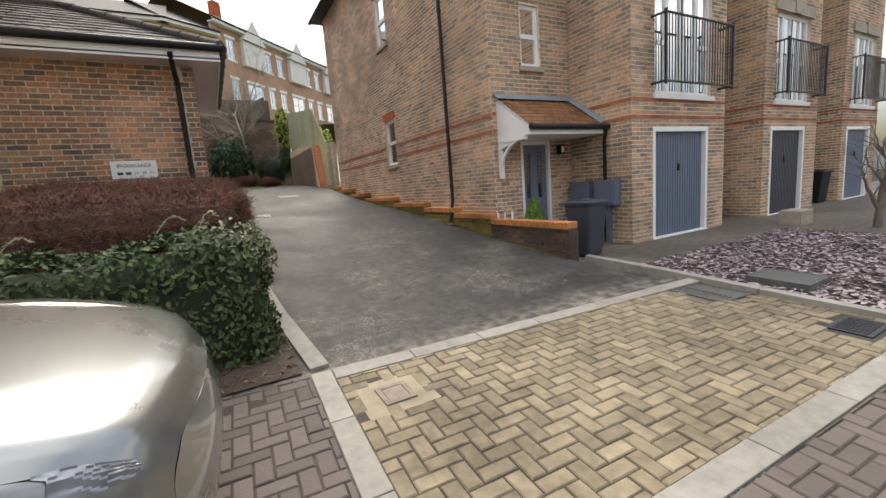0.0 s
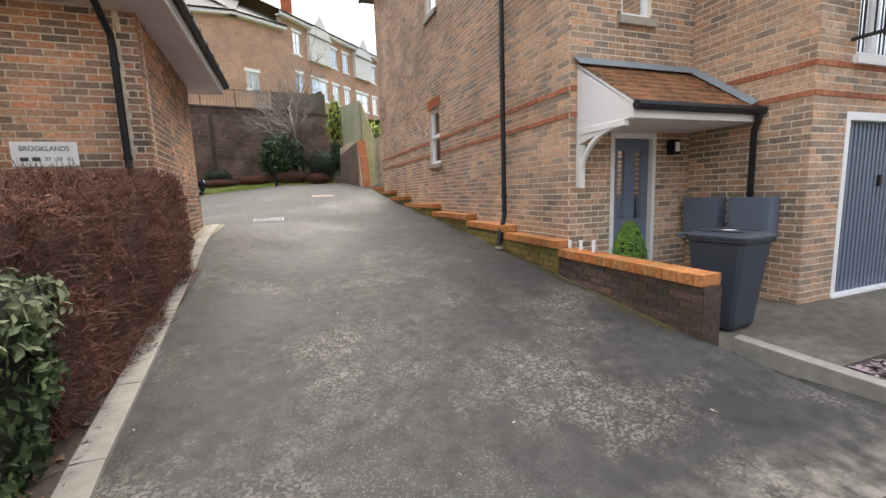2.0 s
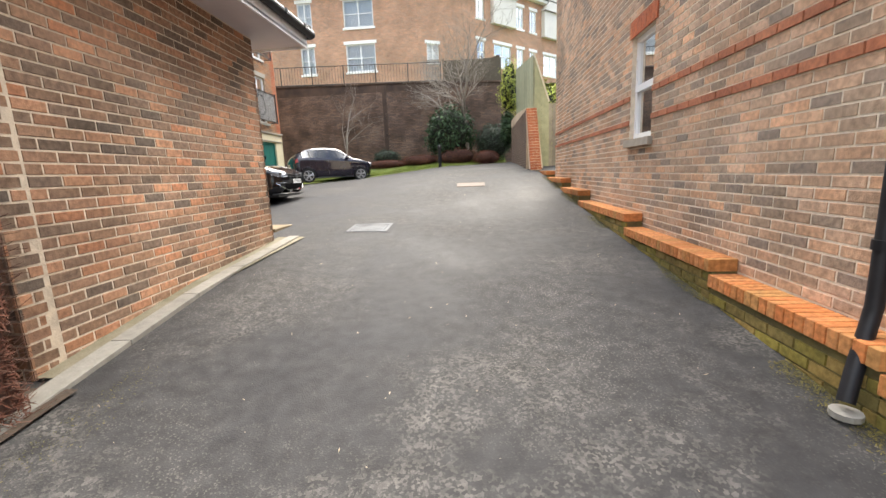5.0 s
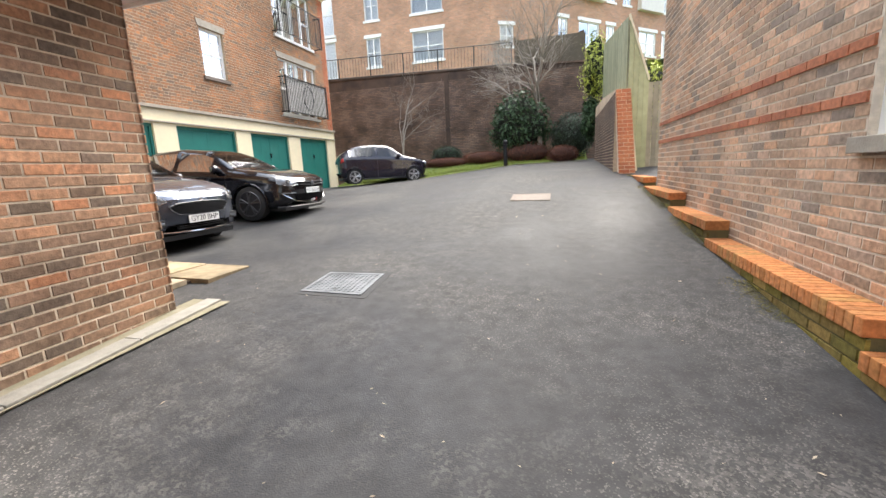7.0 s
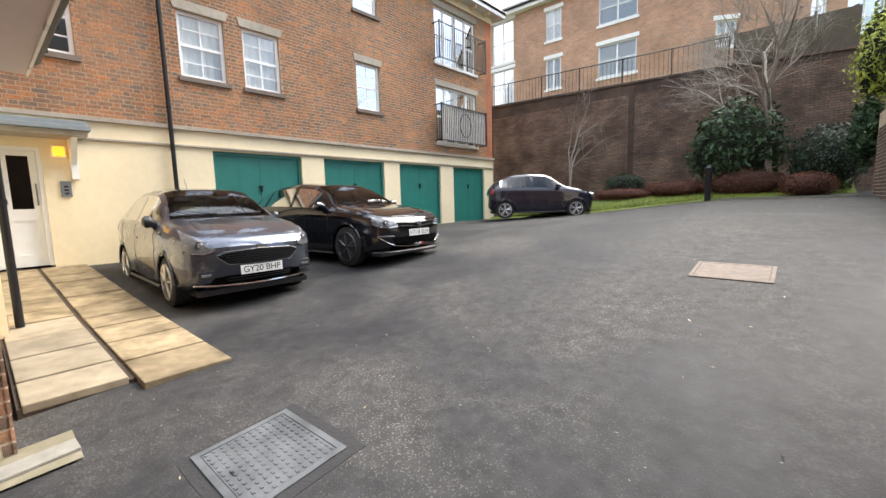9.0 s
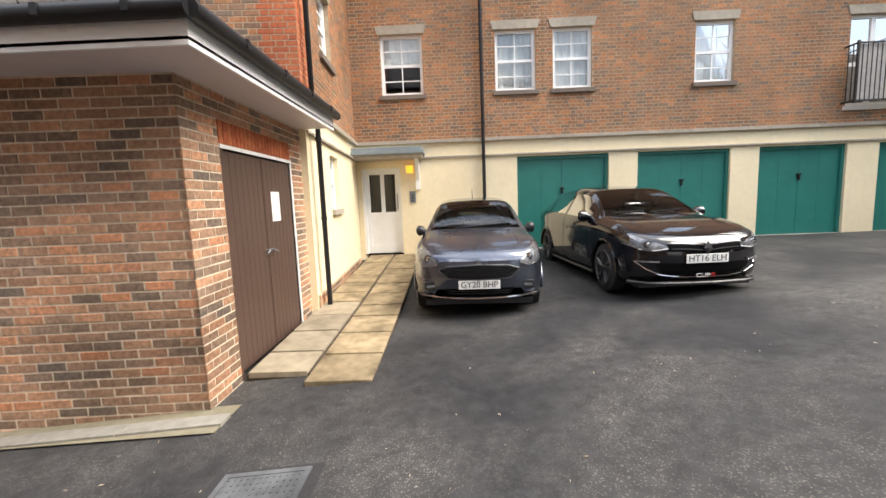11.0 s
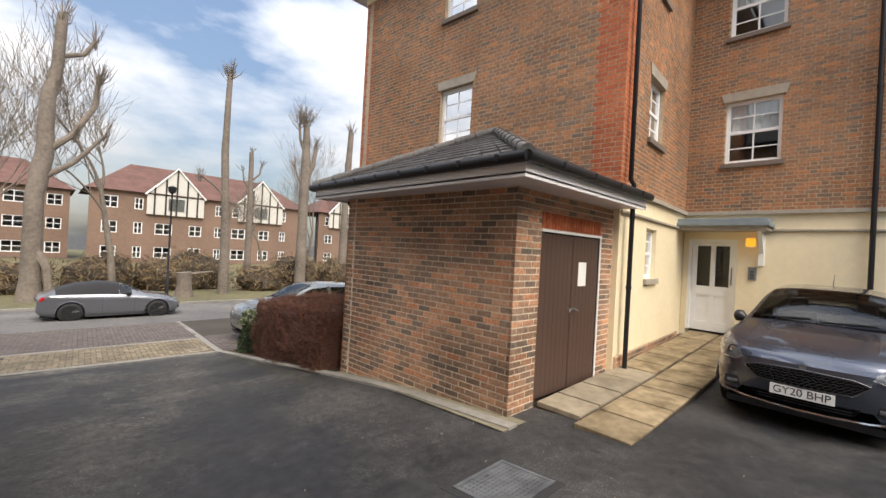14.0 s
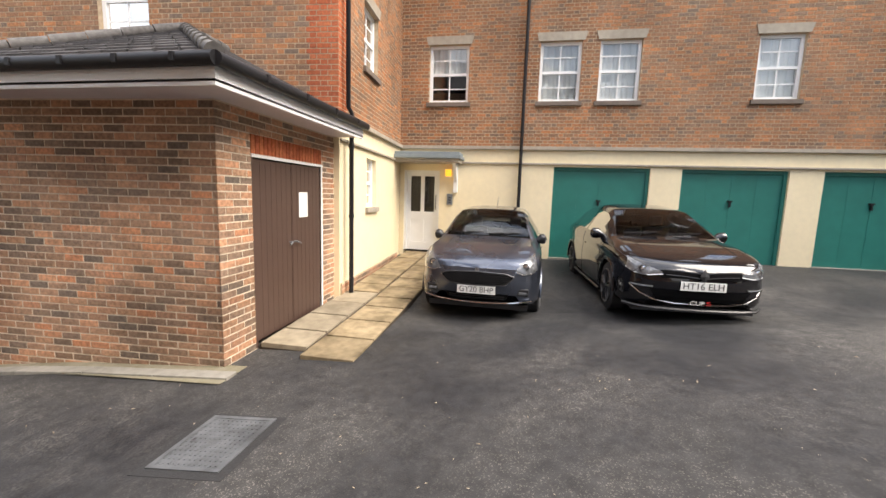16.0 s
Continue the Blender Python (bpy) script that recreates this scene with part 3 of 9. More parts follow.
# ---------- windows and doors ----------
def window(p, u0, u1, z0, z1, style="sash", curtain=True, back=0.09, group="sash windows of the flats", sill=SILL, head=STONE, label="white sash window with glazing bars and a stone sill"):
    ob = thing("window", p((u0 + u1) / 2, 0, z0), label, "window", group, "structure")
    fw = 0.068
    ms = Mesh()
    o0, o1 = -back - 0.05, -back + 0.01
    for a in ((u0, u0 + fw, z0, z1), (u1 - fw, u1, z0, z1), (u0 + fw, u1 - fw, z0, z0 + fw), (u0 + fw, u1 - fw, z1 - fw, z1)):
        ms.box((a[0], o0, a[2]), (a[1], o1, a[3]), p)
    part("window_frame", ms, UPVC, ob)
    zm = (z0 + z1) / 2
    bars = Mesh()
    if style == "sash":
        bars.box((u0 + fw, o0, zm - 0.03), (u1 - fw, o1 - 0.005, zm + 0.03), p)
        um = (u0 + u1) / 2
        bars.box((um - 0.014, o0 + 0.01, z0 + fw), (um + 0.014, o1 - 0.02, zm - 0.03), p)
        bars.box((um - 0.014, o0 + 0.01, zm + 0.03), (um + 0.014, o1 - 0.02, z1 - fw), p)
        for zz in ((z0 + zm) / 2, (zm + z1) / 2):
            bars.box((u0 + fw, o0 + 0.012, zz - 0.013), (u1 - fw, o1 - 0.022, zz + 0.013), p)
    elif style == "two":
        bars.box((u0 + fw, o0, zm - 0.04), (u1 - fw, o1 + 0.012, zm + 0.04), p)
    elif style == "french":
        w = u1 - u0
        for k in (0.24, 0.49, 0.51, 0.76):
            bars.box((u0 + w * k - 0.045, o0, z0 + fw), (u0 + w * k + 0.045, o1 + 0.004, z1 - fw), p)
        for a, b in ((0.0, 0.24), (0.76, 1.0)):
            bars.box((u0 + w * a + fw, o0 + 0.004, z0 + (z1 - z0) * 0.45), (u0 + w * b - fw, o1 - 0.004, z0 + (z1 - z0) * 0.49), p)
    elif style == "pair":
        for k in (0.5,):
            um = u0 + (u1 - u0) * k
            bars.box((um - 0.05, o0, z0 + fw), (um + 0.05, o1 - 0.002, z1 - fw), p)
        bars.box((u0 + fw, o0 + 0.006, zm - 0.02), (u1 - fw, o1 - 0.006, zm + 0.02), p)
    if bars.v:
        part("glazing_bars", bars, UPVC, ob)
    pane = part("pane", Mesh().box((u0 + fw, -back - 0.024, z0 + fw), (u1 - fw, -back - 0.018, z1 - fw), p), GLASS, ob, "clear reflective glass")
    pane.visible_shadow = False
    if curtain:
        c = Mesh()
        n = 18
        top, low = z1, (z0 if curtain is True else z0 + (z1 - z0) * curtain)
        for i in range(n):
            a, b = u0 + (u1 - u0) * i / n, u0 + (u1 - u0) * (i + 1) / n
            oa, ob_ = -back - 0.085 - 0.018 * math.sin(i * 1.9), -back - 0.085 - 0.018 * math.sin((i + 1) * 1.9)
            c.add([p(a, oa, low), p(b, ob_, low), p(b, ob_, top), p(a, oa, top)], [(0, 1, 2, 3)])
        part("curtain", c, CURTAIN, ob, "pale net curtain behind the glass")
    if sill:
        part("window_sill", Mesh().box((u0 - 0.06, -back - 0.04, z0 - 0.10), (u1 + 0.06, 0.06, z0 - 0.004), p), sill, ob, bevel=0.006)
    if head:
        h = Mesh()
        zb, zt = z1 + 0.004, z1 + 0.19
        h.add([p(u0 - 0.05, 0.025, zb), p(u1 + 0.05, 0.025, zb), p(u1 + 0.10, 0.025, zt), p(u0 - 0.10, 0.025, zt), p(u0 - 0.05, -0.1, zb), p(u1 + 0.05, -0.1, zb), p(u1 + 0.10, -0.1, zt), p(u0 - 0.10, -0.1, zt)],
              [(0, 1, 2, 3), (4, 7, 6, 5), (0, 4, 5, 1), (1, 5, 6, 2), (2, 6, 7, 3), (3, 7, 4, 0)])
        part("window_head", h, head, ob, "flat splayed stone lintel")
    return ob


def ring_frame(p, u0, u1, z0, z1, w, o0, o1):
    """A closed rectangular frame as one connected piece."""
    loops = [[p(a, o, b) for a, b in ((u0 + k, z0 + k), (u1 - k, z0 + k), (u1 - k, z1 - k), (u0 + k, z1 - k))] for k, o in ((0, o0), (0, o1), (w, o1), (w, o0), (0, o0))]
    return Mesh().loft(loops, closed=True)


def pipe_run(name, pts, r, label, brackets=(), material=None):
    ob = thing(name, pts[0], label, "drainpipe")
    part("pipe", Mesh().tube(pts, r, 10), material or BLACK, ob, smooth=True)
    for b in brackets:
        part("pipe_clip", Mesh().tube([(b[0], b[1], b[2] - 0.025), (b[0], b[1], b[2] + 0.025)], r * 1.25, 10), material or BLACK, ob, smooth=True)
    return ob


# ---------- the flats with garages ----------
FAC = Plane((-6.12, 11.55), (-6.12, 26.1))
REC = Plane((-2.02, 11.79), (-6.12, 11.55))
FRO = Plane((-1.6, 5.0), (-2.02, 11.79))
SID = Plane((-13.0, 5.0), (-1.6, 5.0))
END = Plane((-6.12, 26.1), (-13.0, 26.1))
U = 11.55
GARAGES = [(15.3 - U, 17.42 - U), (18.08 - U, 20.2 - U), (20.85 - U, 22.83 - U), (23.55 - U, 25.5 - U)]
BASE_Z, EAVE_Z = 3.85, 9.35
fac_win = [(12.25 - U, 13.2 - U), (14.84 - U, 15.75 - U), (16.14 - U, 17.02 - U), (19.31 - U, 20.18 - U)]
LEVELS = [(4.9, 6.22), (7.62, 8.9)]
FRENCH = (22.7 - U, 25.05 - U)
fac_holes = [(a, b, z0, z1) for a, b in fac_win for z0, z1 in LEVELS] + [(*FRENCH, 4.25, 6.2), (*FRENCH, 6.97, 8.82)]
DOOR = (11.66 - U, 12.57 - U, 1.27, 3.28)
wall_garages = part("wall_garages", wall_shell(FAC, 0.6, BASE_Z, 0.3, [(a, b, 0.5, 3.42) for a, b in GARAGES] + [(DOOR[0], DOOR[1], 0.5, DOOR[3])]), CREAM, label="cream painted rendered ground floor wall", kind="structure")
wall_upper = part("wall_upper", wall_shell(FAC, BASE_Z, EAVE_Z, 0.3, fac_holes), MORTAR_DARK, label="brown and dark red brick upper wall of the flats", kind="structure")
courses(FAC, wall_upper, BASE_Z + 0.03, EAVE_Z, fac_holes, BRICK_BLOCK, bond="flemish", near=(0.2, 6.5, 4.0, 4.9), quoin=[(14.2, 14.6, BRICK_RED)])
rec_holes = [(1.2, 2.05, 4.9, 6.0), (1.2, 2.05, 7.62, 8.7)]
REC_LOW = (1.38, 2.0, 2.41, 3.32)
wall_recess = part("wall_recess", wall_shell(REC, 0.6, BASE_Z, 0.28, [REC_LOW], 0.03), CREAM, label="cream rendered wall of the entrance recess", kind="structure")
wall_recess_upper = part("wall_recess_upper", wall_shell(REC, BASE_Z, EAVE_Z, 0.28, rec_holes, 0.03), MORTAR_DARK, label="brick wall above the entrance recess", kind="structure")
courses(REC, wall_recess_upper, BASE_Z + 0.03, EAVE_Z, rec_holes, BRICK_BLOCK, bond="flemish", quoin=[(0, 0.3, BRICK_RED)])
fro_win = (7.86 - 5.0, 8.74 - 5.0)
fro_holes = [(*fro_win, z0, z1) for z0, z1 in ((4.95, 6.2), (7.75, 8.95))]
wall_front = part("wall_front", wall_shell(FRO, 0.0, EAVE_Z, 0.28, fro_holes, 0, FRO.length - 0.001), MORTAR_DARK, label="dark red brick wing of the flats with orange quoins", kind="structure")
courses(FRO, wall_front, BASE_Z + 0.03, EAVE_Z, fro_holes, BRICK_BLOCK, bond="flemish", quoin=[(0, 0.3, BRICK_RED), (FRO.length - 0.42, 9.9, BRICK_RED)], near=(3.2, 6.4, 4.6, 6.9))
part("wall_front_base", Mesh().box((-0.02, 0.004, 0.0), (FRO.length + 0.02, 0.03, BASE_Z), FRO), CREAM, label="cream rendered base of the wing", kind="structure")
for p, nm in ((SID, "wall_side"), (END, "wall_end")):
    w = part(nm, wall_shell(p, 0.0, EAVE_Z, 0.28, []), MORTAR_DARK, label="brick side wall of the flats", kind="structure")
    courses(p, w, BASE_Z + 0.03, EAVE_Z, [], BRICK_BLOCK, bond="flemish", u0=(p.length - 4 if p is SID else 0), u1=(p.length if p is SID else 4))
    part("wall_base", Mesh().box((-0.02, 0.004, 0.0), (p.length + 0.02, 0.03, BASE_Z), p), CREAM, label="cream rendered base of the side wall", kind="structure")
part("wall_back", Mesh().box((-13.28, 5.0, 0), (-13.0, 26.1, EAVE_Z)), MORTAR_DARK, label="plain rear wall of the flats", kind="structure")
# unseen dark slabs and backing, added to keep the interior behind the glass dark
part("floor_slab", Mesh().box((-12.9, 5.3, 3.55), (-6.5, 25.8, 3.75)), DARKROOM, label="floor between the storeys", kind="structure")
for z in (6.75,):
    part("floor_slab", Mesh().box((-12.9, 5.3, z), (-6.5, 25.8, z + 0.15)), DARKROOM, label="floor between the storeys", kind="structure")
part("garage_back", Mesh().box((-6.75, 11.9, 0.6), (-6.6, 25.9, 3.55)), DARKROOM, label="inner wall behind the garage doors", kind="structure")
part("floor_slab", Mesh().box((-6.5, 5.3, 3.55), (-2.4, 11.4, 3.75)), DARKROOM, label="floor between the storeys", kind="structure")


def flats_roof():
    """Shallow hipped roof with a white soffit and black gutter."""
    out = 0.42
    poly = [(-1.6 + out, 5.0 - out), (-2.02 + out, 11.79 + out), (-6.12 + out, 11.7 + out), (-6.12 + out, 26.1 + out), (-13.3 - out, 26.1 + out), (-13.3 - out, 5.0 - out)]
    ms = Mesh()
    n = len(poly)
    ms.add([(x, y, EAVE_Z) for x, y in poly], [tuple(range(n))])
    part("ceiling_soffit", ms, SOFFIT, label="white soffit under the eaves", kind="structure")
    fas = Mesh()
    for i in range(n):
        (x0, y0), (x1, y1) = poly[i], poly[(i + 1) % n]
        fas.add([(x0, y0, EAVE_Z - 0.02), (x1, y1, EAVE_Z - 0.02), (x1, y1, EAVE_Z + 0.2), (x0, y0, EAVE_Z + 0.2)], [(0, 1, 2, 3)])
    part("roof_fascia", fas, UPVC, label="white fascia board of the flats", kind="structure")
    for pl, u0, u1 in ((FAC, 0.0, FAC.length + 0.05), (REC, 0.04, REC.length - 0.06), (FRO, 0.0, FRO.length + 0.03)):
        part("trim_cornice", Mesh().box((u0, 0.006, EAVE_Z - 0.24), (u1, 0.045, EAVE_Z - 0.004), pl), CREAM, label="cream painted board under the eaves", kind="structure", bevel=0.006)
        k = u0 + 0.35
        while k < u1 - 0.2:
            part("trim_bracket", Mesh().box((k, 0.046, EAVE_Z - 0.12), (k + 0.09, 0.34, EAVE_Z - 0.004), pl), CREAM, label="small cream bracket under the eaves", kind="structure", bevel=0.006)
            k += 0.85
    gut = Mesh()
    for i in range(n):
        (x0, y0), (x1, y1) = poly[i], poly[(i + 1) % n]
        gut.tube([(x0, y0, EAVE_Z + 0.17), (x1, y1, EAVE_Z + 0.17)], 0.06, 8)
    part("roof_gutter", gut, BLACK, label="black gutter along the eaves", kind="structure", smooth=True)
    rf = Mesh()
    e = EAVE_Z + 0.2
    r1, r2, top = (-9.6, 9.0), (-9.6, 22.0), EAVE_Z + 2.4
    rf.add([(*poly[0], e), (*poly[1], e), (*poly[2], e), (*poly[3], e), (*poly[4], e), (*poly[5], e), (*r1, top), (*r2, top), (-6.6, 8.0, top - 0.6)],
           [(0, 1, 8), (1, 2, 8), (2, 6, 8), (2, 3, 7, 6), (3, 4, 7), (4, 5, 6, 7), (5, 0, 8, 6)])
    part("roof", rf, SLATE, label="dark tiled hipped roof of the flats", kind="structure")


flats_roof()

# mouldings on the render
bm_ = Mesh().box((0, 0.004, 3.80), (FAC.length + 0.06, 0.075, 3.88), FAC).box((0, 0.004, 3.46), (FAC.length + 0.04, 0.05, 3.50), FAC)
part("trim_band", bm_, STONE, label="moulded string course over the garages", kind="structure", bevel=0.008)
bm_ = Mesh().box((0, 0.004, 3.80), (REC.length - 0.08, 0.075, 3.88), REC).box((0, 0.004, 3.46), (REC.length - 0.08, 0.05, 3.50), REC)
part("trim_band", bm_, STONE, label="moulded string course in the recess", kind="structure", bevel=0.008)

for i, (a, b) in enumerate(fac_win):
    for z0, z1 in LEVELS:
        window(FAC, a, b, z0, z1, curtain=(0.5 if i == 0 else True))
for z0, z1 in ((4.25, 6.2), (6.97, 8.82)):
    window(FAC, *FRENCH, z0, z1, "french", curtain=False, group="french windows of the flats", sill=WHITE, label="white french window with side lights behind a balcony")
for h in rec_holes:
    window(REC, *h)
window(REC, *REC_LOW, head=None, sill=STONE)
for h in fro_holes:
    window(FRO, *h, curtain=0.42)


def garage_door(a, b, z0, z1):
    ob = thing("garage_door", FAC((a + b) / 2, -0.12, z0), "closed dark green up-and-over garage door", "garage door", "green garage doors")
    part("door_frame", Mesh().box((a, -0.14, z0), (a + 0.07, -0.06, z1), FAC).box((b - 0.07, -0.14, z0), (b, -0.06, z1), FAC).box((a + 0.07, -0.14, z1 - 0.07), (b - 0.07, -0.06, z1), FAC), GREEN, ob, bevel=0.004)
    part("door_panel", Mesh().box((a + 0.07, -0.13, z0), (b - 0.07, -0.10, z1 - 0.07), FAC), GREEN, ob)
    rib = Mesh()
    um = (a + b) / 2
    for q in (0.25, 0.5, 0.75):
        uq = a + 0.07 + (b - a - 0.14) * q
        rib.box((uq - 0.006, -0.101, z0 + 0.02), (uq + 0.006, -0.097 + (0.003 if q == 0.5 else 0), z1 - 0.08), FAC)
    part("panel_ribs", rib, GREEN, ob)
    part("door_handle", Mesh().box((um - 0.05, -0.10, z0 + 1.38), (um + 0.05, -0.06, z0 + 1.42), FAC).box((um - 0.02, -0.10, z0 + 1.27), (um + 0.02, -0.055, z0 + 1.42), FAC), BLACK, ob, "black turning handle", bevel=0.006)
    part("threshold", Mesh().box((a - 0.02, -0.14, z0 - 0.2), (b + 0.02, 0.05, z0 + 0.012), FAC), CONCRETE, ob, "pale concrete threshold")


for (a, b), z0 in zip(GARAGES, (1.26, 1.34, 1.37, 1.38)):
    garage_door(a, b, z0, 3.42)


# ---------- bin store ----------
BW = Plane((0.66, 8.4), (0.5, 11.72))
BD = Plane((0.5, 11.72), (-2.0, 11.72))
BF = Plane((-2.0, 8.4), (0.66, 8.4))
bd_hole = (0.54, 2.06, 0.6, 3.02)
store = thing("bin_store", (-0.7, 10, 0.6), "small red and brown brick bin store with a hipped tiled roof", "bin store", kind="structure")
for p, holes, near in ((BW, [], (0.0, 3.42, 0.5, 3.4)), (BD, [bd_hole], (0, 0.6, 0.9, 3.2)), (BF, [], None)):
    w = part("wall", wall_shell(p, 0.2, 3.5, 0.21, holes, 0 if p is not BD else 0.001), MORTAR_BIN, store)
    gz = (lambda u, q=p: ground_z(*q(u, 0.1, 0)[:2]) - 0.05)
    extra = [(0.5, 2.1, 3.02, 3.26)] if p is BD else []
    courses(p, w, 0.36, 3.5, holes + extra, BRICK_BIN, u0=(-0.012 if p is not BF else 0.0), u1=(p.length + 0.012 if p is BF else None), near=near, floor=gz)
k = 0.5
while k < 2.06:
    part("lintel_brick", Mesh().box((k, 0.0, 3.06), (k + 0.065, 0.012, 3.26), BD), BRICK_RED, store)
    k += 0.075
part("lintel_bar", Mesh().box((0.5, -0.1, 3.02), (2.1, 0.015, 3.055), BD), WHITE, store)


def store_roof():
    o = 0.45
    x0, x1, y0, y1 = -2.0, 1.06, 8.4 - o, 11.74 + o
    z = 3.50
    part("soffit", Mesh().box((x0, y0, z), (x1, y1, z + 0.02)), SOFFIT, store, "dull white painted soffit")
    part("fascia", Mesh().box((x1 - 0.02, y0, z - 0.03), (x1, y1, z + 0.14)).box((x0, y1 - 0.02, z - 0.03), (x1 - 0.02, y1, z + 0.14)).box((x0, y0, z - 0.03), (x1 - 0.02, y0 + 0.02, z + 0.14)), UPVC, store, "dull white fascia board")
    g = Mesh()
    zz = z + 0.155
    gut = [(x0, y1 + 0.05, zz), (x1 + 0.05, y1 + 0.05, zz), (x1 + 0.05, y0 - 0.05, zz), (x0, y0 - 0.05, zz)]
    for a, b in zip(gut, gut[1:]):
        g.tube([a, b], 0.058, 10)
    for k in range(8):
        g.box((x1 - 0.0, y0 + 0.3 + k * 0.52, zz - 0.03), (x1 + 0.115, y0 + 0.34 + k * 0.52, zz + 0.035))
    for k in range(4):
        g.box((x0 + 0.4 + k * 0.7, y1, zz - 0.03), (x0 + 0.44 + k * 0.7, y1 + 0.115, zz + 0.035))
    part("gutter", g, BLACK, store, "black plastic half-round gutter", smooth=True)
    # tile courses, each row a little over the one below
    ax, ay, az = -1.12, 10.0, 4.78
    ez = z + 0.17
    rows = 11
    xe, ye0, ye1 = x1 + 0.03, y0 - 0.03, y1 + 0.03

    def at(f):
        return (xe + (ax - xe) * f, ye0 + (ay - ye0) * f, ye1 + (ay - ye1) * f, ez + (az - ez) * f)
    tiles = Mesh()
    rng = random.Random(4)
    for r in range(rows):
        f0, f1 = r / rows, min(1.0, (r + 1.06) / rows)
        xa, ya0, ya1, za = at(f0)
        xb, yb0, yb1, zb = at(f1)
        lift = 0.018

        def strip(P0, P1, Q0, Q1):
            n = max(1, round((Vector(P1) - Vector(P0)).length / 0.27))
            for i in range(n):
                a, b = i / n + 0.004, (i + 1) / n - 0.004
                j = rng.uniform(-0.004, 0.004)
                p0, p1 = Vector(P0).lerp(Vector(P1), a), Vector(P0).lerp(Vector(P1), b)
                q0, q1 = Vector(Q0).lerp(Vector(Q1), a), Vector(Q0).lerp(Vector(Q1), b)
                up = Vector((0, 0, lift + j))
                tiles.add([p0 + up, p1 + up, q1, q0, p0, p1], [(0, 1, 2, 3), (4, 5, 1, 0)])
        strip((xa, ya0, za), (xa, ya1, za), (xb, yb0, zb), (xb, yb1, zb))
        strip((xa, ya1, za), (x0, ya1, za), (xb, yb1, zb), (x0, yb1, zb))
        strip((x0, ya0, za), (xa, ya0, za), (x0, yb0, zb), (xb, yb0, zb))
    part("roof_tiles", tiles, SLATE, store, "dark grey flat roof tiles with lichen", kind="stuff")
    deck = Mesh()
    X, Y0, Y1 = xe - 0.02, ye0 + 0.02, ye1 - 0.02
    deck.add([(X, Y0, ez - 0.015), (X, Y1, ez - 0.015), (x0, Y1, ez - 0.015), (x0, Y0, ez - 0.015), (ax, ay, az - 0.02), (x0, ay, az - 0.02)], [(0, 1, 4), (1, 2, 5, 4), (3, 0, 4, 5), (0, 3, 2, 1)])
    part("roof_deck", deck, SLATE, store)
    for y, yy in ((ye1, 1), (ye0, -1)):
        n = 9
        for i in range(n):
            p0, p1 = Vector((xe, y, ez + 0.03)).lerp(Vector((ax, ay, az + 0.03)), i / n), Vector((xe, y, ez + 0.03)).lerp(Vector((ax, ay, az + 0.03)), (i + 0.97) / n)
            part("hip_tile", Mesh().tube([p0, p1], [0.075, 0.062], 10), HIPTILE, store, smooth=True)
    for i in range(3):
        part("ridge_tile", Mesh().tube([(ax - i * 0.3, ay, az + 0.01), (ax - i * 0.3 - 0.29, ay, az + 0.01)], [0.08, 0.07], 10), HIPTILE, store, smooth=True)


HIPTILE = mat("lichened hip tile", (0.15, 0.145, 0.14), 0.9, var=0.5, scale=22, bump=0.4, color2=(0.06, 0.055, 0.055))
store_roof()
for i, (a, b) in enumerate(((0.54, 1.30), (1.302, 2.06))):
    dr = thing("door_%d" % (i + 1), BD((a + b) / 2, -0.06, 1.0), "closed brown painted boarded door of the bin store", "door", "bin store doors", "structure")
    zb = 0.985
    part("door_leaf", Mesh().box((a + 0.006, -0.05, zb - 0.02), (b - 0.003, -0.014, 3.005), BD), BROWN, dr)
    bo = Mesh()
    n = 7
    for k in range(n):
        q0 = a + 0.022 + (b - a - 0.03) * k / n
        bo.box((q0, -0.016, zb - 0.01), (q0 + (b - a - 0.03) / n - 0.004, -0.010, 3.0), BD)
    part("door_boards", bo, BROWN, dr)
    hx = 1.25 if i == 0 else 1.35
    part("door_handle", Mesh().tube([BD(hx, -0.012, 2.03), BD(hx, 0.035, 2.03), BD(hx + (0.09 if i else -0.06), 0.038, 2.0)], 0.011, 8), GALV, dr, "steel lever handle", smooth=True)
part("door_frame", Mesh().box((0.505, -0.1, 0.9), (0.54, 0.006, 3.02), BD), BROWN, store)
part("door_frame", Mesh().box((2.06, -0.1, 0.9), (2.095, 0.012, 3.02), BD), WHITE, store, "thin white door frame")

# ---------- the house beside the drive ----------
GAB = Plane((5.37, 17.5), (5.37, 6.95))
HF = Plane((5.37, 6.95), (7.38, 6.95))
WS = Plane((7.38, 6.95), (7.38, 5.52))
WF = Plane((7.38, 5.52), (10.45, 5.52))
H_EAVE = 8.0
gab_holes = [(17.5 - 12.17, 17.5 - 11.48, 2.05, 3.30), (17.5 - 12.17, 17.5 - 11.48, 5.3, 6.6)]
front_holes = [(6.12 - 5.37, 6.6 - 5.37, 3.47, 4.58), (6.0 - 5.37, 6.76 - 5.37, 0.02, 2.06)]
wing_holes = [(7.98 - 7.38, 9.82 - 7.38, -0.2, 2.12), (8.05 - 7.38, 9.9 - 7.38, 2.72, 4.72)]
BANDS = [(2.27, 2.345, BRICK_BAND), (2.57, 2.645, BRICK_BAND)]
house = thing("house", (7, 10, 0), "three storey brown brick house with red brick bands", "house")
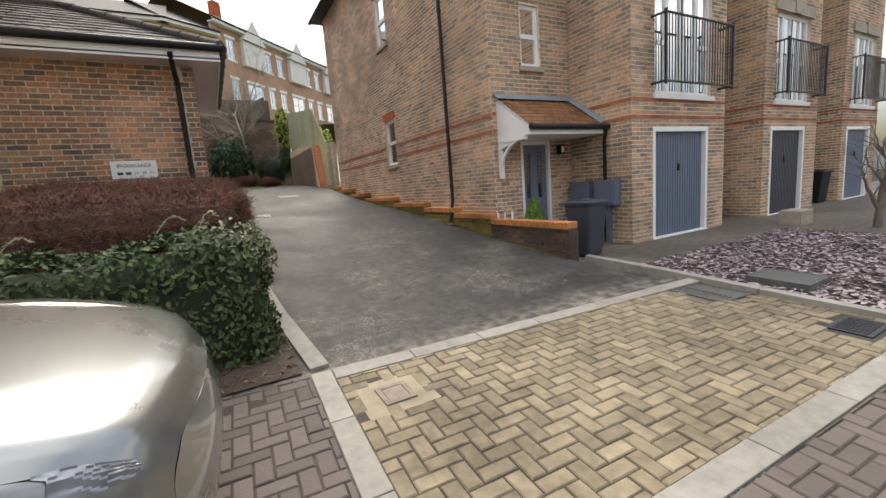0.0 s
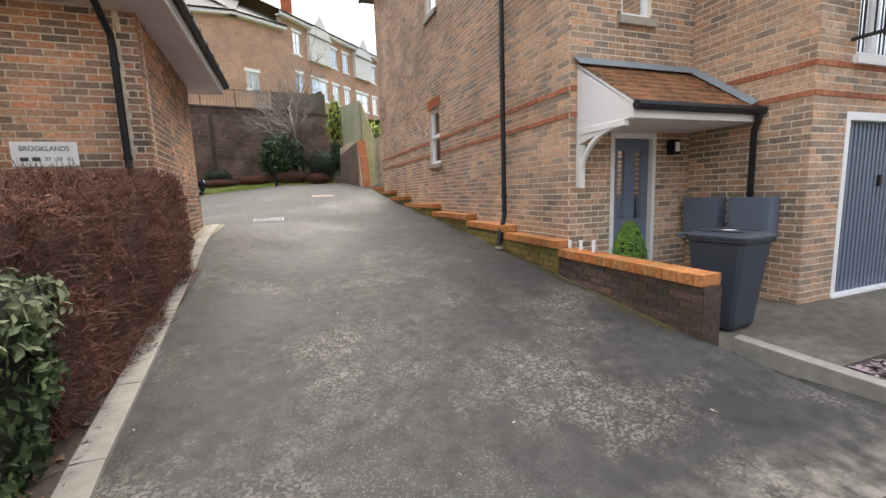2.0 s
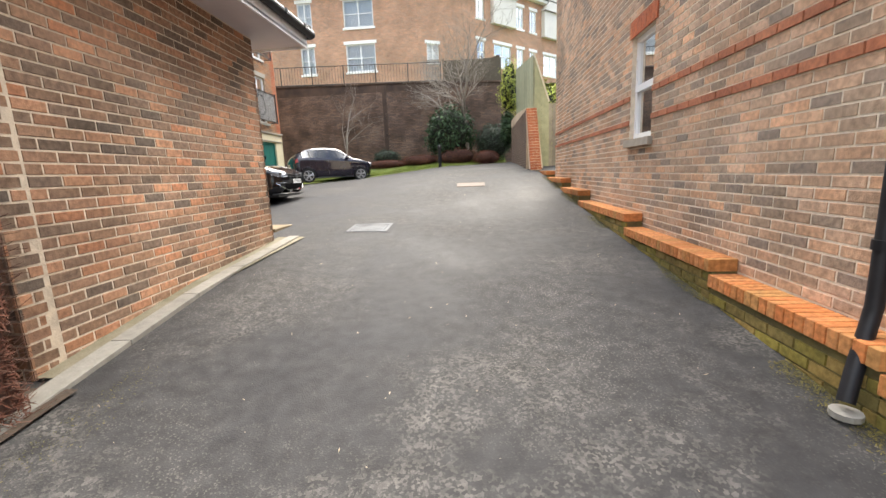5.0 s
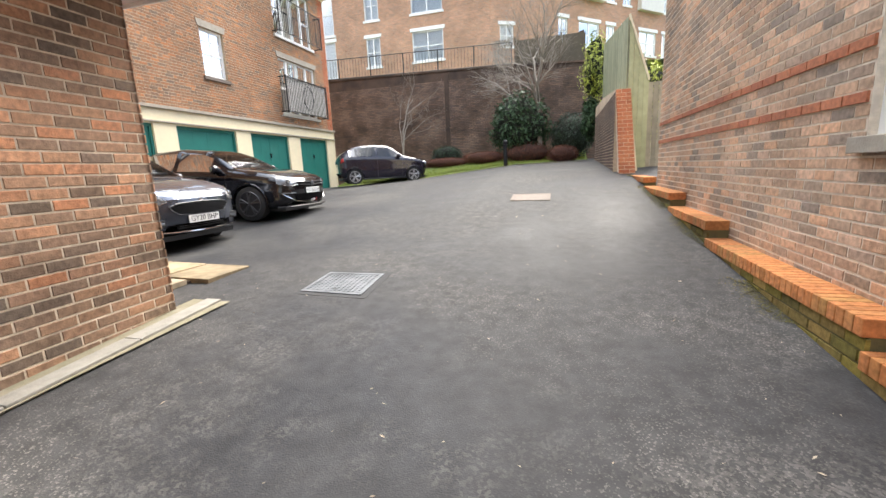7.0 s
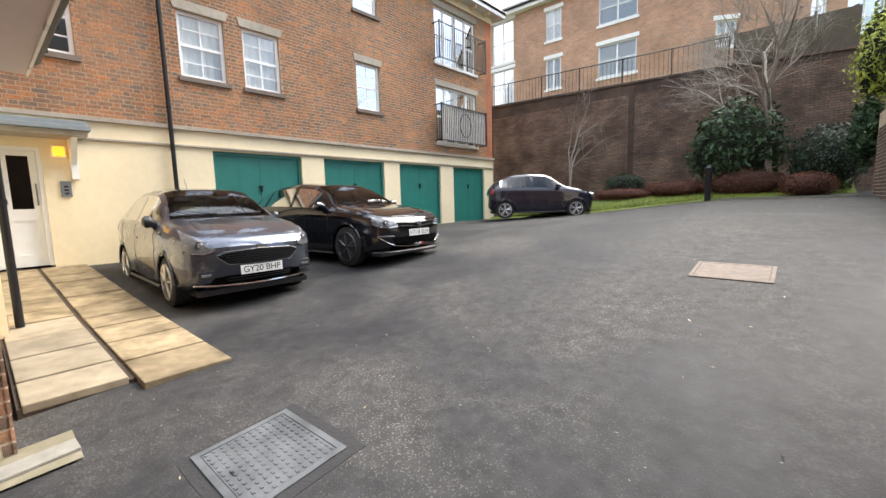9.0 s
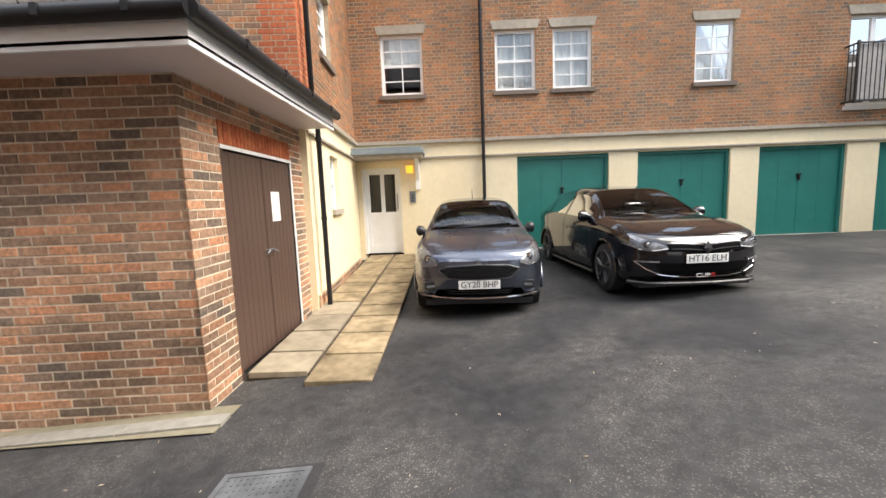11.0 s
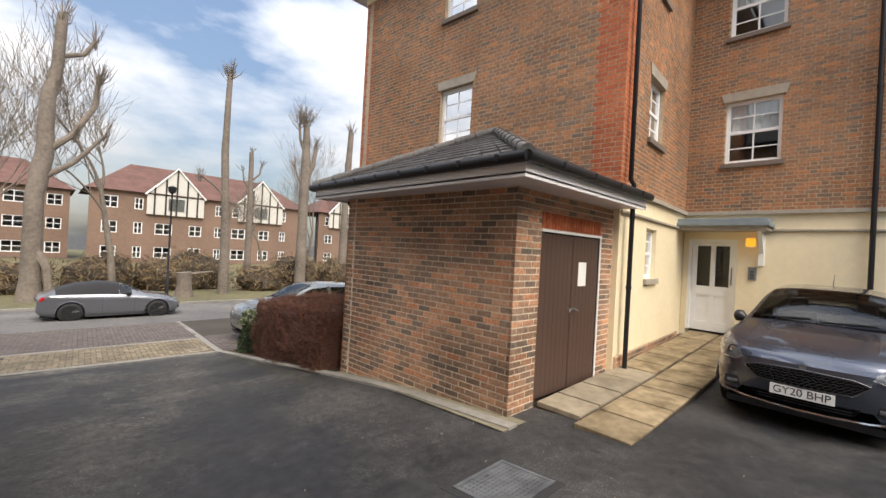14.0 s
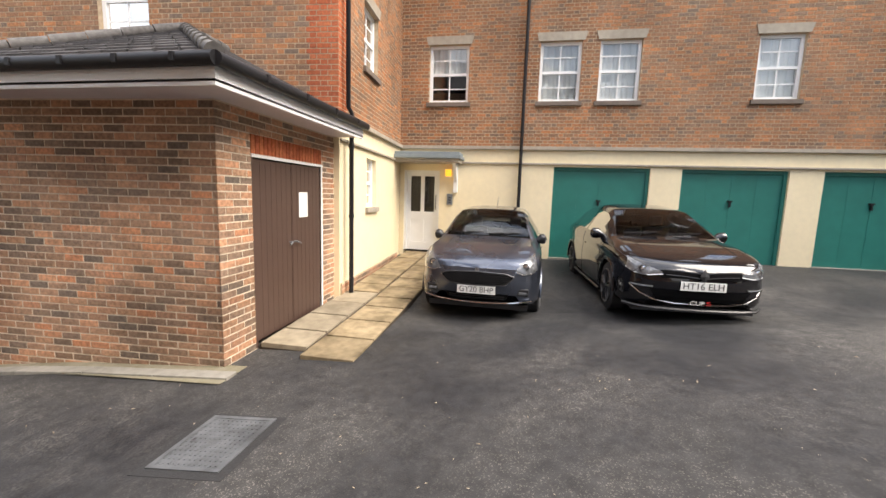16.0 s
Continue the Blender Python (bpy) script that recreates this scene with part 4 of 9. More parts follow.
for p, holes, zb, near in ((GAB, gab_holes, 0.0, (4.5, 10.4, 0.7, 2.3)), (HF, front_holes, -0.1, (0.1, 2.0, 0.9, 2.0)), (WS, [], -0.15, None), (WF, wing_holes, -0.15, None)):
    w = part("wall", wall_shell(p, zb, H_EAVE, 0.28, holes, 0 if p is GAB else 0.001), MORTAR, house)
    courses(p, w, zb + 0.045 if p is not GAB else 0.02, H_EAVE, holes, BRICK_HOUSE, bands=BANDS, near=near)
part("wall", Mesh().box((10.17, 5.53, -0.2), (10.45, 17.5, H_EAVE)), MORTAR, house)
part("wall", Mesh().box((5.65, 17.2, 0.5), (10.17, 17.5, H_EAVE)), MORTAR, house)
# unseen dark slabs added to close off the rooms behind the windows
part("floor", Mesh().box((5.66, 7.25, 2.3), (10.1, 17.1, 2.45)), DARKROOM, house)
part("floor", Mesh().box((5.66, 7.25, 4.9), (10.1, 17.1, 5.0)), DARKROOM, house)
part("roof", Mesh().add([(5.0, 6.5, H_EAVE), (10.8, 5.1, H_EAVE), (10.8, 17.9, H_EAVE), (5.0, 17.9, H_EAVE), (7.9, 8.5, H_EAVE + 2.2), (7.9, 15.2, H_EAVE + 2.2)], [(0, 1, 4), (1, 2, 5, 4), (2, 3, 5), (3, 0, 4, 5), (3, 2, 1, 0)]), SLATE, house)
part("gutter", Mesh().tube([(4.97, 6.5, H_EAVE + 0.02), (4.97, 17.9, H_EAVE + 0.02)], 0.06, 8), BLACK, house, smooth=True)

# ---------- retaining wall and buildings above it ----------
def slope_wall(name, p, z0, tops, depth, material, label):
    """A wall whose top runs through (u, z) points."""
    ms = Mesh()
    for (ua, za), (ub, zb) in zip(tops, tops[1:]):
        ms.add([p(ua, 0, z0), p(ub, 0, z0), p(ub, 0, zb), p(ua, 0, za), p(ua, -depth, z0), p(ub, -depth, z0), p(ub, -depth, zb), p(ua, -depth, za)], [(0, 1, 2, 3), (5, 4, 7, 6), (3, 2, 6, 7), (0, 3, 7, 4), (1, 5, 6, 2)])
    return part(name, ms, material, label=label, kind="structure")


RW = Plane((-14.0, 29.0), (5.6, 29.0))
EARTHWALL = mat("stained dark brick wall", (0.115, 0.075, 0.055), 0.95, var=0.35, scale=2.5, bump=0.4, bscale=30, bigscale=0.45, color2=(0.045, 0.032, 0.026))
wall_retaining = slope_wall("wall_retaining", RW, 0.8, [(0, 6.75), (7, 6.6), (14, 6.45), (19.6, 6.2)], 0.5, EARTHWALL, "tall stained dark brown brick retaining wall")
courses(RW, wall_retaining, 1.2, 6.15, [], BRICK_RETAIN, size=(0.215, 0.065), u0=6.0, proud=0.006)
cop = Mesh()
for i in range(22):
    a, b = i * 0.89, i * 0.89 + 0.88
    za, zb = np.interp([a, b], [0, 7, 14, 19.6], [6.75, 6.6, 6.45, 6.2])
    cop.add([RW(a, 0.05, za), RW(b, 0.05, zb), RW(b, 0.05, zb + 0.07), RW(a, 0.05, za + 0.07), RW(a, -0.5, za), RW(b, -0.5, zb), RW(b, -0.5, zb + 0.07), RW(a, -0.5, za + 0.07)], [(0, 1, 2, 3), (3, 2, 6, 7), (0, 4, 5, 1), (4, 7, 6, 5)])
part("trim_coping", cop, BRICK_DARK, label="dark coping on the retaining wall", kind="structure")
pil = Mesh().box((12.35, 0.004, 1.0), (12.55, 0.05, 6.4), RW)
part("trim_pilaster", pil, EARTHWALL, label="shallow pier on the retaining wall", kind="structure")
slope_wall("wall_upper_bank", Plane((1.0, 31.2), (9.0, 31.2)), 2.0, [(0, 6.5), (1.4, 6.9), (2.5, 7.6), (3.5, 8.1), (3.7, 8.15)], 0.4, EARTHWALL, "dark sloping wall of the upper bank")
part("upper_terrace", Mesh().add([(-20, 29.4, 6.3), (12, 29.4, 6.1), (20, 60, 8.3), (-20, 60, 8.3)], [(0, 1, 2, 3)]), GRASS, label="grassed terrace above the retaining wall", kind="structure")


def railing(p, u0, u1, z, h, step, label, spacing=1.9, o=-0.2):
    ob = thing("railing", p(u0, o, z(u0)), label, "railing")
    n = max(1, round((u1 - u0) / spacing))
    for i in range(n + 1):
        u = u0 + (u1 - u0) * i / n
        part("post", Mesh().box((u - 0.02, o - 0.02, z(u)), (u + 0.02, o + 0.02, z(u) + h), p), IRON, ob)
    for k in (0.08, h):
        part("rail", Mesh().tube([p(u0, o, z(u0) + k), p(u1, o, z(u1) + k)], 0.02, 6), IRON, ob)
    u = u0
    while u < u1:
        part("bar", Mesh().box((u - 0.006, o - 0.006, z(u) + 0.08), (u + 0.006, o + 0.006, z(u) + h), p), IRON, ob)
        u += step


railing(RW, 5.0, 15.5, lambda u: float(np.interp(u, [0, 7, 14, 19.6], [6.82, 6.67, 6.52, 6.27])), 1.0, 0.16, "thin black metal railing along the retaining wall")
TRELLIS = mat("dark trellis", (0.10, 0.085, 0.06), 0.9, var=0.2)
tr = thing("trellis_screen", RW(15.6, -0.2, 6.4), "dark weathered trellis and panel screen on the retaining wall", "screen")
lat = Mesh()
for i in range(12):
    lat.add([RW(14.6 + i * 0.07, -0.2, 6.5), RW(14.63 + i * 0.07, -0.2, 6.5), RW(14.83 + i * 0.07, -0.2, 7.6), RW(14.80 + i * 0.07, -0.2, 7.6), RW(14.8 + i * 0.07, -0.21, 6.5), RW(14.83 + i * 0.07, -0.21, 6.5), RW(14.63 + i * 0.07, -0.21, 7.6), RW(14.6 + i * 0.07, -0.21, 7.6)], [(0, 1, 2, 3), (4, 5, 6, 7)])
part("lattice", lat, TIMBER_GREY, tr)
for i in range(3):
    part("screen_panel", Mesh().box((15.7 + i * 1.0, -0.24, 6.3), (16.66 + i * 1.0, -0.2, 7.5), RW), TRELLIS, tr)
    part("post", Mesh().box((15.62 + i * 1.0, -0.26, 6.3), (15.69 + i * 1.0, -0.16, 7.6), RW), TRELLIS, tr)


# ---------- flats above the retaining wall ----------
def far_building(name, planes, z0, z1, label, material, roof_to, roofmat):
    ob = thing(name, planes[0][0](0, 0, z0), label, "apartment building")
    for p, wins in planes:
        holes = [w[:4] for w in wins]
        w = part("wall", wall_shell(p, z0, z1, 0.3, holes), MORTAR_PALE, ob)
        courses(p, w, z0 + 0.02, z1, holes, material, bond="stretcher")
        for wd in wins:
            u0, u1, a, b, *kind = wd
            win = part("window", ring_frame(p, u0, u1, a, b, 0.07, -0.12, -0.05), UPVC, ob)
            part("mullion", Mesh().box(((u0 + u1) / 2 - 0.04, -0.115, a + 0.07), ((u0 + u1) / 2 + 0.04, -0.055, b - 0.07), p), UPVC, win)
            part("transom", Mesh().box((u0 + 0.07, -0.113, (a + b) / 2 - 0.03), (u1 - 0.07, -0.06, (a + b) / 2 + 0.03), p), UPVC, win)
            part("pane", Mesh().box((u0 + 0.05, -0.1, a + 0.05), (u1 - 0.05, -0.094, b - 0.05), p), GLASS, win)
            part("blind", Mesh().box((u0, -0.28, a), (u1, -0.27, b), p), CURTAIN, win)
            part("sill", Mesh().box((u0 - 0.1, -0.1, a - 0.14), (u1 + 0.1, 0.06, a - 0.004), p), WHITE, win)
            part("lintel", Mesh().box((u0 - 0.12, -0.1, b + 0.004), (u1 + 0.12, 0.04, b + 0.22), p), WHITE, win)
        part("fascia", Mesh().box((-0.3, -0.1, z1), (p.length + 0.3, 0.4, z1 + 0.05), p).box((-0.3, 0.36, z1 + 0.05), (p.length + 0.3, 0.4, z1 + 0.28), p), WHITE, ob)
        part("gutter", Mesh().tube([p(-0.3, 0.46, z1 + 0.26), p(p.length + 0.3, 0.46, z1 + 0.26)], 0.07, 6), BLACK, ob)
        part("roof", Mesh().add([p(-0.3, 0.45, z1 + 0.3), p(p.length + 0.3, 0.45, z1 + 0.3), p(p.length + 0.3, -roof_to, z1 + 0.3 + roof_to * 0.6), p(-0.3, -roof_to, z1 + 0.3 + roof_to * 0.6), p(-0.3, -2 * roof_to, z1), p(p.length + 0.3, -2 * roof_to, z1)], [(0, 1, 2, 3), (3, 2, 5, 4)]), roofmat, ob)
    return ob


MORTAR_PALE = mat("pale mortar", (0.42, 0.34, 0.27), 0.95, var=0.15)
F1 = Plane((-17.0, 36.1), (-0.5, 36.1))
F2 = Plane((-0.5, 36.1), (2.6, 37.8))
F3 = Plane((2.6, 37.8), (15.5, 50.2))
w1 = []
for x0, x1 in ((-8.81, -7.81), (-5.57, -3.5)):
    w1 += [(x0 + 17, x1 + 17, 8.9, 10.67), (x0 + 17, x1 + 17, 11.75, 13.5)]
w1 += [(-12.75 + 17, -11.1 + 17, 8.44, 10.76), (-12.75 + 17, -11.1 + 17, 11.18, 13.8)]
w2 = [(0.6, 1.5, 9.3, 10.5)]
w3 = []
for k in range(3):
    for u, w in ((1.2, 0.8), (3.0, 1.9), (5.6, 0.8)):
        uu = u + 6.0 * k
        if uu + w < 17.5:
            w3 += [(uu, uu + w, 9.6, 11.2), (uu, uu + w, 12.7, 14.3)]
upper_flats = far_building("apartment_building", [(F1, w1), (F2, w2)], 6.2, 14.0, "long pale brown brick flats above the retaining wall", BRICK_PALE, 4.0, SLATE)
terrace = far_building("terraced_flats", [(F3, w3)], 6.2, 15.0, "row of brown brick flats with white gabled bays up the hill", BRICK_PALE, 4.5, CLAYDARK)
for k in range(3):
    u = 2.7 + 6.0 * k
    bay = part("gabled_bay", Mesh().box((u, 0.004, 12.5), (u + 2.5, 0.35, 14.5), F3).add([F3(u - 0.1, 0.5, 14.5), F3(u + 2.6, 0.5, 14.5), F3(u + 1.25, 0.5, 16.3), F3(u - 0.1, -2, 14.5), F3(u + 2.6, -2, 14.5), F3(u + 1.25, -3, 16.3)], [(0, 1, 2), (0, 2, 5, 3), (1, 4, 5, 2)]), RENDER_W, terrace, "white boarded bay under a small gable")
part("chimney", Mesh().box((5.0, -4.8, 17.2), (5.8, -4.2, 19.3), F3), BRICK_RED, terrace)


# ---------- kerbs and paving ----------
def kerb(name, pts, width, lift, length, label, drop=0.12):
    """Kerb stones laid end to end along a line, each a piece of its own."""
    ob = thing(name, (*pts[0], ground_z(*pts[0])), label, "kerb", kind="structure")
    for a, b in zip(pts, pts[1:]):
        p = Plane(a, b)
        n = max(1, round(p.length / length))
        for i in range(n):
            u0, u1 = p.length * i / n + 0.004, p.length * (i + 1) / n - 0.004
            q = []
            for u, o in ((u0, 0), (u1, 0), (u1, -width), (u0, -width)):
                x, y, _ = p(u, o, 0)
                q.append((x, y))
            zz = [ground_z(x if x < 5.2 else 5.2, y) for x, y in q]
            ms = Mesh().add([(x, y, z - drop) for (x, y), z in zip(q, zz)] + [(x, y, z + lift) for (x, y), z in zip(q, zz)], [(4, 5, 6, 7), (0, 1, 5, 4), (1, 2, 6, 5), (2, 3, 7, 6), (3, 0, 4, 7)])
            part("kerb_stone", ms, CONCRETE, ob, bevel=0.006)


kerb("kerb_drive_side", [(0.62, 11.95), (0.73, 9.6), (0.84, 8.0), (0.93, 6.4), (1.0, 5.0), (1.11, 3.76)], 0.15, 0.03, 0.9, "pale concrete edging between bed and drive")
sheet("edging_strip", 0.46, 0.86, 8.4, 11.95, 0.012, MOSSYSTRIP, 0.4, "mossy concrete strip along the bin store")
kerb("kerb_bay", [(1.10, 3.72), (1.04, 2.3), (0.97, 0.9), (0.84, -2.2)], 0.15, 0.012, 0.9, "flush concrete edging beside the parking bay")
kerb("kerb_front", [(5.6, 3.465), (3.2, 3.60), (1.26, 3.71)], 0.16, 0.016, 0.75, "flush concrete kerb across the foot of the drive")
kerb("kerb_street", [(9.5, 1.36), (5.5, 1.50), (1.16, 1.65)], 0.16, 0.012, 0.9, "flush concrete kerb beside the street paving")
kerb("kerb_bed", [(5.66, 1.6), (5.72, 3.8), (5.5, 4.9)], 0.12, 0.05, 0.9, "concrete edging of the slate bed")
kerb("kerb_far", [(-40, -8.5), (40, -8.5)], 0.2, 0.10, 2.0, "pale kerb on the far side of the street")
sheet("pavement", -40, 12, -2.2, 1.42, 0.003, JOINT, 0.5, "sand joints under the street paving")
sheet("paving_bed", 1.1, 5.62, 1.48, 3.6, 0.003, JOINT, 0.4, "sand joints under the buff paving")
sheet("cover_surround", 1.29, 1.78, 2.88, 3.34, 0.008, SLAB_PALE, 0.25, "yellowish concrete round the small cover")
sheet("bay_bed", -6.0, 1.0, 1.3, 3.75, 0.003, JOINT, 0.5, "sand joints under the parking bay paving")


def clipped(poly, cut):
    """What is left of a flat polygon inside the half-planes a*x + b*y <= c."""
    for a, b, c in cut:
        out = []
        for (x0, y0), (x1, y1) in zip(poly, poly[1:] + poly[:1]):
            d0, d1 = a * x0 + b * y0 - c, a * x1 + b * y1 - c
            if d0 <= 0:
                out.append((x0, y0))
            if (d0 < 0) != (d1 < 0) and abs(d0 - d1) > 1e-9:
                f = d0 / (d0 - d1)
                out.append((x0 + (x1 - x0) * f, y0 + (y1 - y0) * f))
        poly = out
        if len(poly) < 3:
            return []
    return poly


def paving(name, cut, centre, span, angle, material, near, label, gaps=()):
    """Herringbone blocks square to the kerbs, sawn along the edges; the near ones are pieces of their own."""
    cx, cy = centre
    ob = thing(name, (cx, cy, ground_z(cx, cy)), label, "paving", kind="structure")
    rest = Mesh()
    rng = random.Random(9)
    ca, sa = math.cos(angle), math.sin(angle)
    R = int(span / 0.1) + 4
    g, e, t = 0.0045, 0.007, 0.045
    shapes = {}
    made = 0
    for i in range(-R, R):
        for j in range(-R, R):
            d = (i - j) % 4
            if d not in (0, 3):
                continue
            w, h = (0.2, 0.1) if d == 0 else (0.1, 0.2)
            mx, my = i * 0.1 + w / 2, j * 0.1 + h / 2
            wx, wy = cx + mx * ca - my * sa, cy + mx * sa + my * ca
            if any(a * wx + b * wy > c + 0.15 for a, b, c in cut) or any(x0 < wx < x1 and y0 < wy < y1 for x0, x1, y0, y1 in gaps):
                continue
            tilt = rng.uniform(-0.003, 0.003)
            gz = ground_z(wx, wy) + 0.012 + tilt
            sx, sy = (ground_z(wx + 0.2, wy) - ground_z(wx - 0.2, wy)) / 0.4, (ground_z(wx, wy + 0.2) - ground_z(wx, wy - 0.2)) / 0.4
            corners = [(wx + px * ca - py * sa, wy + px * sa + py * ca) for px, py in ((-w / 2 + g, -h / 2 + g), (w / 2 - g, -h / 2 + g), (w / 2 - g, h / 2 - g), (-w / 2 + g, h / 2 - g))]
            whole = all(a * x + b * y <= c for a, b, c in cut for x, y in corners)
            if whole and made < 300 and near(wx, wy):
                made += 1
                if (w, h) not in shapes:
                    a, b = w / 2 - g, h / 2 - g
                    ms = Mesh().add([(-a, -b, -t), (a, -b, -t), (a, b, -t), (-a, b, -t), (-a, -b, -e), (a, -b, -e), (a, b, -e), (-a, b, -e), (-a + e, -b + e, 0), (a - e, -b + e, 0), (a - e, b - e, 0), (-a + e, b - e, 0)],
                                    [(8, 9, 10, 11), (4, 5, 9, 8), (5, 6, 10, 9), (6, 7, 11, 10), (7, 4, 8, 11), (0, 1, 5, 4), (1, 2, 6, 5), (2, 3, 7, 6), (3, 0, 4, 7)])
                    shapes[w, h] = ms.mesh("paving_block", material)
                bl = new("paving_block", shapes[w, h])
                bl.parent = ob
                bl.matrix_parent_inverse = ob.matrix_basis.inverted()
                bl.matrix_basis = Matrix.Translation((wx, wy, gz)) @ Euler((math.atan(sy) + rng.uniform(-0.012, 0.012), -math.atan(sx) + rng.uniform(-0.012, 0.012), angle)).to_matrix().to_4x4()
                continue
            poly = corners if whole else clipped(corners, cut)
            n = len(poly)
            if n < 3:
                continue
            px, py = sum(q[0] for q in poly) / n, sum(q[1] for q in poly) / n
            ring = []
            for zz, k in ((-0.02, 0.0), (-e, 0.0), (0, 0.1)):
                for x, y in poly:
                    x, y = x + (px - x) * k, y + (py - y) * k
                    ring.append((x, y, gz + zz + sx * (x - wx) + sy * (y - wy)))
            faces = [tuple(range(2 * n, 3 * n))] + [(q * n + r, q * n + (r + 1) % n, (q + 1) * n + (r + 1) % n, (q + 1) * n + r) for q in (0, 1) for r in range(n)]
            rest.add(ring, faces)
    if rest.v:
        part("paving_blocks", rest, material, ob, kind="stuff")
    return ob


def lay_paving():
    turn = radians(-2.8)
    paving("paving_buff", [(0.054, 1, 3.605), (-0.035, -1, -1.69), (-1, 0.045, -1.09), (1, 0, 5.6)], (3.4, 2.6), 2.8, turn, PAVER, lambda x, y: 1.5 < x < 4.0 and 1.8 < y < 3.4, "buff herringbone block paving at the foot of the drive", [(1.30, 1.72, 2.92, 3.32), (4.96, 5.6, 2.72, 3.4), (4.9, 5.45, 1.6, 2.0)])
    paving("paving_bay", [(0, 1, 3.72), (0, -1, -1.3), (1, -0.045, 0.925), (-1, 0, 4.5)], (-1.6, 2.5), 3.4, turn, PAVER_DARK, lambda x, y: 0.0 < x < 1.08 and 1.5 < y < 3.72, "brown block paving of the parking bay")
    paving("paving_street", [(0.035, 1, 1.52), (0, -1, 2.15), (-1, 0.045, -1.0), (1, 0, 9.5)], (5.2, -0.3), 4.8, turn, PAVER_DARK, lambda x, y: 1.6 < x < 5.0 and 0.2 < y < 1.4, "grey brown block paving of the street edge")


sheet("forecourt", 5.42, 21.0, 4.42, 6.93, 0.005, FORECOURT, 0.5, "pale brown worn tarmac before the house garages")
sheet("forecourt", 10.6, 21.0, 1.7, 4.42, 0.005, FORECOURT, 0.5, "pale brown worn tarmac beside the slate bed")

# slate chippings bed with service covers
sheet("slate_bed", 5.75, 10.6, 1.6, 4.4, 0.01, SOIL, 0.5, "dark soil under the slate chippings")
SLATECHIP = mat("slate chip", (0.30, 0.24, 0.25), 0.75, var=0.3, scale=8, island=0.5)
chips = Mesh()
rng = random.Random(12)
for k in range(5200):
    x, y = rng.uniform(5.78, 10.4), rng.uniform(1.65, 4.35)
    s, a, ti = rng.uniform(0.02, 0.055), rng.uniform(0, 6.28), rng.uniform(-0.5, 0.5)
    z = ground_z(x, y) + 0.012 + rng.uniform(0, 0.03)
    dx, dy = s * math.cos(a), s * math.sin(a)
    ex, ey = -dy * rng.uniform(0.4, 0.8), dx * 0.6
    h = s * math.sin(ti) * 0.6
    chips.add([(x - dx, y - dy, z - h), (x + ex, y + ey, z + 0.008), (x + dx, y + dy, z + h), (x - ex, y - ey, z), (x, y, z - 0.03)], [(0, 3, 2, 1), (0, 4, 3), (3, 4, 2), (2, 4, 1), (1, 4, 0)])
tagged(part("slate_chippings", chips, SLATECHIP), "loose purple grey slate chippings in a bed", "gravel", kind="stuff")


def cover(name, x0, x1, y0, y1, material, label, lift=0.012, rim=CONCRETE, studs=True, turn=0.0):
    cx, cy = (x0 + x1) / 2, (y0 + y1) / 2
    ob = thing(name, (cx, cy, ground_z(cx, cy)), label, "manhole cover")
    w, h = (x1 - x0) / 2, (y1 - y0) / 2

    def at(u, v, z):
        x, y = cx + u * math.cos(turn) - v * math.sin(turn), cy + u * math.sin(turn) + v * math.cos(turn)
        return (x, y, ground_z(min(x, 5.2) if cx < 5.2 else x, y) + z)
    r = 0.035
    part("rim", Mesh().box((-w, -h, -0.03), (-w + r, h, lift), at).box((w - r, -h, -0.03), (w, h, lift), at).box((-w + r, -h, -0.03), (w - r, -h + r, lift), at).box((-w + r, h - r, -0.03), (w - r, h, lift), at), rim, ob)
    lid = part("lid", Mesh().box((-w + r + 0.004, -h + r + 0.004, -0.03), (w - r - 0.004, h - r - 0.004, lift - 0.002), at), material, ob)
    if studs:
        st = Mesh()
        n = 12
        for i in range(n):
            for j in range(n):
                u, v = -w + r + (2 * w - 2 * r) * (i + 0.5) / n, -h + r + (2 * h - 2 * r) * (j + 0.5) / n
                st.box((u - 0.011, v - 0.006, lift - 0.003), (u + 0.011, v + 0.006, lift + 0.003), at)
        part("tread_studs", st, material, ob, kind="stuff")
        part("keyhole", Mesh().box((-0.02, -h + 0.08, lift), (0.02, -h + 0.095, lift + 0.002), at), BLACK, ob)
    return ob


RUST = mat("rusty iron", (0.19, 0.15, 0.12), 0.8, var=0.3, scale=14, bump=0.2)
COVERSTEEL = mat("worn steel cover", (0.17, 0.18, 0.19), 0.6, metal=0.3, scale=9, bump=0.15, color2=(0.075, 0.08, 0.085), bigscale=3.0)
TARSEAL = mat("dark patch tarmac", (0.025, 0.025, 0.026), 0.8, var=0.3, scale=20, bump=0.4)
cover("manhole_cover", 1.34, 1.96, 12.30, 12.83, COVERSTEEL, "grey galvanised steel manhole cover set in tarmac", rim=COVERSTEEL)
cover("manhole_cover", 2.82, 3.5, 16.37, 16.95, RUST, "rusty brown recessed manhole cover set in tarmac", rim=RUST, studs=False)
cover("manhole_cover", 5.0, 5.62, 2.75, 3.35, COVERGREY, "dark grey inspection cover beside the slate bed", rim=COVERGREY)
cover("small_cover", 1.43, 1.65, 2.98, 3.22, RUST, "small rusty cover in the buff paving", rim=RUST, studs=False, lift=0.02)
cover("raised_cover", 5.95, 6.5, 2.4, 3.0, COVERGREY, "raised grey service cover in the slate bed", lift=0.10, rim=COVERGREY, studs=False)
cover("drain_grating", 4.95, 5.4, 1.66, 1.95, IRON, "black iron drain grating", rim=IRON, studs=True)
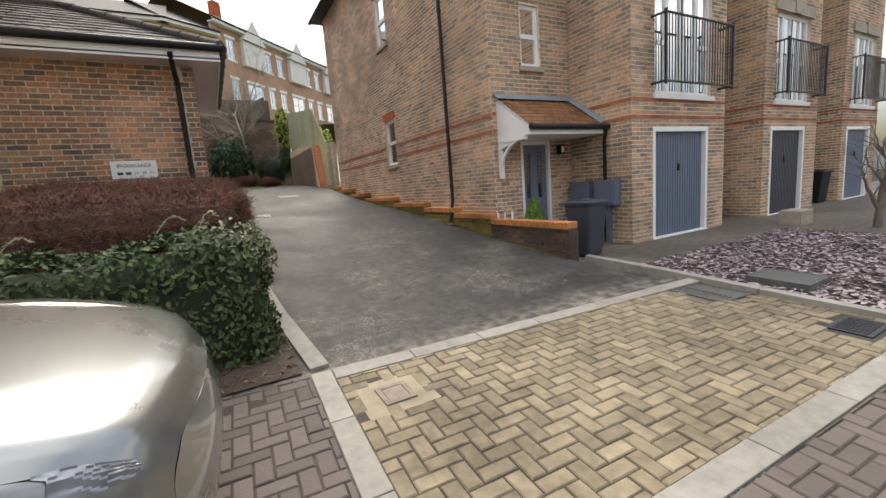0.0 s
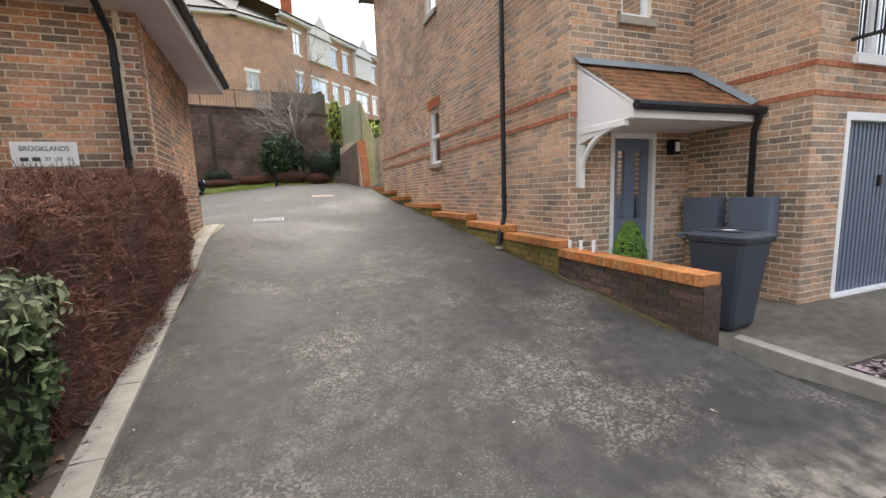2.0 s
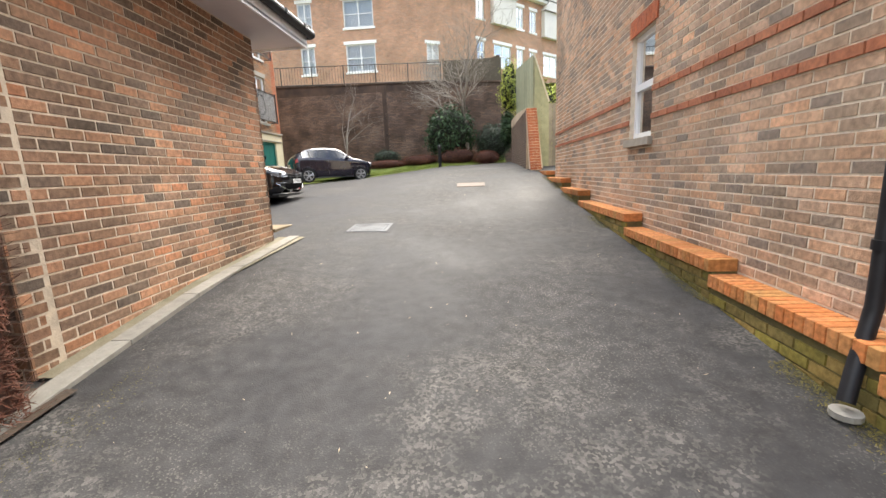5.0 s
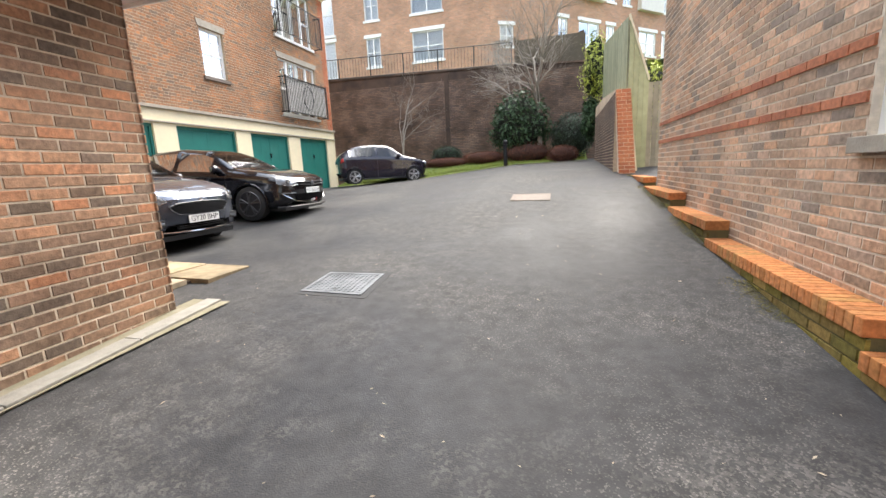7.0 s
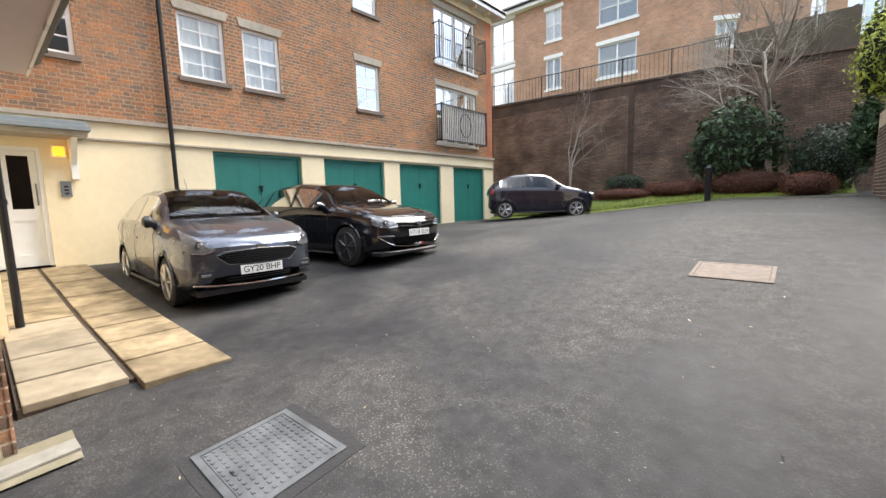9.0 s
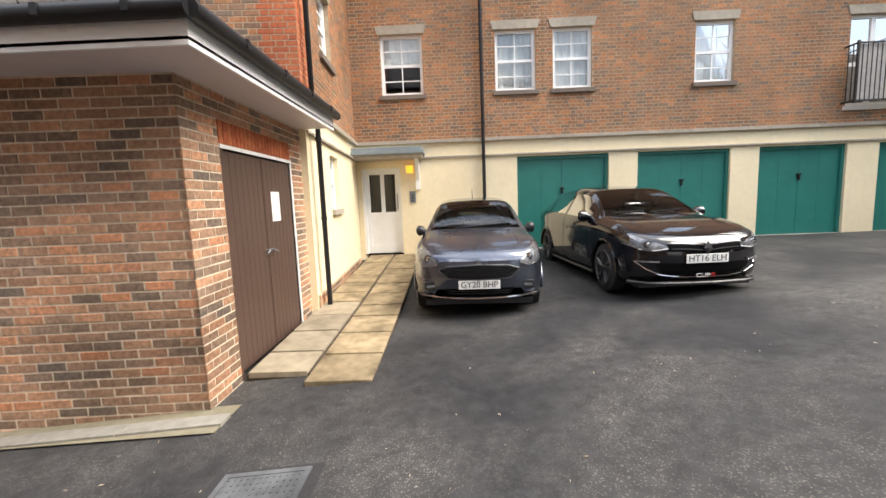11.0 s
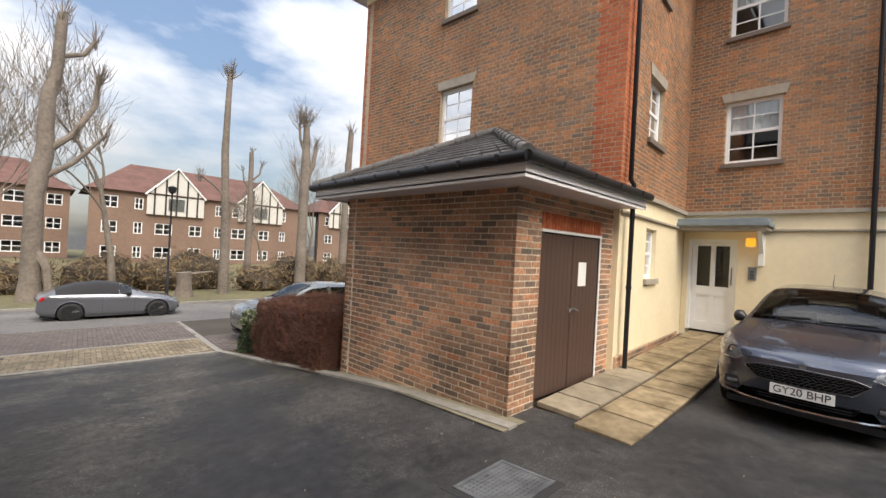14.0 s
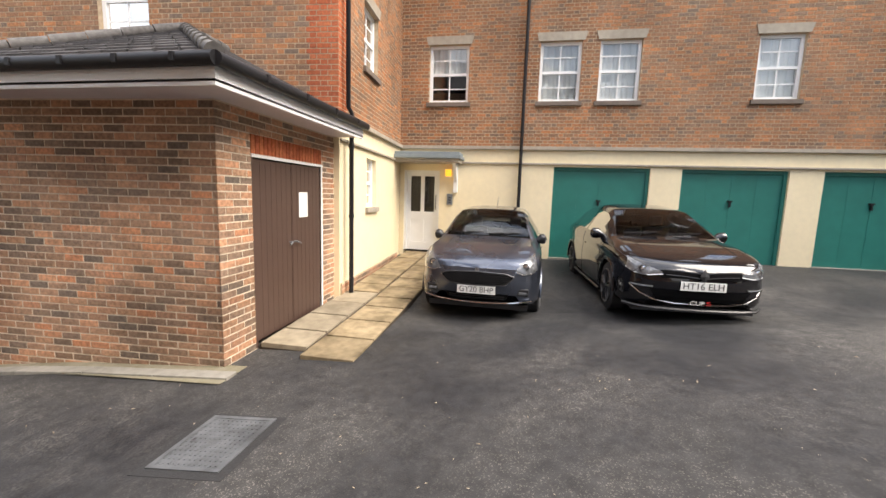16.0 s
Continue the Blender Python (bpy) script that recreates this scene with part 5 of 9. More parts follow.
part("patch_seal", Mesh().box((-0.36, -0.33, -0.01), (0.36, 0.33, 0.003), lambda u, v, z: (1.665 + u, 12.57 + v, ground_z(1.665 + u, 12.57 + v) + z)), TARSEAL, label="dark tarmac seal round the manhole", kind="structure")


def slab_path():
    ob = thing("path_slabs", (-3, 12.4, 1.0), "stained buff stone slab path to the entrance door", "paving", kind="structure")

    def lie(u, v, z):
        return (u, v, float(np.interp(u, [-6.2, -2.2, 0], [1.25, 1.04, 0.975])) + z)
    rg = random.Random(17)
    for r, (ya, yb, first) in enumerate(((11.76, 12.34, 0.0), (12.36, 12.98, 0.22))):
        x, k = first, 0
        while x > -6.05:
            x1 = max(-6.1, x - (0.62 if (k + r) % 4 else 0.5))
            top = rg.uniform(-0.004, 0.004)
            part("slab", Mesh().box((x1 + 0.016, ya + 0.013, -0.06), (x - 0.016, yb - 0.013, top), lie), SLAB if r or k > 3 else SLAB_PALE, ob, bevel=0.009)
            x = x1
            k += 1
    part("bedding", Mesh().box((-6.1, 11.75, -0.4), (-2.2, 12.97, -0.024), lie).box((-2.2, 11.75, -0.4), (-0.02, 12.97, -0.024), lie), SOIL, ob)


slab_path()


# ---------- side wall and plinth with red copings ----------
def plinth():
    ob = thing("plinth_wall", (5.26, 11, 0.6), "stepped low brick wall with orange red brick coping and moss", "wall", kind="structure")
    steps = [(5.0, 6.9, 0.65, 5.17, 5.39), (6.9, 8.22, 0.745, 5.15, 5.362), (8.22, 9.65, 0.85, 5.15, 5.362), (9.65, 11.58, 0.965, 5.15, 5.362), (11.58, 14.0, 1.13, 5.15, 5.362), (14.0, 15.6, 1.31, 5.15, 5.362), (15.6, 17.5, 1.50, 5.15, 5.362), (17.5, 19.1, 1.66, 5.15, 5.362)]
    for ya, yb, zt, xa, xb in steps:
        body = part("wall", Mesh().box((xa + 0.02, ya + 0.01, -0.3), (xb, yb, zt - 0.1)), MORTAR_MOSS if ya > 6.8 else MORTAR_LOW, ob)
        pl = Plane((xa + 0.02, yb), (xa + 0.02, ya))
        courses(pl, body, round(ground_z(5.1, ya) - 0.15, 2), zt - 0.1, [], BRICK_MOSS if ya > 6.8 else BRICK_DARK, proud=0.01)
        n = round((yb - ya) / 0.075)
        for i in range(n):
            y0 = ya + (yb - ya) * i / n
            part("coping_brick", Mesh().box((xa - 0.012, y0 + 0.004, zt - 0.1), (xb, y0 + (yb - ya) / n - 0.004, zt)), BRICK_ORANGE, ob, bevel=0.006)
    part("wall", Mesh().box((5.19, 4.995, -0.3), (5.39, 5.008, 0.54)), BRICK_DARK, ob)


plinth()


# ---------- house details ----------
for h in gab_holes:
    window(GAB, *h, "two", curtain=True, group="house windows", sill=STONE, head=None, back=0.06, label="white plastic casement window with a grey stone sill")
    k = h[0] - 0.06
    while k < h[1] + 0.04:
        part("soldier_brick", Mesh().box((k, 0.004, h[3] + 0.006), (k + 0.065, 0.022, h[3] + 0.21), GAB), BRICK_RED, house)
        k += 0.075
window(HF, *front_holes[0], "two", curtain=False, group="house windows", sill=STONE, head=None, back=0.06, label="tall white casement window over the porch")


def juliet(p, u0, u1, z0, z1, out, label, group, step=0.1, panel=False):
    ob = thing("balcony", p((u0 + u1) / 2, out, z0), label, "balcony", group)
    for z in (z0, z1):
        part("rail", Mesh().tube([p(u0, 0, z), p(u0, out, z), p(u1, out, z), p(u1, 0, z)], 0.022, 6), IRON, ob)
    for u in (u0, u1):
        part("corner_post", Mesh().box((u - 0.02, out - 0.02, z0 - 0.05), (u + 0.02, out + 0.02, z1 + 0.05), p), IRON, ob)
    n = round((u1 - u0) / step)
    for i in range(1, n):
        u = u0 + (u1 - u0) * i / n
        part("bar", Mesh().box((u - 0.007, out - 0.007, z0), (u + 0.007, out + 0.007, z1), p), IRON, ob)
    for u in (u0, u1):
        for k in (0.33, 0.66):
            part("bar", Mesh().box((u - 0.007, out * k - 0.007, z0), (u + 0.007, out * k + 0.007, z1), p), IRON, ob)
    if panel:
        cl = Mesh()
        m = 40
        for i in range(m):
            a, c = u0 + 0.05 + (u1 - u0 - 0.1) * i / m, u0 + 0.05 + (u1 - u0 - 0.1) * (i + 1) / m
            oa, oc = out - 0.03 + 0.008 * math.sin(i * 1.7), out - 0.03 + 0.008 * math.sin((i + 1) * 1.7)
            cl.add([p(a, oa, z0 + 0.02), p(c, oc, z0 + 0.02), p(c, oc, z1 - 0.02), p(a, oa, z1 - 0.02)], [(0, 1, 2, 3)])
        part("screen_cloth", cl, CLOTH, ob, "pale grey slatted privacy screen")
        part("ring", Mesh().tube([p((u0 + u1) / 2 + 0.32 * math.cos(k * 0.35), out + 0.012, (z0 + z1) / 2 + 0.42 * math.sin(k * 0.35)) for k in range(19)], 0.014, 6), IRON, ob)
    return ob


CLOTH = mat("grey screen", (0.52, 0.49, 0.45), 0.9, var=0.15, scale=14)
juliet(FAC, 22.6 - U, 25.25 - U, 4.3, 5.5, 0.32, "black iron balcony with a pale privacy screen", "balconies of the flats", panel=True)
juliet(FAC, 22.6 - U, 25.25 - U, 7.02, 8.16, 0.32, "black iron balcony on the upper floor", "balconies of the flats")


def house_garage(p, u0, u1, z0, z1, paint, label):
    ob = thing("garage_door", p((u0 + u1) / 2, -0.1, z0), label, "garage door", "house garage doors")
    part("door_frame", Mesh().box((u0, -0.12, z0), (u0 + 0.08, 0.01, z1), p).box((u1 - 0.08, -0.12, z0), (u1, 0.01, z1), p).box((u0 + 0.08, -0.12, z1 - 0.09), (u1 - 0.08, 0.01, z1), p).box((u0, -0.12, z0 - 0.03), (u1, 0.03, z0 + 0.02), p), WHITE, ob, "white painted door frame")
    part("door_panel", Mesh().box((u0 + 0.08, -0.11, z0), (u1 - 0.08, -0.08, z1 - 0.09), p), paint, ob)
    r = Mesh()
    n = 20
    for i in range(n):
        u = u0 + 0.09 + (u1 - u0 - 0.18) * i / n
        r.box((u, -0.081, z0 + 0.02), (u + (u1 - u0 - 0.18) / n * 0.6, -0.066, z1 - 0.1), p)
    part("panel_ribs", r, paint, ob)
    um = (u0 + u1) / 2
    part("door_handle", Mesh().box((um - 0.03, -0.07, z0 + 1.28), (um + 0.03, -0.035, z0 + 1.42), p), BLACK, ob, bevel=0.008)


def french(p, u0, u1, z0, z1, holes=None):
    window(p, u0, u1, z0, z1, "french", curtain=True, group="house french windows", sill=WHITE, head=None, back=0.07, label="white french window behind an iron balcony")
    juliet(p, u0 - 0.1, u1 + 0.25, z0 + 0.15, z0 + 1.3, 0.28, "black iron balcony with vertical bars on the house", "house balconies", 0.09)


house_garage(WF, *wing_holes[0][:2], -0.01, 2.12, BLUEGREY, "closed blue grey ribbed garage door in a white frame")
french(WF, *wing_holes[1])
front_door = thing("door_3", HF(1.0, -0.08, 0.02), "closed blue grey panelled front door with two glass strips", "door", kind="structure")
a, b, z0, z1 = front_holes[1]
part("door_frame", Mesh().box((a, -0.12, 0.0), (a + 0.06, 0.01, z1), HF).box((b - 0.06, -0.12, 0.0), (b, 0.01, z1), HF).box((a + 0.06, -0.12, z1 - 0.06), (b - 0.06, 0.01, z1), HF), WHITE, front_door, "white door frame")
leaf = Mesh()
um = (a + b) / 2
for q in ((a + 0.06, um - 0.21, 0.02, z1 - 0.06), (um - 0.09, um + 0.09, 0.02, z1 - 0.06), (um + 0.21, b - 0.06, 0.02, z1 - 0.06), (um - 0.21, um - 0.09, 0.02, 0.95), (um + 0.09, um + 0.21, 0.02, 0.95), (um - 0.21, um - 0.09, 1.85, z1 - 0.06), (um + 0.09, um + 0.21, 1.85, z1 - 0.06)):
    leaf.box((q[0], -0.10, q[2]), (q[1], -0.06, q[3]), HF)
part("door_leaf", leaf, BLUEGREY, front_door)
for q in (-0.15, 0.15):
    part("glass_strip", Mesh().box((um + q - 0.06, -0.09, 0.95), (um + q + 0.06, -0.085, 1.85), HF), DOORGLASS, front_door)
part("letterbox", Mesh().box((um - 0.14, -0.061, 0.82), (um + 0.14, -0.05, 0.89), HF), GALV, front_door, "metal letter plate", bevel=0.004)
part("door_handle", Mesh().tube([HF(b - 0.12, -0.06, 1.0), HF(b - 0.12, -0.01, 1.0), HF(b - 0.22, -0.01, 1.0)], 0.012, 8), GALV, front_door)


def porch():
    ob = thing("porch_canopy", (6.4, 6.5, 2.2), "small tiled porch roof with white sides over the front door", "porch")
    xa, xb, yw, ye, zt, ze = 5.46, 7.36, 6.95, 6.05, 2.86, 2.24
    tiles = Mesh()
    rows = 8
    rg = random.Random(2)
    for r in range(rows):
        f0, f1 = r / rows, (r + 1.1) / rows
        ya, za, yb, zb = ye + (yw - ye) * f0, ze + (zt - ze) * f0, ye + (yw - ye) * min(1, f1), ze + (zt - ze) * min(1, f1)
        n = 11
        for i in range(n):
            off = 0.09 * (r % 2)
            x0, x1 = max(xa, xa + (xb - xa) * i / n - off + 0.003), min(xb, xa + (xb - xa) * (i + 1) / n - off - 0.003)
            t = 0.02 + rg.uniform(-0.004, 0.004)
            tiles.add([(x0, ya, za + t), (x1, ya, za + t), (x1, yb, zb + 0.006), (x0, yb, zb + 0.006), (x0, ya, za), (x1, ya, za)], [(0, 1, 2, 3), (4, 5, 1, 0)])
    part("roof_tiles", tiles, CLAYTILE, ob, "mossy red brown clay tiles")
    part("roof_board", Mesh().add([(xa, ye, ze), (xb, ye, ze), (xb, yw, zt), (xa, yw, zt), (xa, ye, ze - 0.04), (xb, ye, ze - 0.04), (xb, yw, zt - 0.04), (xa, yw, zt - 0.04)], [(0, 1, 2, 3), (4, 7, 6, 5), (0, 4, 5, 1), (0, 3, 7, 4)]), WHITE, ob)
    part("flashing", Mesh().add([(xa - 0.05, yw - 0.13, zt - 0.03), (xb, yw - 0.13, zt - 0.03), (xb, yw - 0.012, zt + 0.08), (xa - 0.05, yw - 0.012, zt + 0.08)], [(0, 1, 2, 3)]).add([(xb - 0.14, ye, ze + 0.03), (xb, ye, ze + 0.08), (xb, yw, zt + 0.1), (xb - 0.14, yw, zt + 0.05)], [(0, 1, 2, 3)]), LEAD, ob, "grey lead flashing")
    part("side_panel", Mesh().add([(xa, yw - 0.01, 1.9), (xa, yw - 0.01, zt - 0.03), (xa, ye + 0.02, ze - 0.02), (xa, ye + 0.02, 2.1), (xa + 0.03, yw - 0.01, 1.9), (xa + 0.03, yw - 0.01, zt - 0.03), (xa + 0.03, ye + 0.02, ze - 0.02), (xa + 0.03, ye + 0.02, 2.1)], [(0, 1, 2, 3), (7, 6, 5, 4), (0, 3, 7, 4), (3, 2, 6, 7)]), WHITE, ob, "white boarded side")
    part("fascia", Mesh().box((xa, ye, 2.08), (xb, ye + 0.025, 2.2)), WHITE, ob)
    part("ceiling", Mesh().box((xa + 0.03, ye + 0.025, 2.08), (xb, yw - 0.01, 2.10)), WHITE, ob)
    part("gutter", Mesh().tube([(xa - 0.02, ye - 0.05, 2.2), (xb, ye - 0.05, 2.2)], 0.05, 8), BLACK, ob, smooth=True)
    part("bracket_post", Mesh().box((xa - 0.01, yw - 0.10, 1.38), (xa + 0.06, yw - 0.01, 1.9)), WHITE, ob, bevel=0.005)
    part("bracket_arm", Mesh().box((xa - 0.01, ye + 0.12, 2.02), (xa + 0.06, yw - 0.1, 2.09)), WHITE, ob, bevel=0.005)
    arc = []
    for i in range(9):
        f = i / 8
        arc.append((xa + 0.025, yw - 0.06 - 0.62 * (1 - math.cos(f * math.pi / 2)), 1.5 + 0.54 * math.sin(f * math.pi / 2)))
    part("bracket_brace", Mesh().tube(arc, 0.033, 4), WHITE, ob)
    part("downpipe", Mesh().tube([(7.28, ye - 0.05, 2.17), (7.28, ye - 0.05, 2.08), (7.30, ye, 1.98), (7.30, ye, 0.0)], 0.034, 8), BLACK, ob, smooth=True)


porch()
pipe_run("drainpipe", [(5.26, 8.42, 7.9), (5.26, 8.42, 1.0), (5.24, 8.41, 0.92), (5.12, 8.32, 0.68), (5.08, 8.29, 0.56)], 0.038, "long black plastic drainpipe down the house wall", [(5.26, 8.42, z) for z in (1.3, 3.1, 4.9, 6.7)])
part("gully_ring", Mesh().tube([(5.08, 8.28, 0.49), (5.08, 8.28, 0.52)], 0.065, 12), CONCRETE, label="pale concrete gully collar", kind="structure")
pipe_run("drainpipe", [(-6.03, 14.52, 9.3), (-6.03, 14.52, 1.2)], 0.04, "long black drainpipe down the flats", [(-6.03, 14.52, z) for z in (2.4, 4.2, 6.0, 7.8)])
pipe_run("drainpipe", [(-2.17, 11.88, 9.3), (-2.17, 11.88, 3.98), (-2.25, 11.90, 3.9), (-2.25, 11.90, 1.04)], 0.036, "black drainpipe beside the bin store", [(-2.25, 11.9, z) for z in (2.3, 3.4)])
pipe_run("drainpipe", [(0.42, 7.92, 3.55), (0.42, 8.0, 3.46), (0.44, 8.3, 3.2), (0.44, 8.33, 3.1), (0.44, 8.33, 0.5)], 0.036, "black drainpipe on the front of the bin store", [(0.44, 8.33, z) for z in (2.9, 1.9)])

# neighbouring houses of the same row
for k, (xr, xw, xe, paint, txt) in enumerate(((10.45, 12.15, 15.0, DARKGREY, "closed dark grey garage door in a white frame"), (15.0, 16.7, 19.4, BLUEGREY, "closed pale blue garage door in a white frame"))):
    nb = thing("house", (xw, 8, -0.1), "neighbouring brown brick house of the same row", "house")
    wing = Plane((xw, 5.52), (xe, 5.52))
    side = Plane((xw, 6.95), (xw, 5.52))
    rec = Plane((xr + 0.02, 6.95), (xw, 6.95))
    wh = [(0.35, 2.15, -0.2, 2.12), (0.5, 2.2, 2.72, 4.72)]
    for p, hh in ((wing, wh), (side, []), (rec, [])):
        w = part("wall", wall_shell(p, -0.2, H_EAVE, 0.28, hh), MORTAR, nb)
        courses(p, w, -0.105, H_EAVE, hh, BRICK_HOUSE, bands=BANDS)
    part("wall", Mesh().box((xe - 0.25, 5.55, -0.2), (xe, 17, H_EAVE)), MORTAR, nb)
    part("roof", Mesh().add([(xr, 5.1, H_EAVE), (xe + 0.2, 5.1, H_EAVE), (xe + 0.2, 17.5, H_EAVE), (xr, 17.5, H_EAVE), (xr, 11.3, H_EAVE + 2.4), (xe + 0.2, 11.3, H_EAVE + 2.4)], [(0, 1, 5, 4), (2, 3, 4, 5), (0, 3, 2, 1)]), SLATE, nb)
    house_garage(wing, 0.35, 2.15, -0.03, 2.12, paint, txt)
    french(wing, 0.5, 2.2, 2.72, 4.72)
    hd = Mesh().box((0.35, 0.004, 4.74), (2.35, 0.05, 4.98), wing).box((1.22, 0.004, 4.74), (1.48, 0.075, 5.06), wing)
    part("window_head", hd, STONE, nb, "pale stone lintel with a keystone")
hd = Mesh().box((0.5, 0.004, 4.74), (2.7, 0.05, 4.98), WF).box((1.5, 0.004, 4.74), (1.75, 0.075, 5.06), WF)
part("window_head", hd, STONE, house, "pale stone lintel with a keystone")

# ---------- entrance of the flats ----------
ent = thing("door_4", FAC(0.56, -0.15, 1.27), "closed white panelled entrance door with two dark glass panes", "door", kind="structure")
a, b, z0, z1 = DOOR
part("door_frame", Mesh().box((a, -0.2, z0), (a + 0.06, -0.03, z1), FAC).box((b - 0.06, -0.2, z0), (b, -0.03, z1), FAC).box((a + 0.06, -0.2, z1 - 0.06), (b - 0.06, -0.03, z1), FAC), WHITE, ent)
leaf = Mesh()
um = (a + b) / 2
zg0, zg1 = z0 + 0.98, z1 - 0.14
for q in ((a + 0.06, a + 0.15, z0, z1 - 0.06), (um - 0.045, um + 0.045, z0, z1 - 0.06), (b - 0.15, b - 0.06, z0, z1 - 0.06), (a + 0.15, um - 0.045, zg1, z1 - 0.06), (um + 0.045, b - 0.15, zg1, z1 - 0.06), (a + 0.15, um - 0.045, z0 + 0.78, zg0), (um + 0.045, b - 0.15, z0 + 0.78, zg0), (a + 0.15, um - 0.045, z0, z0 + 0.2), (um + 0.045, b - 0.15, z0, z0 + 0.2)):
    leaf.box((q[0], -0.18, q[2]), (q[1], -0.12, q[3]), FAC)
for q in ((a + 0.15, um - 0.045), (um + 0.045, b - 0.15)):
    leaf.box((q[0], -0.17, z0 + 0.2), (q[1], -0.145, z0 + 0.78), FAC)
    part("glass_pane", Mesh().box((q[0], -0.16, zg0), (q[1], -0.155, zg1), FAC), DOORGLASS, ent, "dark glass pane")
part("door_leaf", leaf, WHITE, ent)
part("door_handle", Mesh().tube([FAC(b - 0.1, -0.12, z0 + 1.05), FAC(b - 0.1, -0.06, z0 + 1.05), FAC(b - 0.1, -0.06, z0 + 1.4), FAC(b - 0.1, -0.12, z0 + 1.4)], 0.012, 8), GALV, ent)
can = thing("door_canopy", FAC(0.7, 0.3, 3.5), "flat grey moulded canopy on a white bracket over the entrance", "canopy")
part("canopy_slab", Mesh().box((-0.15, 0.0, 3.44), (1.58, 0.62, 3.52), FAC), STONE, can, bevel=0.01)
part("canopy_moulding", Mesh().box((-0.18, 0.0, 3.52), (1.62, 0.68, 3.60), FAC).box((-0.15, 0.0, 3.60), (1.58, 0.6, 3.68), FAC), LEAD, can, bevel=0.012)
part("bracket", Mesh().box((1.38, 0.0, 2.75), (1.48, 0.08, 3.44), FAC).add([FAC(1.39, 0.08, 3.0), FAC(1.47, 0.08, 3.0), FAC(1.47, 0.42, 3.44), FAC(1.39, 0.42, 3.44), FAC(1.39, 0.08, 3.44), FAC(1.47, 0.08, 3.44)], [(0, 1, 2, 3), (0, 3, 4), (1, 5, 2)]), WHITE, can, bevel=0.006)
YELLOWLAMP = bpy.data.materials.new("yellow lamp lens")
YELLOWLAMP.use_nodes = True
YELLOWLAMP.node_tree.nodes["Principled BSDF"].inputs["Base Color"].default_value = (0.85, 0.5, 0.02, 1)
YELLOWLAMP.node_tree.nodes["Principled BSDF"].inputs["Emission Color"].default_value = (1.0, 0.42, 0.04, 1)
YELLOWLAMP.node_tree.nodes["Principled BSDF"].inputs["Emission Strength"].default_value = 0.45
lamp = thing("wall_lamp", FAC(1.25, 0.05, 3.2), "lit yellow bulkhead lamp beside the entrance door", "lamp")
part("lens", Mesh().box((1.17, 0.03, 3.14), (1.33, 0.12, 3.31), FAC), YELLOWLAMP, lamp, bevel=0.03, smooth=True)
part("base", Mesh().box((1.15, 0.0, 3.12), (1.35, 0.03, 3.33), FAC), WHITE, lamp, bevel=0.006)
ic = thing("intercom", FAC(1.3, 0.02, 2.6), "small steel intercom panel on the cream wall", "intercom")
part("panel", Mesh().box((1.22, 0.0, 2.45), (1.36, 0.03, 2.72), FAC), GALV, ic, bevel=0.004)
for k in range(3):
    part("button", Mesh().box((1.26, 0.03, 2.49 + k * 0.06), (1.32, 0.036, 2.52 + k * 0.06), FAC), BLACK, ic)
note = tagged(part("paper_notice", Mesh().box((1.48, -0.010, 2.33), (1.70, -0.007, 2.66), BD), WHITE), "white paper notice fixed to the brown door", "notice")

# brick plinth at the foot of the recess wall
wb = part("baseboard_plinth", Mesh().box((0.05, 0.004, 0.8), (REC.length - 0.3, 0.03, 1.22), REC), MORTAR_DARK, label="brown brick plinth under the cream render", kind="structure")
PLR = Plane(REC(0.05, 0.03, 0)[:2], REC(REC.length - 0.3, 0.03, 0)[:2])
courses(PLR, wb, 0.9, 1.24, [], BRICK_BIN)


# ---------- cars ----------
TYRE = mat("tyre rubber", (0.022, 0.022, 0.023), 0.8, var=0.2, scale=30)
RIM_DARK = mat("dark alloy", (0.10, 0.10, 0.105), 0.35, metal=0.8, var=0.1)
RIM_LIGHT = mat("silver alloy", (0.55, 0.55, 0.56), 0.3, metal=0.8, var=0.1)
CARGLASS = glass_mat("car glass", (0.62, 0.67, 0.67), 1.6)
TINTGLASS = glass_mat("tinted car glass", (0.16, 0.17, 0.17), 1.5)
# matte near-black paints the shade of recessed openings onto flush sheets
GRILLE = mat("black grille depth", (0.004, 0.004, 0.0045), 0.9, var=0.2, scale=20, spec=0.1)
HONEYCOMB = mat("grey grille mesh", (0.03, 0.03, 0.032), 0.45, metal=0.0, var=0.1)
DRL = mat("clear lamp strip", (0.85, 0.87, 0.9), 0.15, var=0.05, coat=1.0)
LAMPGLASS = mat("headlamp lens", (0.22, 0.23, 0.25), 0.25, metal=0.2, scale=16, coat=1.0, color2=(0.07, 0.075, 0.08))
CHROME = mat("chrome", (0.7, 0.7, 0.72), 0.12, metal=1.0, var=0.05)
TRIM = mat("black car trim", (0.02, 0.02, 0.022), 0.4, var=0.2, scale=20)
SEATCLOTH = mat("car seat cloth", (0.045, 0.045, 0.05), 0.9, var=0.2)
PLATE = mat("white number plate", (0.78, 0.78, 0.76), 0.4, var=0.03)
INK = mat("black lettering", (0.01, 0.01, 0.01), 0.5, var=0.1)
REDINK = mat("red lettering", (0.6, 0.03, 0.03), 0.5, var=0.1)


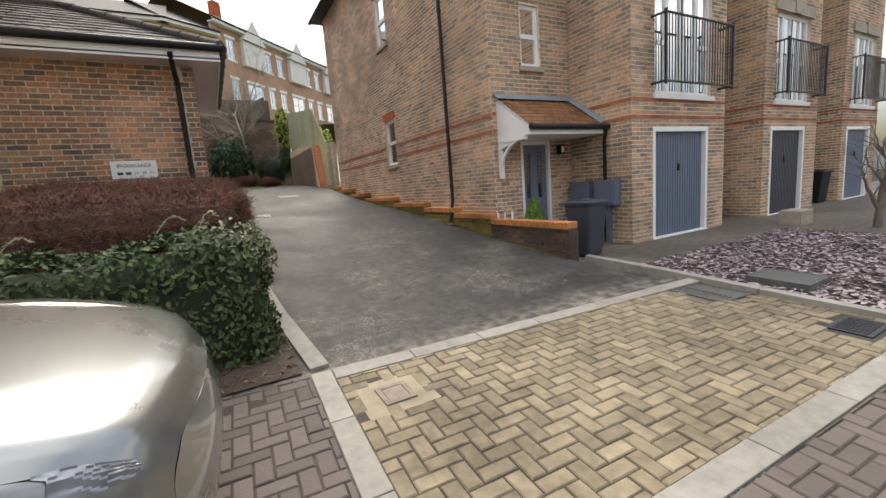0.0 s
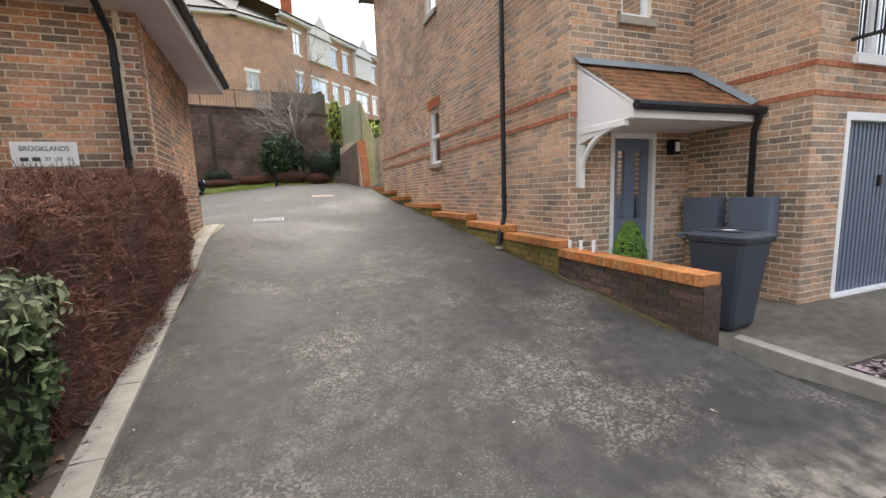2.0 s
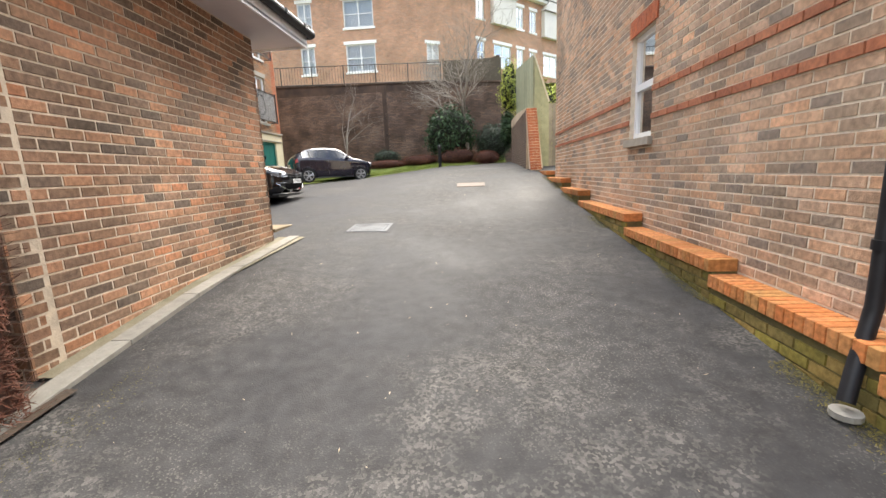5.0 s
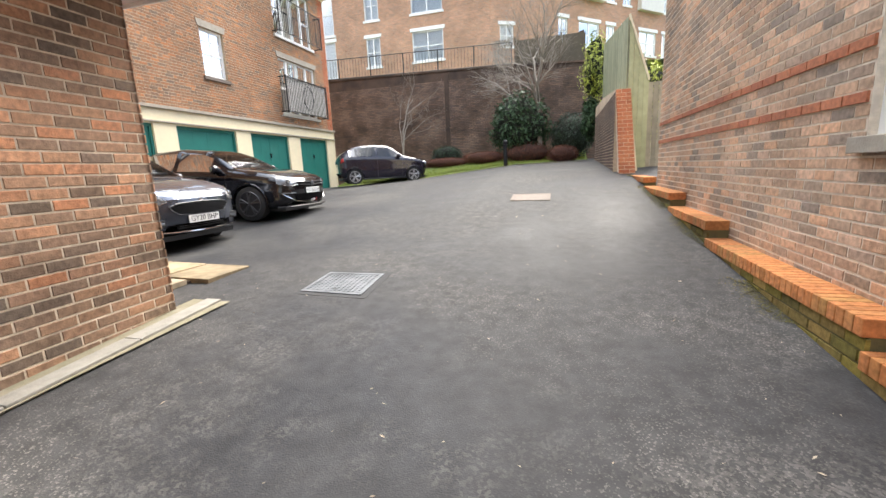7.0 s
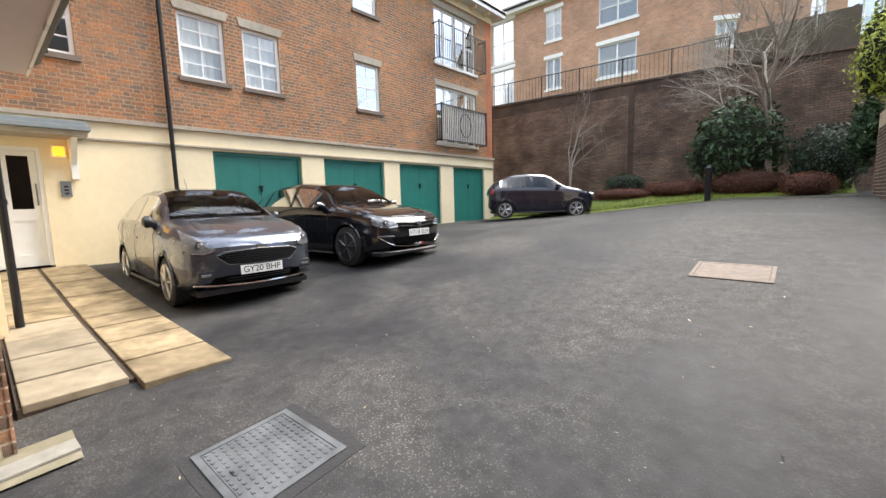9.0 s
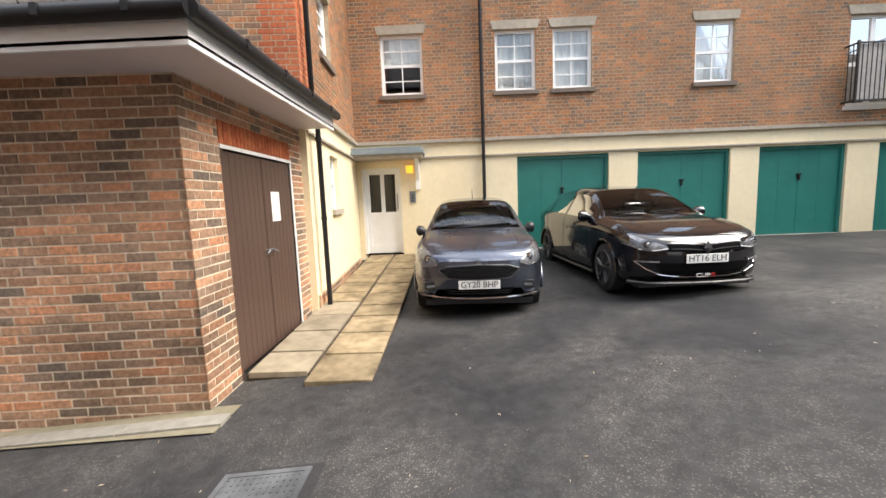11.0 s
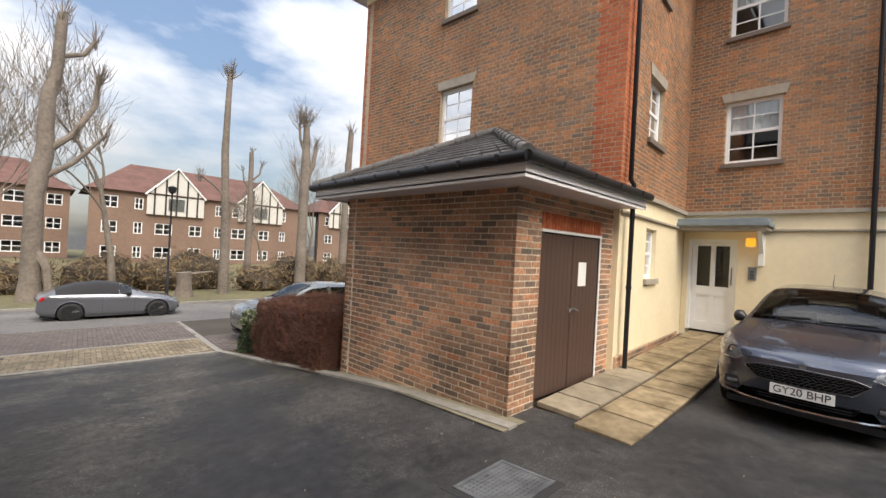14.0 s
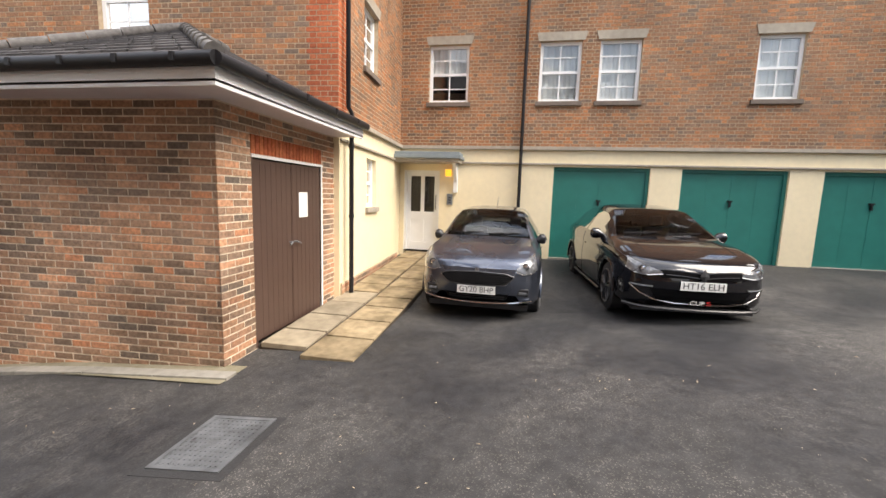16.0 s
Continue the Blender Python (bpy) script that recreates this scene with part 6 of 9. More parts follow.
def text_part(name, body, size, m, material, parent, depth=0.001, label="", width=None, align="CENTER"):
    cu = bpy.data.curves.new(name, "FONT")
    cu.body, cu.size, cu.extrude, cu.align_x, cu.align_y = body, size, depth, align, "CENTER"
    tmp = bpy.data.objects.new("tmp", cu)
    scene.collection.objects.link(tmp)
    if width:
        bpy.context.view_layer.update()
        if tmp.dimensions.x > 0:
            k = width / tmp.dimensions.x
    me = bpy.data.meshes.new_from_object(tmp.evaluated_get(bpy.context.evaluated_depsgraph_get()))
    bpy.data.objects.remove(tmp)
    if width:
        me.transform(Matrix.Diagonal((k, 1, 1, 1)))
    me.materials.clear()
    me.materials.append(material)
    ob = new(name, me)
    ob.parent = parent
    ob.matrix_parent_inverse = parent.matrix_basis.inverted()
    ob.matrix_basis = m
    return tagged(ob, label=label)


HATCH = dict(
    t=[0.0, 0.012, 0.035, 0.08, 0.15, 0.24, 0.275, 0.33, 0.39, 0.45, 0.60, 0.75, 0.86, 0.93, 0.965, 0.985, 1.0],
    zb=[0.38, 0.28, 0.23, 0.21, 0.20, 0.20, 0.19, 0.18, 0.18, 0.18, 0.18, 0.19, 0.20, 0.24, 0.27, 0.32, 0.42],
    belt=[0.66, 0.73, 0.78, 0.825, 0.865, 0.90, 0.915, 0.92, 0.93, 0.94, 0.96, 0.98, 1.0, 1.0, 0.98, 0.94, 0.80],
    top=[0.72, 0.795, 0.845, 0.90, 0.96, 1.01, 1.03, 1.18, 1.33, 1.43, 1.475, 1.455, 1.39, 1.30, 1.20, 1.06, 0.86],
    w=[0.66, 0.74, 0.80, 0.85, 0.868, 0.868, 0.868, 0.868, 0.868, 0.868, 0.868, 0.868, 0.86, 0.84, 0.82, 0.80, 0.74],
    wt=[0.55, 0.62, 0.68, 0.72, 0.73, 0.72, 0.72, 0.66, 0.61, 0.575, 0.57, 0.56, 0.55, 0.55, 0.57, 0.60, 0.60])


def car(name, place, heading, L, W, H, shape, paint, label, rim, plate="", wheel_r=0.31, wheels=(0.195, 0.815), glass_t=(0.275, 0.455, 0.93), front="hatch", soft_top=False, pillar=(0.58, 0.80)):
    """A car with its nose towards +x of its own frame; its parts are cut out of one smooth shell."""
    ob = thing(name, place, label, "car")
    base = Matrix.Translation(place) @ Matrix.Rotation(heading, 4, "Z")
    kw, kh = W / 1.736, H / 1.475
    N = 84
    T = sorted({*(i / N for i in range(N + 1)), 0.006, 0.018, 0.994, *glass_t})

    def curve(key, t):
        return float(np.interp(t, shape["t"], shape[key]))

    def soft(key, t):
        return (curve(key, max(0, t - 0.012)) + 2 * curve(key, t) + curve(key, min(1, t + 0.012))) / 4 if 0.02 < t < 0.97 else curve(key, t)

    def section(t):
        zb, be, tp, w, wt = (soft(k, t) for k in ("zb", "belt", "top", "w", "wt"))
        zb, be, tp, w, wt = zb * kh, be * kh, tp * kh, w * kw, wt * kw
        h = be - zb
        x = L * (0.5 - t)
        half = [(0.80 * w, zb), (0.93 * w, zb + 0.02), (0.985 * w, zb + 0.10 * h + 0.02), (0.99 * w, zb + 0.28 * h), (w, zb + 0.46 * h), (1.0 * w, zb + 0.60 * h), (0.985 * w, zb + 0.70 * h), (0.992 * w, zb + 0.78 * h), (0.985 * w, zb + 0.90 * h), (0.955 * w, be),
                (0.955 * w + (wt - 0.955 * w) * 0.10, be + (tp - be) * 0.10), (0.955 * w + (wt - 0.955 * w) * 0.5, be + (tp - be) * 0.47), (0.955 * w + (wt - 0.955 * w) * 0.86, be + (tp - be) * 0.80), (wt * 0.94, be + (tp - be) * 0.92), (wt * 0.72, be + (tp - be) * 0.975), (wt * 0.38, tp * 0.998), (0, tp)]
        bow = 0.16 * max(0.0, 1 - t / 0.16) - 0.12 * max(0.0, 1 - (1 - t) / 0.16)

        def bx(y):
            return x - bow * (abs(y) / (W * 0.5)) ** 2.2
        return [(bx(y), y, z) for y, z in half] + [(bx(y), -y, z) for y, z in reversed(half[:-1])]
    rings = [section(t) for t in T]
    c = len(rings[0])
    m = (c + 1) // 2
    body, panes = Mesh(), {}
    tops = Mesh()
    ga, gb, gc = glass_t
    wx = [L * (0.5 - q) for q in wheels]
    arch = wheel_r * 1.17
    for i in range(len(T) - 1):
        tm = (T[i] + T[i + 1]) / 2
        for j in range(c - 1):
            quad = [rings[i][j], rings[i][j + 1], rings[i + 1][j + 1], rings[i + 1][j]]
            r = j if j < m - 1 else c - 2 - j
            xm, zm = sum(q[0] for q in quad) / 4, sum(q[2] for q in quad) / 4
            if r < 9 and any((xm - q) ** 2 + (zm - wheel_r) ** 2 < arch ** 2 for q in wx):
                continue
            tgt = body
            if not soft_top:
                if r in (10, 11) and ga + 0.045 + (0.02 if r == 10 else 0.07) < tm < gc - 0.05 and not any(abs(tm - q) < 0.012 for q in pillar):
                    tgt = panes.setdefault(("side_window", j < m, sum(tm > q for q in pillar)), Mesh())
                elif r >= 13 and (ga < tm < gb or gb + 0.43 < tm < gc + 0.045):
                    tgt = panes.setdefault(("windscreen" if tm < gb else "rear_window", 0, 0), Mesh())
            else:
                if r >= 10 and gb < tm < gc:
                    tgt = tops
                elif r >= 12 and ga < tm < gb:
                    tgt = panes.setdefault(("windscreen", 0, 0), Mesh())
                elif r in (10, 11) and ga + 0.05 < tm < gb + 0.14:
                    tgt = panes.setdefault(("side_window", j < m, 0), Mesh())
            tgt.add(quad, [(0, 1, 2, 3)])
    # the nose: a bowed face that swells forward at bumper height
    zb0, tp0, yw0 = rings[0][0][2], rings[0][m - 1][2], max(q[1] for q in rings[0])

    def swell(y, z):
        f = min(max((z - zb0) / (tp0 - zb0), 0.0), 1.0)
        return 0.03 * math.sin(math.pi * f) * max(0.0, 1 - (abs(y) / yw0) ** 4)
    face_rows = []
    for j in range(m):
        (_, ya, za) = rings[0][j]
        ys_ = [ya - 2 * ya * i / 14 for i in range(15)]
        face_rows.append([(L * 0.5 - 0.16 * (abs(y) / (W * 0.5)) ** 2.2 + swell(y, za), y, za) for y in ys_])
    body.loft(face_rows)
    body.add(rings[-1], [tuple(range(c))])

    def put(nm, ms, material, parent=ob, lab="", smooth=False, bevel=0.0):
        ms.v = [tuple(base @ Vector(p)) for p in ms.v]
        o = part(nm, ms, material, parent, lab, bevel, smooth)
        return o

    def welded(nm, ms, material, parent=ob, lab=""):
        ms.v = [tuple(base @ Vector(p)) for p in ms.v]
        me = ms.mesh(nm, material)
        bm = bmesh.new()
        bm.from_mesh(me)
        bmesh.ops.remove_doubles(bm, verts=bm.verts, dist=0.0005)
        bmesh.ops.recalc_face_normals(bm, faces=bm.faces)
        bm.to_mesh(me)
        bm.free()
        me.polygons.foreach_set("use_smooth", [True] * len(me.polygons))
        me.set_sharp_from_angle(angle=radians(50))
        o = new(nm, me)
        o.parent = parent
        o.matrix_parent_inverse = parent.matrix_basis.inverted()
        return tagged(o, label=lab)
    shell = welded("body", body, paint)
    for (nm, *_), ms in panes.items():
        welded(nm, ms, CARGLASS if nm == "windscreen" else TINTGLASS, lab="sloping dark car glass")
    if tops.v:
        welded("soft_top", tops, SOFTTOP, lab="black fabric folding roof")
    # underside and arches
    put("underbody", Mesh().box((-L * 0.46, -W * 0.40, 0.17), (L * 0.46, W * 0.40, 0.24)), TRIM)
    for q in wx:
        for s in (1, -1):
            well = Mesh()
            ring = [(q + arch * 1.02 * math.cos(k * math.pi / 12), 0, wheel_r + arch * 1.02 * math.sin(k * math.pi / 12)) for k in range(13)]
            well.loft([[(x, s * W * 0.49, z) for x, _, z in ring], [(x, s * W * 0.30, z) for x, _, z in ring]])
            well.add([(x, s * W * 0.30, z) for x, _, z in ring], [tuple(range(13))])
            put("wheel_well", well, TRIM)
            lip = [(q + arch * math.cos(k * math.pi / 16), s * (W * 0.5 - 0.008), wheel_r + arch * math.sin(k * math.pi / 16)) for k in range(17)]
            put("arch_lip", Mesh().tube(lip, 0.017, 6), paint, smooth=True)
            wheel = put("wheel", Mesh().tube([(q, s * (W * 0.5 - 0.21), wheel_r), (q, s * (W * 0.5 - 0.20), wheel_r), (q, s * (W * 0.5 - 0.035), wheel_r), (q, s * (W * 0.5 - 0.018), wheel_r)], [wheel_r * 0.9, wheel_r, wheel_r, wheel_r * 0.93], 28), TYRE, lab="black tyre", smooth=True)
            rr = wheel_r * 0.70
            rm = Mesh()
            rm.tube([(q, s * (W * 0.5 - 0.03), wheel_r), (q, s * (W * 0.5 - 0.017), wheel_r)], [rr * 1.02, rr * 1.02], 28)
            put("rim_well", rm, TRIM, wheel)
            sp = Mesh()
            for k in range(5):
                a = k * 2 * math.pi / 5 + 0.3
                for da in (-0.16, 0.16):
                    ca, sa = math.cos(a + da), math.sin(a + da)
                    cb, sb = math.cos(a + da * 0.4), math.sin(a + da * 0.4)
                    sp.tube([(q + cb * rr * 0.15, s * (W * 0.5 - 0.01), wheel_r + sb * rr * 0.15), (q + ca * rr * 0.98, s * (W * 0.5 - 0.012), wheel_r + sa * rr * 0.98)], 0.017, 5)
            ringp = [(q + rr * math.cos(k * math.pi / 14), s * (W * 0.5 - 0.014), wheel_r + rr * math.sin(k * math.pi / 14)) for k in range(29)]
            sp.tube(ringp, 0.014, 6, caps=False)
            put("rim", sp, rim, wheel, "five twin spoke alloy rim", smooth=True)
            put("hub_cap", Mesh().tube([(q, s * (W * 0.5 - 0.02), wheel_r), (q, s * (W * 0.5 - 0.003), wheel_r)], 0.035, 12), rim, wheel)

    def patch(t0, t1, r0, r1, sgn, lift, nt=6):
        """A piece that lies on the shell, lifted off it."""
        ms = Mesh()
        rows = []
        for i in range(nt + 1):
            t = t0 + (t1 - t0) * i / nt
            s = section(t)
            row = []
            for k in range(7):
                f = r0 + (r1 - r0) * k / 6 if not hasattr(r0, "__call__") else r0(i / nt) + (r1(i / nt) - r0(i / nt)) * k / 6
                a = int(min(max(f, 0), m - 2))
                p = Vector(s[a]).lerp(Vector(s[a + 1]), f - a)
                row.append((p.x + lift * 0.6, sgn * (p.y + lift), p.z + lift * 0.4))
            rows.append(row)
        return ms.loft(rows)
    nose = L * 0.5

    fine = [section(0.25 * (i / 60) ** 1.5) for i in range(61)]

    def sx(y, z):
        """How far forward the shell lies at y, z."""
        y = abs(y)
        best = None
        for s_ in fine:
            half_ = s_[:m]
            zz = [q[2] for q in half_]
            if not zz[0] <= z <= zz[-1]:
                continue
            yy = float(np.interp(z, zz, [q[1] for q in half_]))
            if yy >= y:
                x = s_[m - 1][0] - (s_[m - 1][0] - float(np.interp(y, [q[1] for q in reversed(half_[4:])], [q[0] for q in reversed(half_[4:])])))
                best = x if best is None else max(best, x)
        return (best if best is not None else nose - 0.35) + swell(y, z)

    def nx(y, z=None):
        return sx(y, (0.5 if z is None else z) * 1.0)

    def sheet_on(edges, out, n=8, k_=5):
        """A curved piece on the nose between a lower and an upper line of (y, z) points."""
        lo_, hi_ = edges
        rows = []
        for j in range(k_ + 1):
            row = []
            for i in range(n + 1):
                f = i / n * (len(lo_) - 1)
                a = min(int(f), len(lo_) - 2)
                g = f - a
                yl, zl = (lo_[a][q] + (lo_[a + 1][q] - lo_[a][q]) * g for q in (0, 1))
                yh, zh = (hi_[a][q] + (hi_[a + 1][q] - hi_[a][q]) * g for q in (0, 1))
                y, z = yl + (yh - yl) * j / k_, zl + (zh - zl) * j / k_
                row.append((sx(y, z) + out, y * (1 + out * 0.3), z + out * 0.3))
            rows.append(row)
        return Mesh().loft(rows)

    def face(y0, y1, za, zb, out=0.006, n=10, narrow=0.0, depth=0.0):
        q = 1 - narrow
        return sheet_on(([(y0 * q, za), (0, za), (y1 * q, za)], [(y0, zb), (0, zb), (y1, zb)]), out, 12)
    k = kh
    if front == "hatch":
        lo_ = [(-0.49, 0.60), (-0.38, 0.515), (0, 0.50), (0.38, 0.515), (0.49, 0.60)]
        hi_ = [(-0.50, 0.625), (-0.38, 0.66), (0, 0.675), (0.38, 0.66), (0.50, 0.625)]
        put("grille", sheet_on(([(y * kw, z * k) for y, z in lo_], [(y * kw, z * k) for y, z in hi_]), 0.008, 20), GRILLE, lab="wide black honeycomb grille")
        hx = Mesh()
        for r_ in range(6):
            z = (0.512 + r_ * 0.027) * k
            reach_ = float(np.interp(z / k, [0.50, 0.515, 0.60, 0.625, 0.66, 0.675], [0.30, 0.38, 0.49, 0.50, 0.38, 0.2])) * kw
            ys_ = np.arange(-reach_, reach_, 0.026)
            if len(ys_) > 1:
                hx.tube([(sx(y, z) + 0.016, y, z + (0.009 if (q + r_) % 2 else -0.009)) for q, y in enumerate(ys_)], 0.0042, 4)
        put("grille_mesh", hx, HONEYCOMB, lab="grey honeycomb bars")
        rim_ = lo_ + hi_[::-1] + lo_[:1]
        put("grille_surround", Mesh().tube([(sx(y * kw, z * k) + 0.014, y * kw, z * k) for y, z in rim_], 0.008, 6, caps=False), RIM_DARK, smooth=True)
        put("badge", Mesh().tube([(sx(0, 0.70 * k) - 0.01, 0, 0.70 * k), (sx(0, 0.70 * k) + 0.014, 0, 0.70 * k)], 0.03, 14), CHROME, lab="small oval badge")
        put("aerial", Mesh().tube([(L * (0.5 - 0.66), 0, 1.44 * k), (L * (0.5 - 0.70), 0, 1.47 * k + 0.17)], [0.007, 0.003], 6), TRIM, lab="short black roof aerial")
        put("lower_intake", face(-0.44 * kw, 0.44 * kw, 0.30 * k, 0.385 * k, 0.010, narrow=0.12), GRILLE)
        for q in (0.325, 0.355):
            put("intake_slat", Mesh().tube([(sx(y * kw, q * k) + 0.016, y * kw, q * k) for y in (-0.38, -0.2, 0, 0.2, 0.38)], 0.005, 4), HONEYCOMB)
        put("splitter", Mesh().tube([(nx(y, 0.42 * k) + 0.012, y, (0.272 + 0.035 * (abs(y) / 0.8) ** 2) * k) for y in (-0.74 * kw, -0.5 * kw, -0.25 * kw, 0, 0.25 * kw, 0.5 * kw, 0.74 * kw)], 0.014, 6), CHROME, lab="bright splitter strip", smooth=True)
        for s in (1, -1):
            put("fog_lamp", Mesh().box((nx(0.62 * kw, 0.42 * k) - 0.04, s * 0.62 * kw - 0.08, 0.37 * k), (nx(0.62 * kw, 0.42 * k) + 0.02, s * 0.62 * kw + 0.08, 0.47 * k)), TRIM, bevel=0.02)
            put("fog_lens", Mesh().box((nx(0.62 * kw, 0.42 * k), s * 0.62 * kw - 0.055, 0.39 * k), (nx(0.62 * kw, 0.42 * k) + 0.026, s * 0.62 * kw + 0.055, 0.43 * k)), LAMPGLASS, bevel=0.01)
    elif front == "sport":
        put("grille", face(-0.46 * kw, 0.46 * kw, 0.615 * k, 0.70 * k, 0.012), GRILLE, lab="slim gloss black grille bar")
        for zw, wd in ((0.712, 0.45), (0.655, 0.40)):
            put("grille_wing", Mesh().tube([(sx(y * wd / 0.45 * kw, (zw - 0.03 * (1 - abs(y) / 0.45) ** 2) * k) + 0.018, y * wd / 0.45 * kw, (zw - 0.03 * (1 - abs(y) / 0.45) ** 2) * k) for y in (-0.45, -0.3, -0.18, -0.08, 0, 0.08, 0.18, 0.3, 0.45)], 0.006, 6), RIM_DARK, lab="thin dark grille wing", smooth=True)
        xb = sx(0, 0.66 * k) + 0.02
        put("badge", Mesh().add([(xb + 0.012, 0, 0.745 * k), (xb + 0.022, 0.055, 0.66 * k), (xb + 0.022, 0, 0.575 * k), (xb + 0.022, -0.055, 0.66 * k), (xb + 0.04, 0, 0.66 * k), (xb - 0.02, 0, 0.66 * k)], [(0, 1, 4), (1, 2, 4), (2, 3, 4), (3, 0, 4), (1, 0, 5), (2, 1, 5), (3, 2, 5), (0, 3, 5)]), RIM_DARK, lab="dark diamond shaped badge")
        put("lower_intake", face(-0.56 * kw, 0.56 * kw, 0.33 * k, 0.47 * k, 0.014, narrow=0.15), GRILLE)
        put("intake_blade", Mesh().tube([(sx(y * kw, max(0.40, z) * k) + 0.018, y * kw, z * k) for y, z in ((-0.76, 0.50), (-0.66, 0.41), (-0.52, 0.345), (-0.3, 0.315), (0, 0.31), (0.3, 0.315), (0.52, 0.345), (0.66, 0.41), (0.76, 0.50))], 0.010, 6), CHROME, smooth=True)
        put("splitter", Mesh().tube([(sx(y * kw, 0.38 * k) + 0.025, y * kw, 0.235 * k) for y in (-0.8, -0.65, -0.5, -0.25, 0, 0.25, 0.5, 0.65, 0.8)], 0.022, 6), TRIM, smooth=True)
        for s in (1, -1):
            put("running_light", Mesh().tube([(sx(y * kw, 0.52 * k) + 0.012, s * y * kw, (0.50 + 0.02 * (y - 0.55)) * k) for y in (0.53, 0.60, 0.68, 0.75)], 0.011, 6), LAMPGLASS, smooth=True)
    elif front == "round":
        put("lower_intake", face(-0.40 * kw, 0.40 * kw, 0.30 * k, 0.38 * k, 0.012), TRIM)
        put("badge", Mesh().tube([(nose + 0.005, 0, 0.60 * k), (nose + 0.02, 0, 0.60 * k)], 0.04, 14), CHROME)
    for s in (1, -1):
        if front == "round":
            put("headlight", Mesh().tube([(nose - 0.20, s * 0.58 * kw, 0.70 * k), (nose - 0.055, s * 0.60 * kw, 0.685 * k)], [0.115, 0.10], 18), LAMPGLASS, lab="round clear headlight", smooth=True)
        else:
            if front == "hatch":
                lo_, hi_ = [(0.51, 0.68), (0.60, 0.645), (0.72, 0.65), (0.80, 0.70)], [(0.53, 0.72), (0.60, 0.80), (0.68, 0.86), (0.755, 0.895)]
            elif front == "plain":
                lo_, hi_ = [(0.70, 0.72), (0.73, 0.72), (0.76, 0.73), (0.79, 0.75)], [(0.70, 0.75), (0.73, 0.78), (0.75, 0.80), (0.77, 0.81)]
            else:
                lo_, hi_ = [(0.44, 0.645), (0.58, 0.625), (0.72, 0.64), (0.79, 0.69)], [(0.44, 0.685), (0.58, 0.735), (0.70, 0.785), (0.765, 0.83)]
            lo_, hi_ = [(s * y * kw, z * k) for y, z in lo_], [(s * y * kw, z * k) for y, z in hi_]
            hl = put("headlight", sheet_on((lo_, hi_), 0.012, 14, 12), LAMPGLASS, lab="swept back clear headlight", smooth=True)
            c_ = ((lo_[1][0] + hi_[2][0]) / 2, (lo_[1][1] + hi_[2][1]) / 2)
            if front != "plain":
                put("lamp_ring", Mesh().tube([(sx(*c_) - 0.02, *c_), (sx(*c_) + 0.020, *c_)], 0.047, 16), TRIM, hl, "black projector surround")
                put("lamp_lens", Mesh().tube([(sx(*c_) - 0.02, *c_), (sx(*c_) + 0.025, *c_), (sx(*c_) + 0.033, *c_)], [0.034, 0.034, 0.015], 16), CHROME, hl, "bright round projector lens", smooth=True)
                put("lamp_strip", Mesh().tube([(sx(y, z + 0.012) + 0.016, y, z + 0.012) for y, z in lo_], 0.006, 6), DRL if front == "sport" else CHROME, hl, "bright running light strip", smooth=True)
        put("bonnet_crease", Mesh().tube([(section(t)[14][0], s * section(t)[14][1] * (1.0 + 0.25 * (0.27 - t)), section(t)[14][2] - 0.006) for t in (0.07, 0.10, 0.14, 0.18, 0.22, 0.26)], [0.004, 0.011, 0.013, 0.013, 0.011, 0.004], 8), paint, smooth=True)
        put("wiper", Mesh().tube([(section(ga + 0.012)[15][0], s * 0.30 - 0.28, section(ga + 0.012)[15][2] + 0.012), (section(ga + 0.02)[15][0], s * 0.30 + 0.22, section(ga + 0.02)[15][2] + 0.014)], 0.008, 5), TRIM)
        put("bonnet_seam", Mesh().tube([Vector((section(t)[9][0], s * section(t)[9][1] * 0.985, section(t)[9][2] + 0.012)) for t in (0.05, 0.1, 0.16, 0.22, 0.27)], 0.004, 4), TRIM)
        for td in (glass_t[0] + 0.03, pillar[0], pillar[1]):
            put("door_seam", Mesh().tube([Vector((section(td)[r][0], s * (section(td)[r][1] + 0.001), section(td)[r][2])) for r in range(1, 10)], 0.004, 4), TRIM)
        tm_ = glass_t[0] + 0.075
        q = section(tm_)[9]
        mi_ = 0.06 if front == "hatch" else 0.11
        put("door_mirror", Mesh().tube([(q[0] + 0.03, s * (q[1] - 0.08), q[2] + 0.03), (q[0] + 0.02, s * (q[1] - 0.03), q[2] + 0.06), (q[0] + 0.01, s * (q[1] + mi_ * 0.4), q[2] + 0.085), (q[0], s * (q[1] + mi_), q[2] + 0.09), (q[0] - 0.01, s * (q[1] + mi_ + 0.03), q[2] + 0.09)], [0.03, 0.05, 0.085, 0.082, 0.045], 12), paint if front != "hatch" else TRIM, smooth=True)
        q = section(pillar[0] - 0.03)[7]
        put("door_handle", Mesh().box((q[0] - 0.07, s * q[1] - 0.012, q[2] - 0.012), (q[0] + 0.07, s * q[1] + 0.02, q[2] + 0.012)), paint, bevel=0.008)
        put("sill_trim", Mesh().tube([(wx[0] - arch, s * W * 0.488, 0.2 * k), (wx[1] + arch, s * W * 0.488, 0.2 * k)], 0.022, 6), TRIM)
        put("rear_light", patch(0.955, 0.992, 7.2, 9.2, s, 0.006, 4), REARLAMP, lab="red rear light cluster", smooth=True)
    # inside
    put("dashboard", Mesh().box((L * (0.5 - ga) - 0.62, -W * 0.40, 0.66 * k), (L * (0.5 - ga) - 0.2, W * 0.40, 0.88 * k)), TRIM, bevel=0.04)
